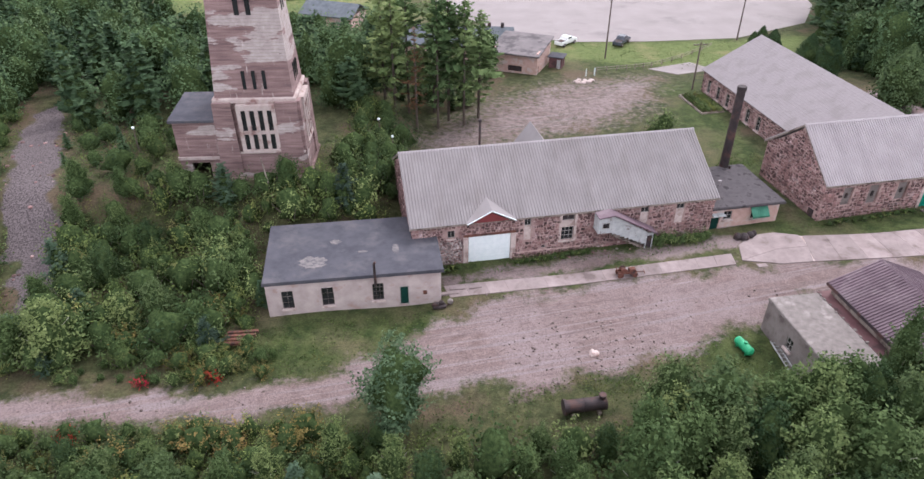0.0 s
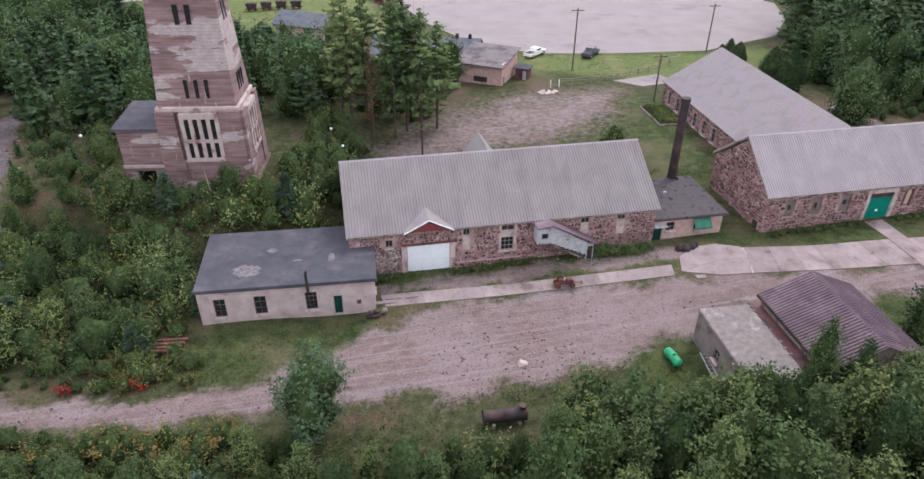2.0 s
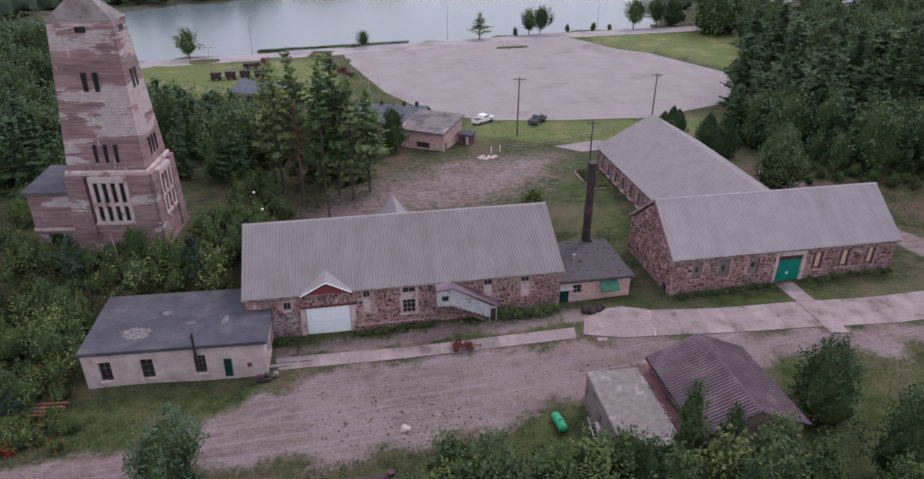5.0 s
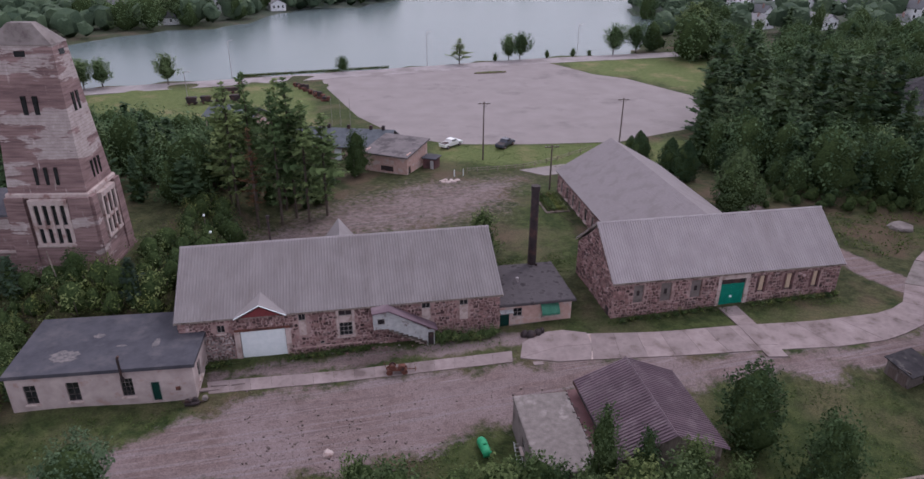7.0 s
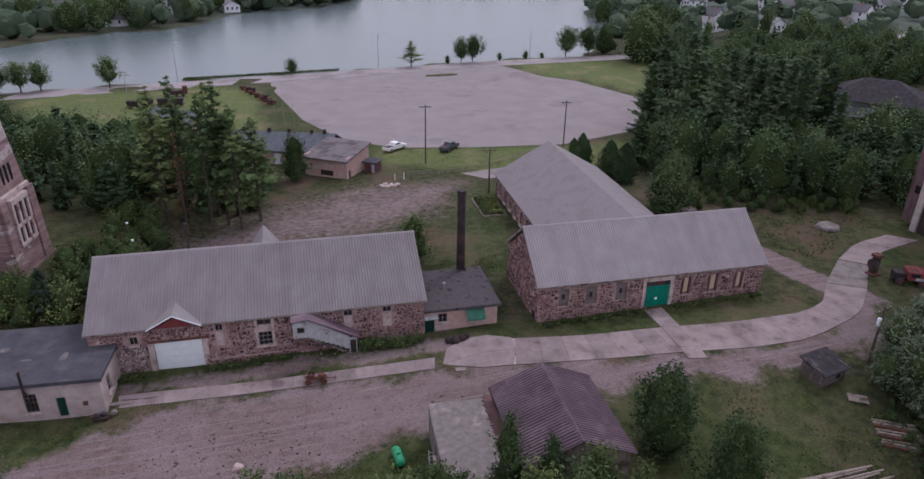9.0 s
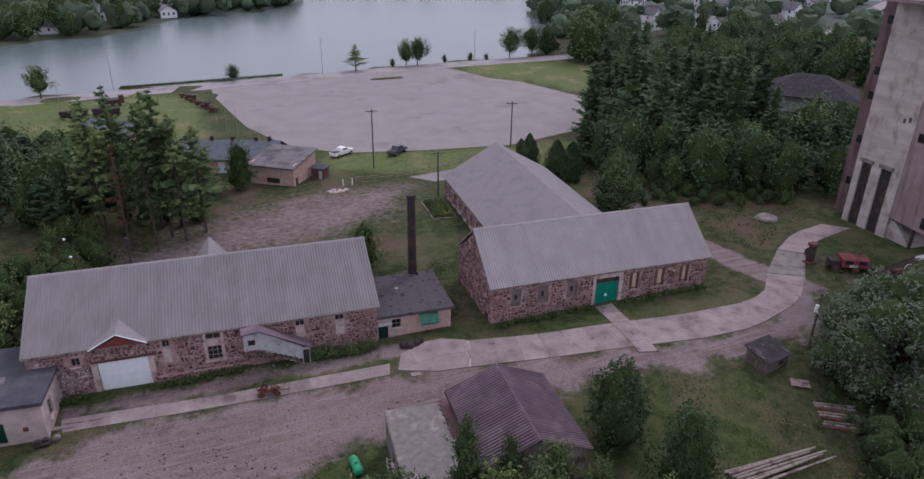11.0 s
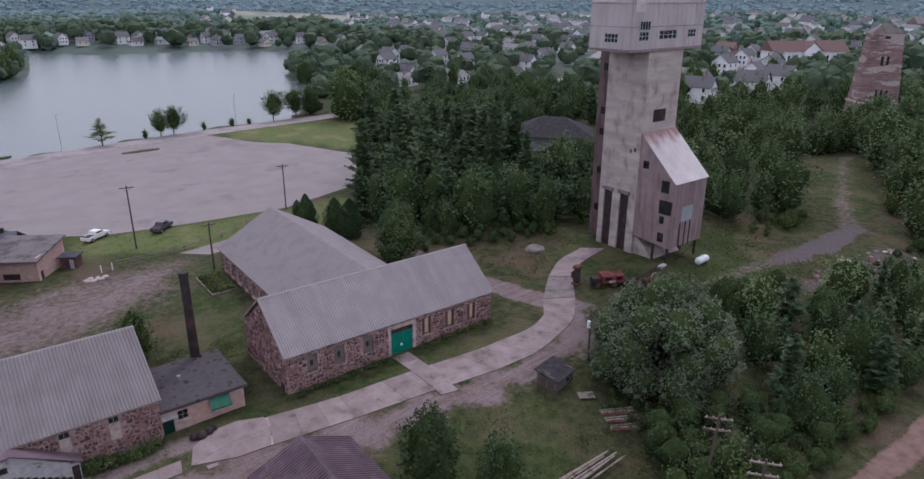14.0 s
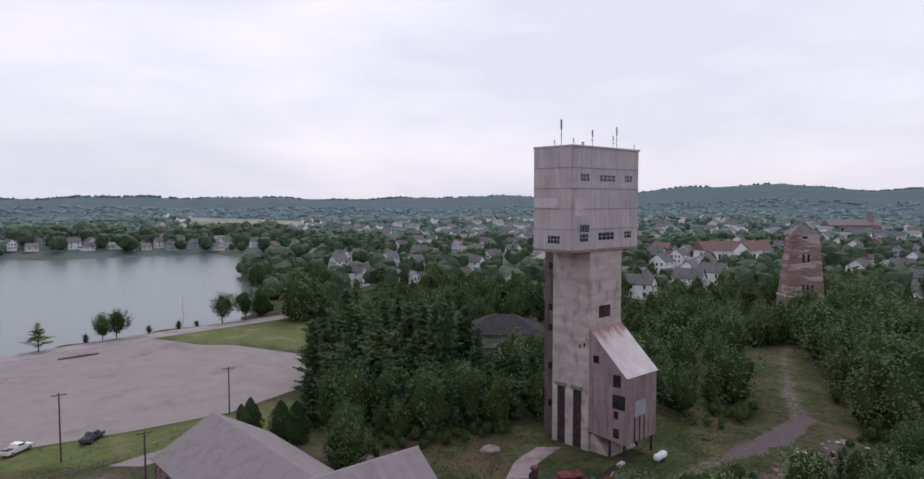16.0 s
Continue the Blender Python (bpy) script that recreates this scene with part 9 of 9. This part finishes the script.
def lamp_post(x, y, h, label, head="globe"):
    p_ = thing("street_lamp", on(x, y, 0), label, "street lamp", "lamp posts")
    part("post", rods([((0, 0, -0.4), (0, 0, h), 0.09, 0.06)], 8), M["tin"] if head != "globe" else M["pole_wood"], p_)
    if head == "globe":
        bm = bmesh.new()
        bmesh.ops.create_icosphere(bm, subdivisions=2, radius=0.18, matrix=Matrix.Translation((0, 0, h + 0.15)))
        part("globe", bm, M["white"], p_)
    else:
        part("arm", rods([((0, 0, h), (0.9, 0.4, h + 0.15), 0.05)], 6), M["tin"], p_)
        part("lamp_head", soft_box(0.8, 1.4, 0.25, 0.55, h + 0.08, h + 0.2, 0.02), M["frame_white"], p_)


lamp_post(-38.6, 74.0, 4.2, "short lamp post with white globe in the scrub")
lamp_post(-8.7, 79.4, 3.6, "short lamp post with white globe behind the hall")
lamp_post(-10.8, 83.2, 3.2, "short lamp post with white globe behind the hall")
for x, y in ((-46, 204), (11.1, 223.6), (62.6, 244.8)):
    lamp_post(x, y, 10.6, "tall slim grey street lamp by the lake", "arm")
lamp_post(-47.5, 173, 7.5, "white pole on the lawn", "arm")
for x in (-6.6, -4.6, -2.4):
    fp = thing("flagpole", on(x, 151.9, 0), "bare white flagpole on the lawn", "flagpole", "flagpoles")
    part("pole", rods([((0, 0, -0.3), (0, 0, 6.2), 0.05, 0.03)], 8), M["frame_white"], fp)


def wire(a, b, sag, label="thin dark overhead wire"):
    cu = bpy.data.curves.new("wire", "CURVE")
    cu.dimensions, cu.bevel_depth, cu.bevel_resolution = "3D", 0.022, 1
    sp = cu.splines.new("POLY")
    sp.points.add(16)
    for k in range(17):
        f = k / 16
        p_ = Vector(a).lerp(Vector(b), f)
        sp.points[k].co = (p_.x, p_.y, p_.z - sag * 4 * f * (1 - f), 1)
    cu.materials.append(M["iron"])
    tagged(new("wire", cu), label, "wire", "overhead wires")


for k in (-0.8, 0.0, 0.8):
    wire((72.3 + k * 0.7, 36.6 - k * 0.7, 8.1), (70.6 + k * 0.7, 30.1 - k * 0.7, 8.5), 0.1)
    wire((72.3 + k * 0.7, 36.6 - k * 0.7, 8.1), (74.6 + k * 0.6, 58.3 + k * 0.3, 8.4), 0.8)
wire((32.3, 75.0, 13.0), (41.5, 78.5, 6.5), 0.3, "thin guy wire from smokestack to barn")

# ---- vehicles ----
def pickup(x, y, turn, mat, label):
    c = thing("pickup_truck", on(x, y, 0.03, turn), label, "pickup truck", "parked vehicles")
    body = bmesh.new()
    pts = [(-2.7, 0.45), (2.65, 0.45), (2.7, 0.75), (2.6, 1.0), (1.35, 1.1), (0.75, 1.75), (-0.65, 1.78), (-0.85, 1.12), (-2.7, 1.1)]
    a = [body.verts.new((px, -0.92, pz)) for px, pz in pts]
    b = [body.verts.new((px, 0.92, pz)) for px, pz in pts]
    for v in a + b:
        if v.co.z > 1.5:
            v.co.y *= 0.82
    body.faces.new(a)
    body.faces.new(b[::-1])
    for k in range(len(pts)):
        body.faces.new((a[k], b[k], b[(k + 1) % len(pts)], a[(k + 1) % len(pts)]))
    bmesh.ops.bevel(body, geom=body.edges[:], offset=0.05, segments=1, affect="EDGES")
    bd = part("body", body, M[mat], c)
    part("bed_floor", boxes((-2.6, -0.95, -0.75, 0.75, 1.09, 1.13)), M["iron"], bd, "dark open load bed")
    part("windscreen", boxes((-0.06, 0.06, -0.68, 0.68, -0.33, 0.33)), M["glass"], bd).matrix_local = Matrix.Translation((1.1, 0, 1.45)) @ Matrix.Rotation(radians(-43), 4, "Y")
    for s in (-1, 1):
        part("side_window", boxes((-0.5, 0.7, s * 0.84 - 0.02, s * 0.84 + 0.02, 1.2, 1.62)), M["glass"], bd)
        part("headlight", boxes((2.62, 2.72, s * 0.65 - 0.15, s * 0.65 + 0.15, 0.72, 0.9)), M["frame_white"], bd)
        for wx in (-1.75, 1.7):
            wheel(c, (wx, s * 0.85, 0.38), 0.38, 0.26, hub="tin")
    part("bumper", soft_box(2.65, 2.8, -0.9, 0.9, 0.42, 0.6, 0.03), M["tin"], bd)
    return c


M["car_white"] = surface("white_car_paint", (0.72, 0.72, 0.72), (0.78, 0.78, 0.78), 1.0, rough=0.25, bump=0.0, spec=0.5)
M["car_blue"] = surface("dark_blue_car_paint", (0.05, 0.055, 0.075), (0.075, 0.08, 0.105), 1.0, rough=0.25, bump=0.0, spec=0.5)
pickup(20.9, 136.8, 48, "car_white", "white pickup truck parked at the lot's edge")
pickup(32.2, 137.2, 58, "car_blue", "dark blue-grey pickup truck parked at the lot's edge")

# ore cars and a locomotive shown on the lawn
def ore_car(x, y, turn):
    c = thing("ore_car", on(x, y, 0, turn), "small black ore car on display rails", "ore car", "display train")
    bm = prism([(-1.4, 1.9), (1.4, 1.9), (1.0, 0.7), (-1.0, 0.7)], -0.75, 0.75)
    part("tub", bm, M["iron"], c)
    part("load", soft_box(-1.1, 1.1, -0.6, 0.6, 1.85, 2.0, 0.05), M["iron"], c)
    part("frame", soft_box(-1.5, 1.5, -0.5, 0.5, 0.45, 0.65, 0.02), M["iron"], c)
    for wx in (-0.7, 0.7):
        for s in (-1, 1):
            wheel(c, (wx, s * 0.55, 0.3), 0.3, 0.1, "iron")


for k in range(4):
    ore_car(-45.6 + 3.5 * k, 170.6 + 0.65 * k, 10)
loco = thing("mine_locomotive", on(-39.2, 183.2, 0, 22), "small dark rusty mine locomotive on the lawn", "locomotive")
part("body", soft_box(-3.2, 2.4, -0.7, 0.7, 0.6, 1.6, 0.08), M["iron"], loco)
part("cab", soft_box(1.6, 2.8, -0.8, 0.8, 0.6, 2.6, 0.08), M["rust"], loco)
for wx in (-2.2, 0.0, 1.6):
    for s in (-1, 1):
        wheel(loco, (wx, s * 0.7, 0.4), 0.4, 0.14, "iron")
for k in range(7):
    x, y = -23.5 + 1.8 * k, 192 - 2.8 * k
    mc = thing("mining_exhibit", on(x, y, 0, 30 * k), "dark rusty mining machine shown on the lawn", "machine", "outdoor exhibits")
    part("base", soft_box(-1.0, 1.0, -0.5, 0.5, -0.1, 0.5, 0.05), M["rust"], mc)
    part("body", soft_box(-0.6, 0.7, -0.4, 0.4, 0.5, 1.1 + 0.35 * (k % 3), 0.08), M["iron"], mc)
    part("drum", lathe(bmesh.new(), (-0.9, -0.6, 0.8), (-0.9, 0.6, 0.8), [(0, 0.45), (1, 0.45)], 14), M["rust"], mc)

museum = thing("blue_roofed_shed", on(-28, 151.5, 0, -20), "low shed with slate-blue gable roof by the lawn", "shed")
part("wall", boxes((-6, 6, -3.5, 3.5, -0.2, 2.6)), M["annex_wall"], museum)
part("roof", prism([(-4.2, 2.5), (0, 4.6), (4.2, 2.5), (4.2, 2.3), (0, 4.4), (-4.2, 2.3)], -6.5, 6.5), M["slate"], museum).matrix_local = Matrix.Rotation(math.pi / 2, 4, "Z")

# fence between yard and lot
fence = thing("rail_fence", pose(0, 0, 0), "low weathered wooden rail fence along the lawn", "fence")
fpts = [(24.3, 119.6), (30, 121), (35, 122.8), (42, 128.2), (50, 135.6)]
for (ax, ay), (bx, by) in zip(fpts, fpts[1:]):
    n = 3
    for k in range(n):
        x0, y0, x1, y1 = ax + (bx - ax) * k / n, ay + (by - ay) * k / n, ax + (bx - ax) * (k + 1) / n, ay + (by - ay) * (k + 1) / n
        part("post", rods([((x0, y0, at(x0, y0) - 0.2), (x0, y0, at(x0, y0) + 1.0), 0.08, 0.07)], 7), M["timber"], fence)
        for z in (0.45, 0.85):
            part("rail", rods([((x0, y0, at(x0, y0) + z), (x1, y1, at(x1, y1) + z), 0.05)], 6), M["timber"], fence)
for x, y in ((22.0, 117.0), (23.6, 117.6)):
    post = thing("white_post", on(x, y, 0), "short white marker post at the yard", "post", "marker posts")
    part("post", soft_box(-0.08, 0.08, -0.08, 0.08, -0.2, 1.3, 0.01), M["white"], post)

# flower bed beside the wing
bed = thing("flower_bed", pose(37.8, 101.6, 0, 0, 0, 11), "timber-edged vegetable bed with green rows", "flower bed")
zb = at(37.8, 101.6)
for r_ in ((-1.9, 1.9, -3.9, -3.75), (-1.9, 1.9, 3.75, 3.9), (-1.9, -1.75, -3.75, 3.75), (1.75, 1.9, -3.75, 3.75)):
    part("edging_board", soft_box(*r_, zb - 0.2, zb + 0.22, 0.01), M["timber"], bed)
M["soil"] = surface("garden_soil", (0.07, 0.05, 0.035), (0.13, 0.095, 0.07), 3.0, bump=0.7)
part("soil", boxes((-1.75, 1.75, -3.75, 3.75, zb - 0.2, zb + 0.12)), M["soil"], bed)
rs3 = np.random.default_rng(9)
for k in range(4):
    c = np.stack([-1.3 + 0.85 * k + 0.22 * rs3.normal(size=520), rs3.uniform(-3.5, 3.5, 520), zb + 0.15 + rs3.uniform(0, 0.6, 520)], 1)
    co, q = leaf_quads(c, rs3.normal(size=(520, 3)) + np.array([0, 0, 0.8]), np.full(520, 0.3), rs3)
    leaf_part("greenery", co, q, "leaf_light" if k % 2 else "leaf_scrub", bed)["kind"] = "stuff"
# shrubs and flowers along the hall's foot
for k in range(11):
    s_ = 26.4 + 0.62 * k
    p_ = HALL @ Vector((s_, -1.1 - 0.3 * (k % 2), 0))
    plant_made = shrub(np.random.default_rng(300 + k), 1.5 if k < 4 else 1.0, 0.9, "leaf_light", 5, 280, 0.17)
    tagged(plant_made, "green garden shrub at the hall's foot", "shrub", "foundation planting")
    plant_made.matrix_world = on(p_.x, p_.y)
for k in range(22):
    s_ = 10.8 + 0.62 * k if k < 14 else 1.0 + 0.5 * (k - 14)
    p_ = HALL @ Vector((s_, -0.9 - 0.5 * r4.random(), 0))
    plant_made = shrub(np.random.default_rng(400 + k), 0.5, 0.55, "leaf_scrub" if k % 3 else "leaf_light", 4, 170, 0.13)
    tagged(plant_made, "low weedy plant along the hall wall", "plant", "wall weeds")
    plant_made.matrix_world = on(p_.x, p_.y)
for k in range(26):
    p_ = BARN @ Vector((1.0 + 1.08 * k, -0.75 - 0.4 * r4.random(), 0))
    if 12.4 < 1.0 + 1.08 * k < 17:
        continue
    plant_made = shrub(np.random.default_rng(440 + k), 0.45, 0.6, "leaf_scrub" if k % 2 else "leaf", 4, 170, 0.13)
    tagged(plant_made, "low weedy plant along the barn wall", "plant", "wall weeds")
    plant_made.matrix_world = on(p_.x, p_.y)
junk = thing("junk_heap", on(31.6, 63.1, 0.0, 10), "dark heap of bins and tarpaulin by the annex wall", "junk")
for k, (x, y, r) in enumerate(((-0.9, 0.2, 0.4), (-0.2, 0.0, 0.5), (0.6, 0.2, 0.42), (1.1, 0.4, 0.3))):
    part("sack", lathe(bmesh.new(), (x, y, -0.1), (x + 0.1, y, 0.7), [(0, r), (0.5, r * 1.1), (0.8, r * 0.8), (1, r * 0.3)], 9), M["iron"], junk)

# ---- pavements, slab by slab ----
walkway = tagged(new_at("pavement", pose(0, 0, 0)), "cracked pinkish concrete walk in front of the stone buildings", "pavement", kind="structure")


def slab(parent, corners, lift=0.07, mat="slab"):
    """One concrete slab over four ground points."""
    r5 = random.Random(int(corners[0][0] * 100) + int(corners[0][1] * 37))
    bm = bmesh.new()
    t = r5.uniform(-0.015, 0.015)
    cx, cy = sum(c[0] for c in corners) / len(corners), sum(c[1] for c in corners) / len(corners)
    top = [bm.verts.new((cx + (x - cx) * 0.992, cy + (y - cy) * 0.985, at(x, y) + lift + t)) for x, y in corners]
    low = [bm.verts.new((v.co.x, v.co.y, v.co.z - 0.35)) for v in top]
    bm.faces.new(top)
    bm.faces.new(low[::-1])
    n = len(top)
    for k in range(n):
        bm.faces.new((top[k], low[k], low[(k + 1) % n], top[(k + 1) % n]))
    return part("slab", bm, M[mat], parent)


def slab_run(parent, upper, lower, n, lift=0.07, across=1, mat="slab"):
    """Slabs between two edge lines, n of them."""
    def along(line, f):
        d = [0.0]
        for p_, q_ in zip(line, line[1:]):
            d.append(d[-1] + math.hypot(q_[0] - p_[0], q_[1] - p_[1]))
        s_ = f * d[-1]
        for k in range(len(line) - 1):
            if s_ <= d[k + 1] + 1e-6:
                u = (s_ - d[k]) / (d[k + 1] - d[k])
                return line[k][0] + u * (line[k + 1][0] - line[k][0]), line[k][1] + u * (line[k + 1][1] - line[k][1])
        return line[-1]
    for k in range(n):
        a, b, c, d = along(lower, k / n), along(lower, (k + 1) / n), along(upper, (k + 1) / n), along(upper, k / n)
        for j in range(across):
            f, g = j / across, (j + 1) / across
            mixp = lambda p_, q_, u: (p_[0] + (q_[0] - p_[0]) * u, p_[1] + (q_[1] - p_[1]) * u)
            slab(parent, [mixp(a, d, f), mixp(b, c, f), mixp(b, c, g), mixp(a, d, g)], lift, mat)


slab_run(walkway, [(-1.6, 55.4), (12, 57.4), (29.2, 60.4)], [(-0.9, 53.7), (12, 55.7), (29.2, 58.6)], 15)
apron = [(30.0, 59.2), (34.0, 58.6), (37.4, 58.9), (37.9, 61.5), (37.6, 63.6), (35.0, 64.1), (32.4, 63.6), (30.4, 61.8)]
slab(walkway, apron[:4] + [(34.2, 61.0)], 0.1)
slab(walkway, [apron[0], (34.2, 61.0), apron[3], apron[4], apron[5], apron[6], apron[7]], 0.1)
slab(walkway, [(37.2, 58.95), (38.5, 59.05), (38.6, 63.45), (37.1, 63.5)], 0.05, "lime")
slab_run(walkway, [(38.0, 63.5), (46, 63.9), (54, 64.6), (63, 65.6), (71, 66.9), (75, 68.8), (78.2, 73.9)], [(37.6, 58.9), (46, 59.4), (55, 60.2), (64, 60.8), (70.4, 62.0), (78.4, 66.6), (82.6, 72.4)], 17, 0.09)
slab_run(walkway, [(53.6, 68.4), (55.8, 59.2)], [(55.8, 68.8), (57.9, 59.2)], 5, 0.14)
slab_run(walkway, [(83.4, 80.6), (88.5, 85.6), (95.0, 88.6)], [(86.6, 78.9), (91, 83.0), (98.4, 86.6)], 5, 0.09)
slab_run(walkway, [(78.3, 74.1), (83.3, 80.5)], [(82.7, 72.6), (86.5, 78.8)], 3, 0.06, 2, "concrete")
slab(walkway, [(31.4, 58.1), (32.4, 58.2), (32.3, 58.7), (31.3, 58.6)], 0.08)
slab(walkway, [(34.0, 121.5), (38.5, 117.5), (46, 121), (43, 126)], 0.06, "asphalt")

# overgrown traffic island in the lot
isle = thing("traffic_island", pose(31.3, 213.2, 0.03, 0, 0, 15), "long brown weedy traffic island in the parking lot", "traffic island")
bm = bmesh.new()
rim = [(5.4 * math.cos(k * math.tau / 28) * (1 + 0.07 * math.sin(3.1 * k)), 0.95 * math.sin(k * math.tau / 28) * (1 + 0.16 * math.sin(2.3 * k))) for k in range(28)]
low_ring, top_ring = [bm.verts.new((x, y, -0.1)) for x, y in rim], [bm.verts.new((0.9 * x, 0.8 * y, 0.16)) for x, y in rim]
bm.faces.new(top_ring)
for k in range(28):
    bm.faces.new((low_ring[k], low_ring[(k + 1) % 28], top_ring[(k + 1) % 28], top_ring[k]))
part("mound", bm, M["soil"], isle)
rs6 = np.random.default_rng(12)
a6, r6 = rs6.uniform(0, math.tau, 900), np.sqrt(rs6.uniform(0, 1, 900))
c = np.stack([5.2 * r6 * np.cos(a6), 0.85 * r6 * np.sin(a6), 0.12 + rs6.uniform(0, 0.35, 900)], 1)
co, q = leaf_quads(c, rs6.normal(size=(900, 3)) + np.array([0, 0, 0.4]), np.full(900, 0.24), rs6, 0.4)
leaf_part("weed_cover", co, q, "leaf_scrub", isle)["kind"] = "stuff"
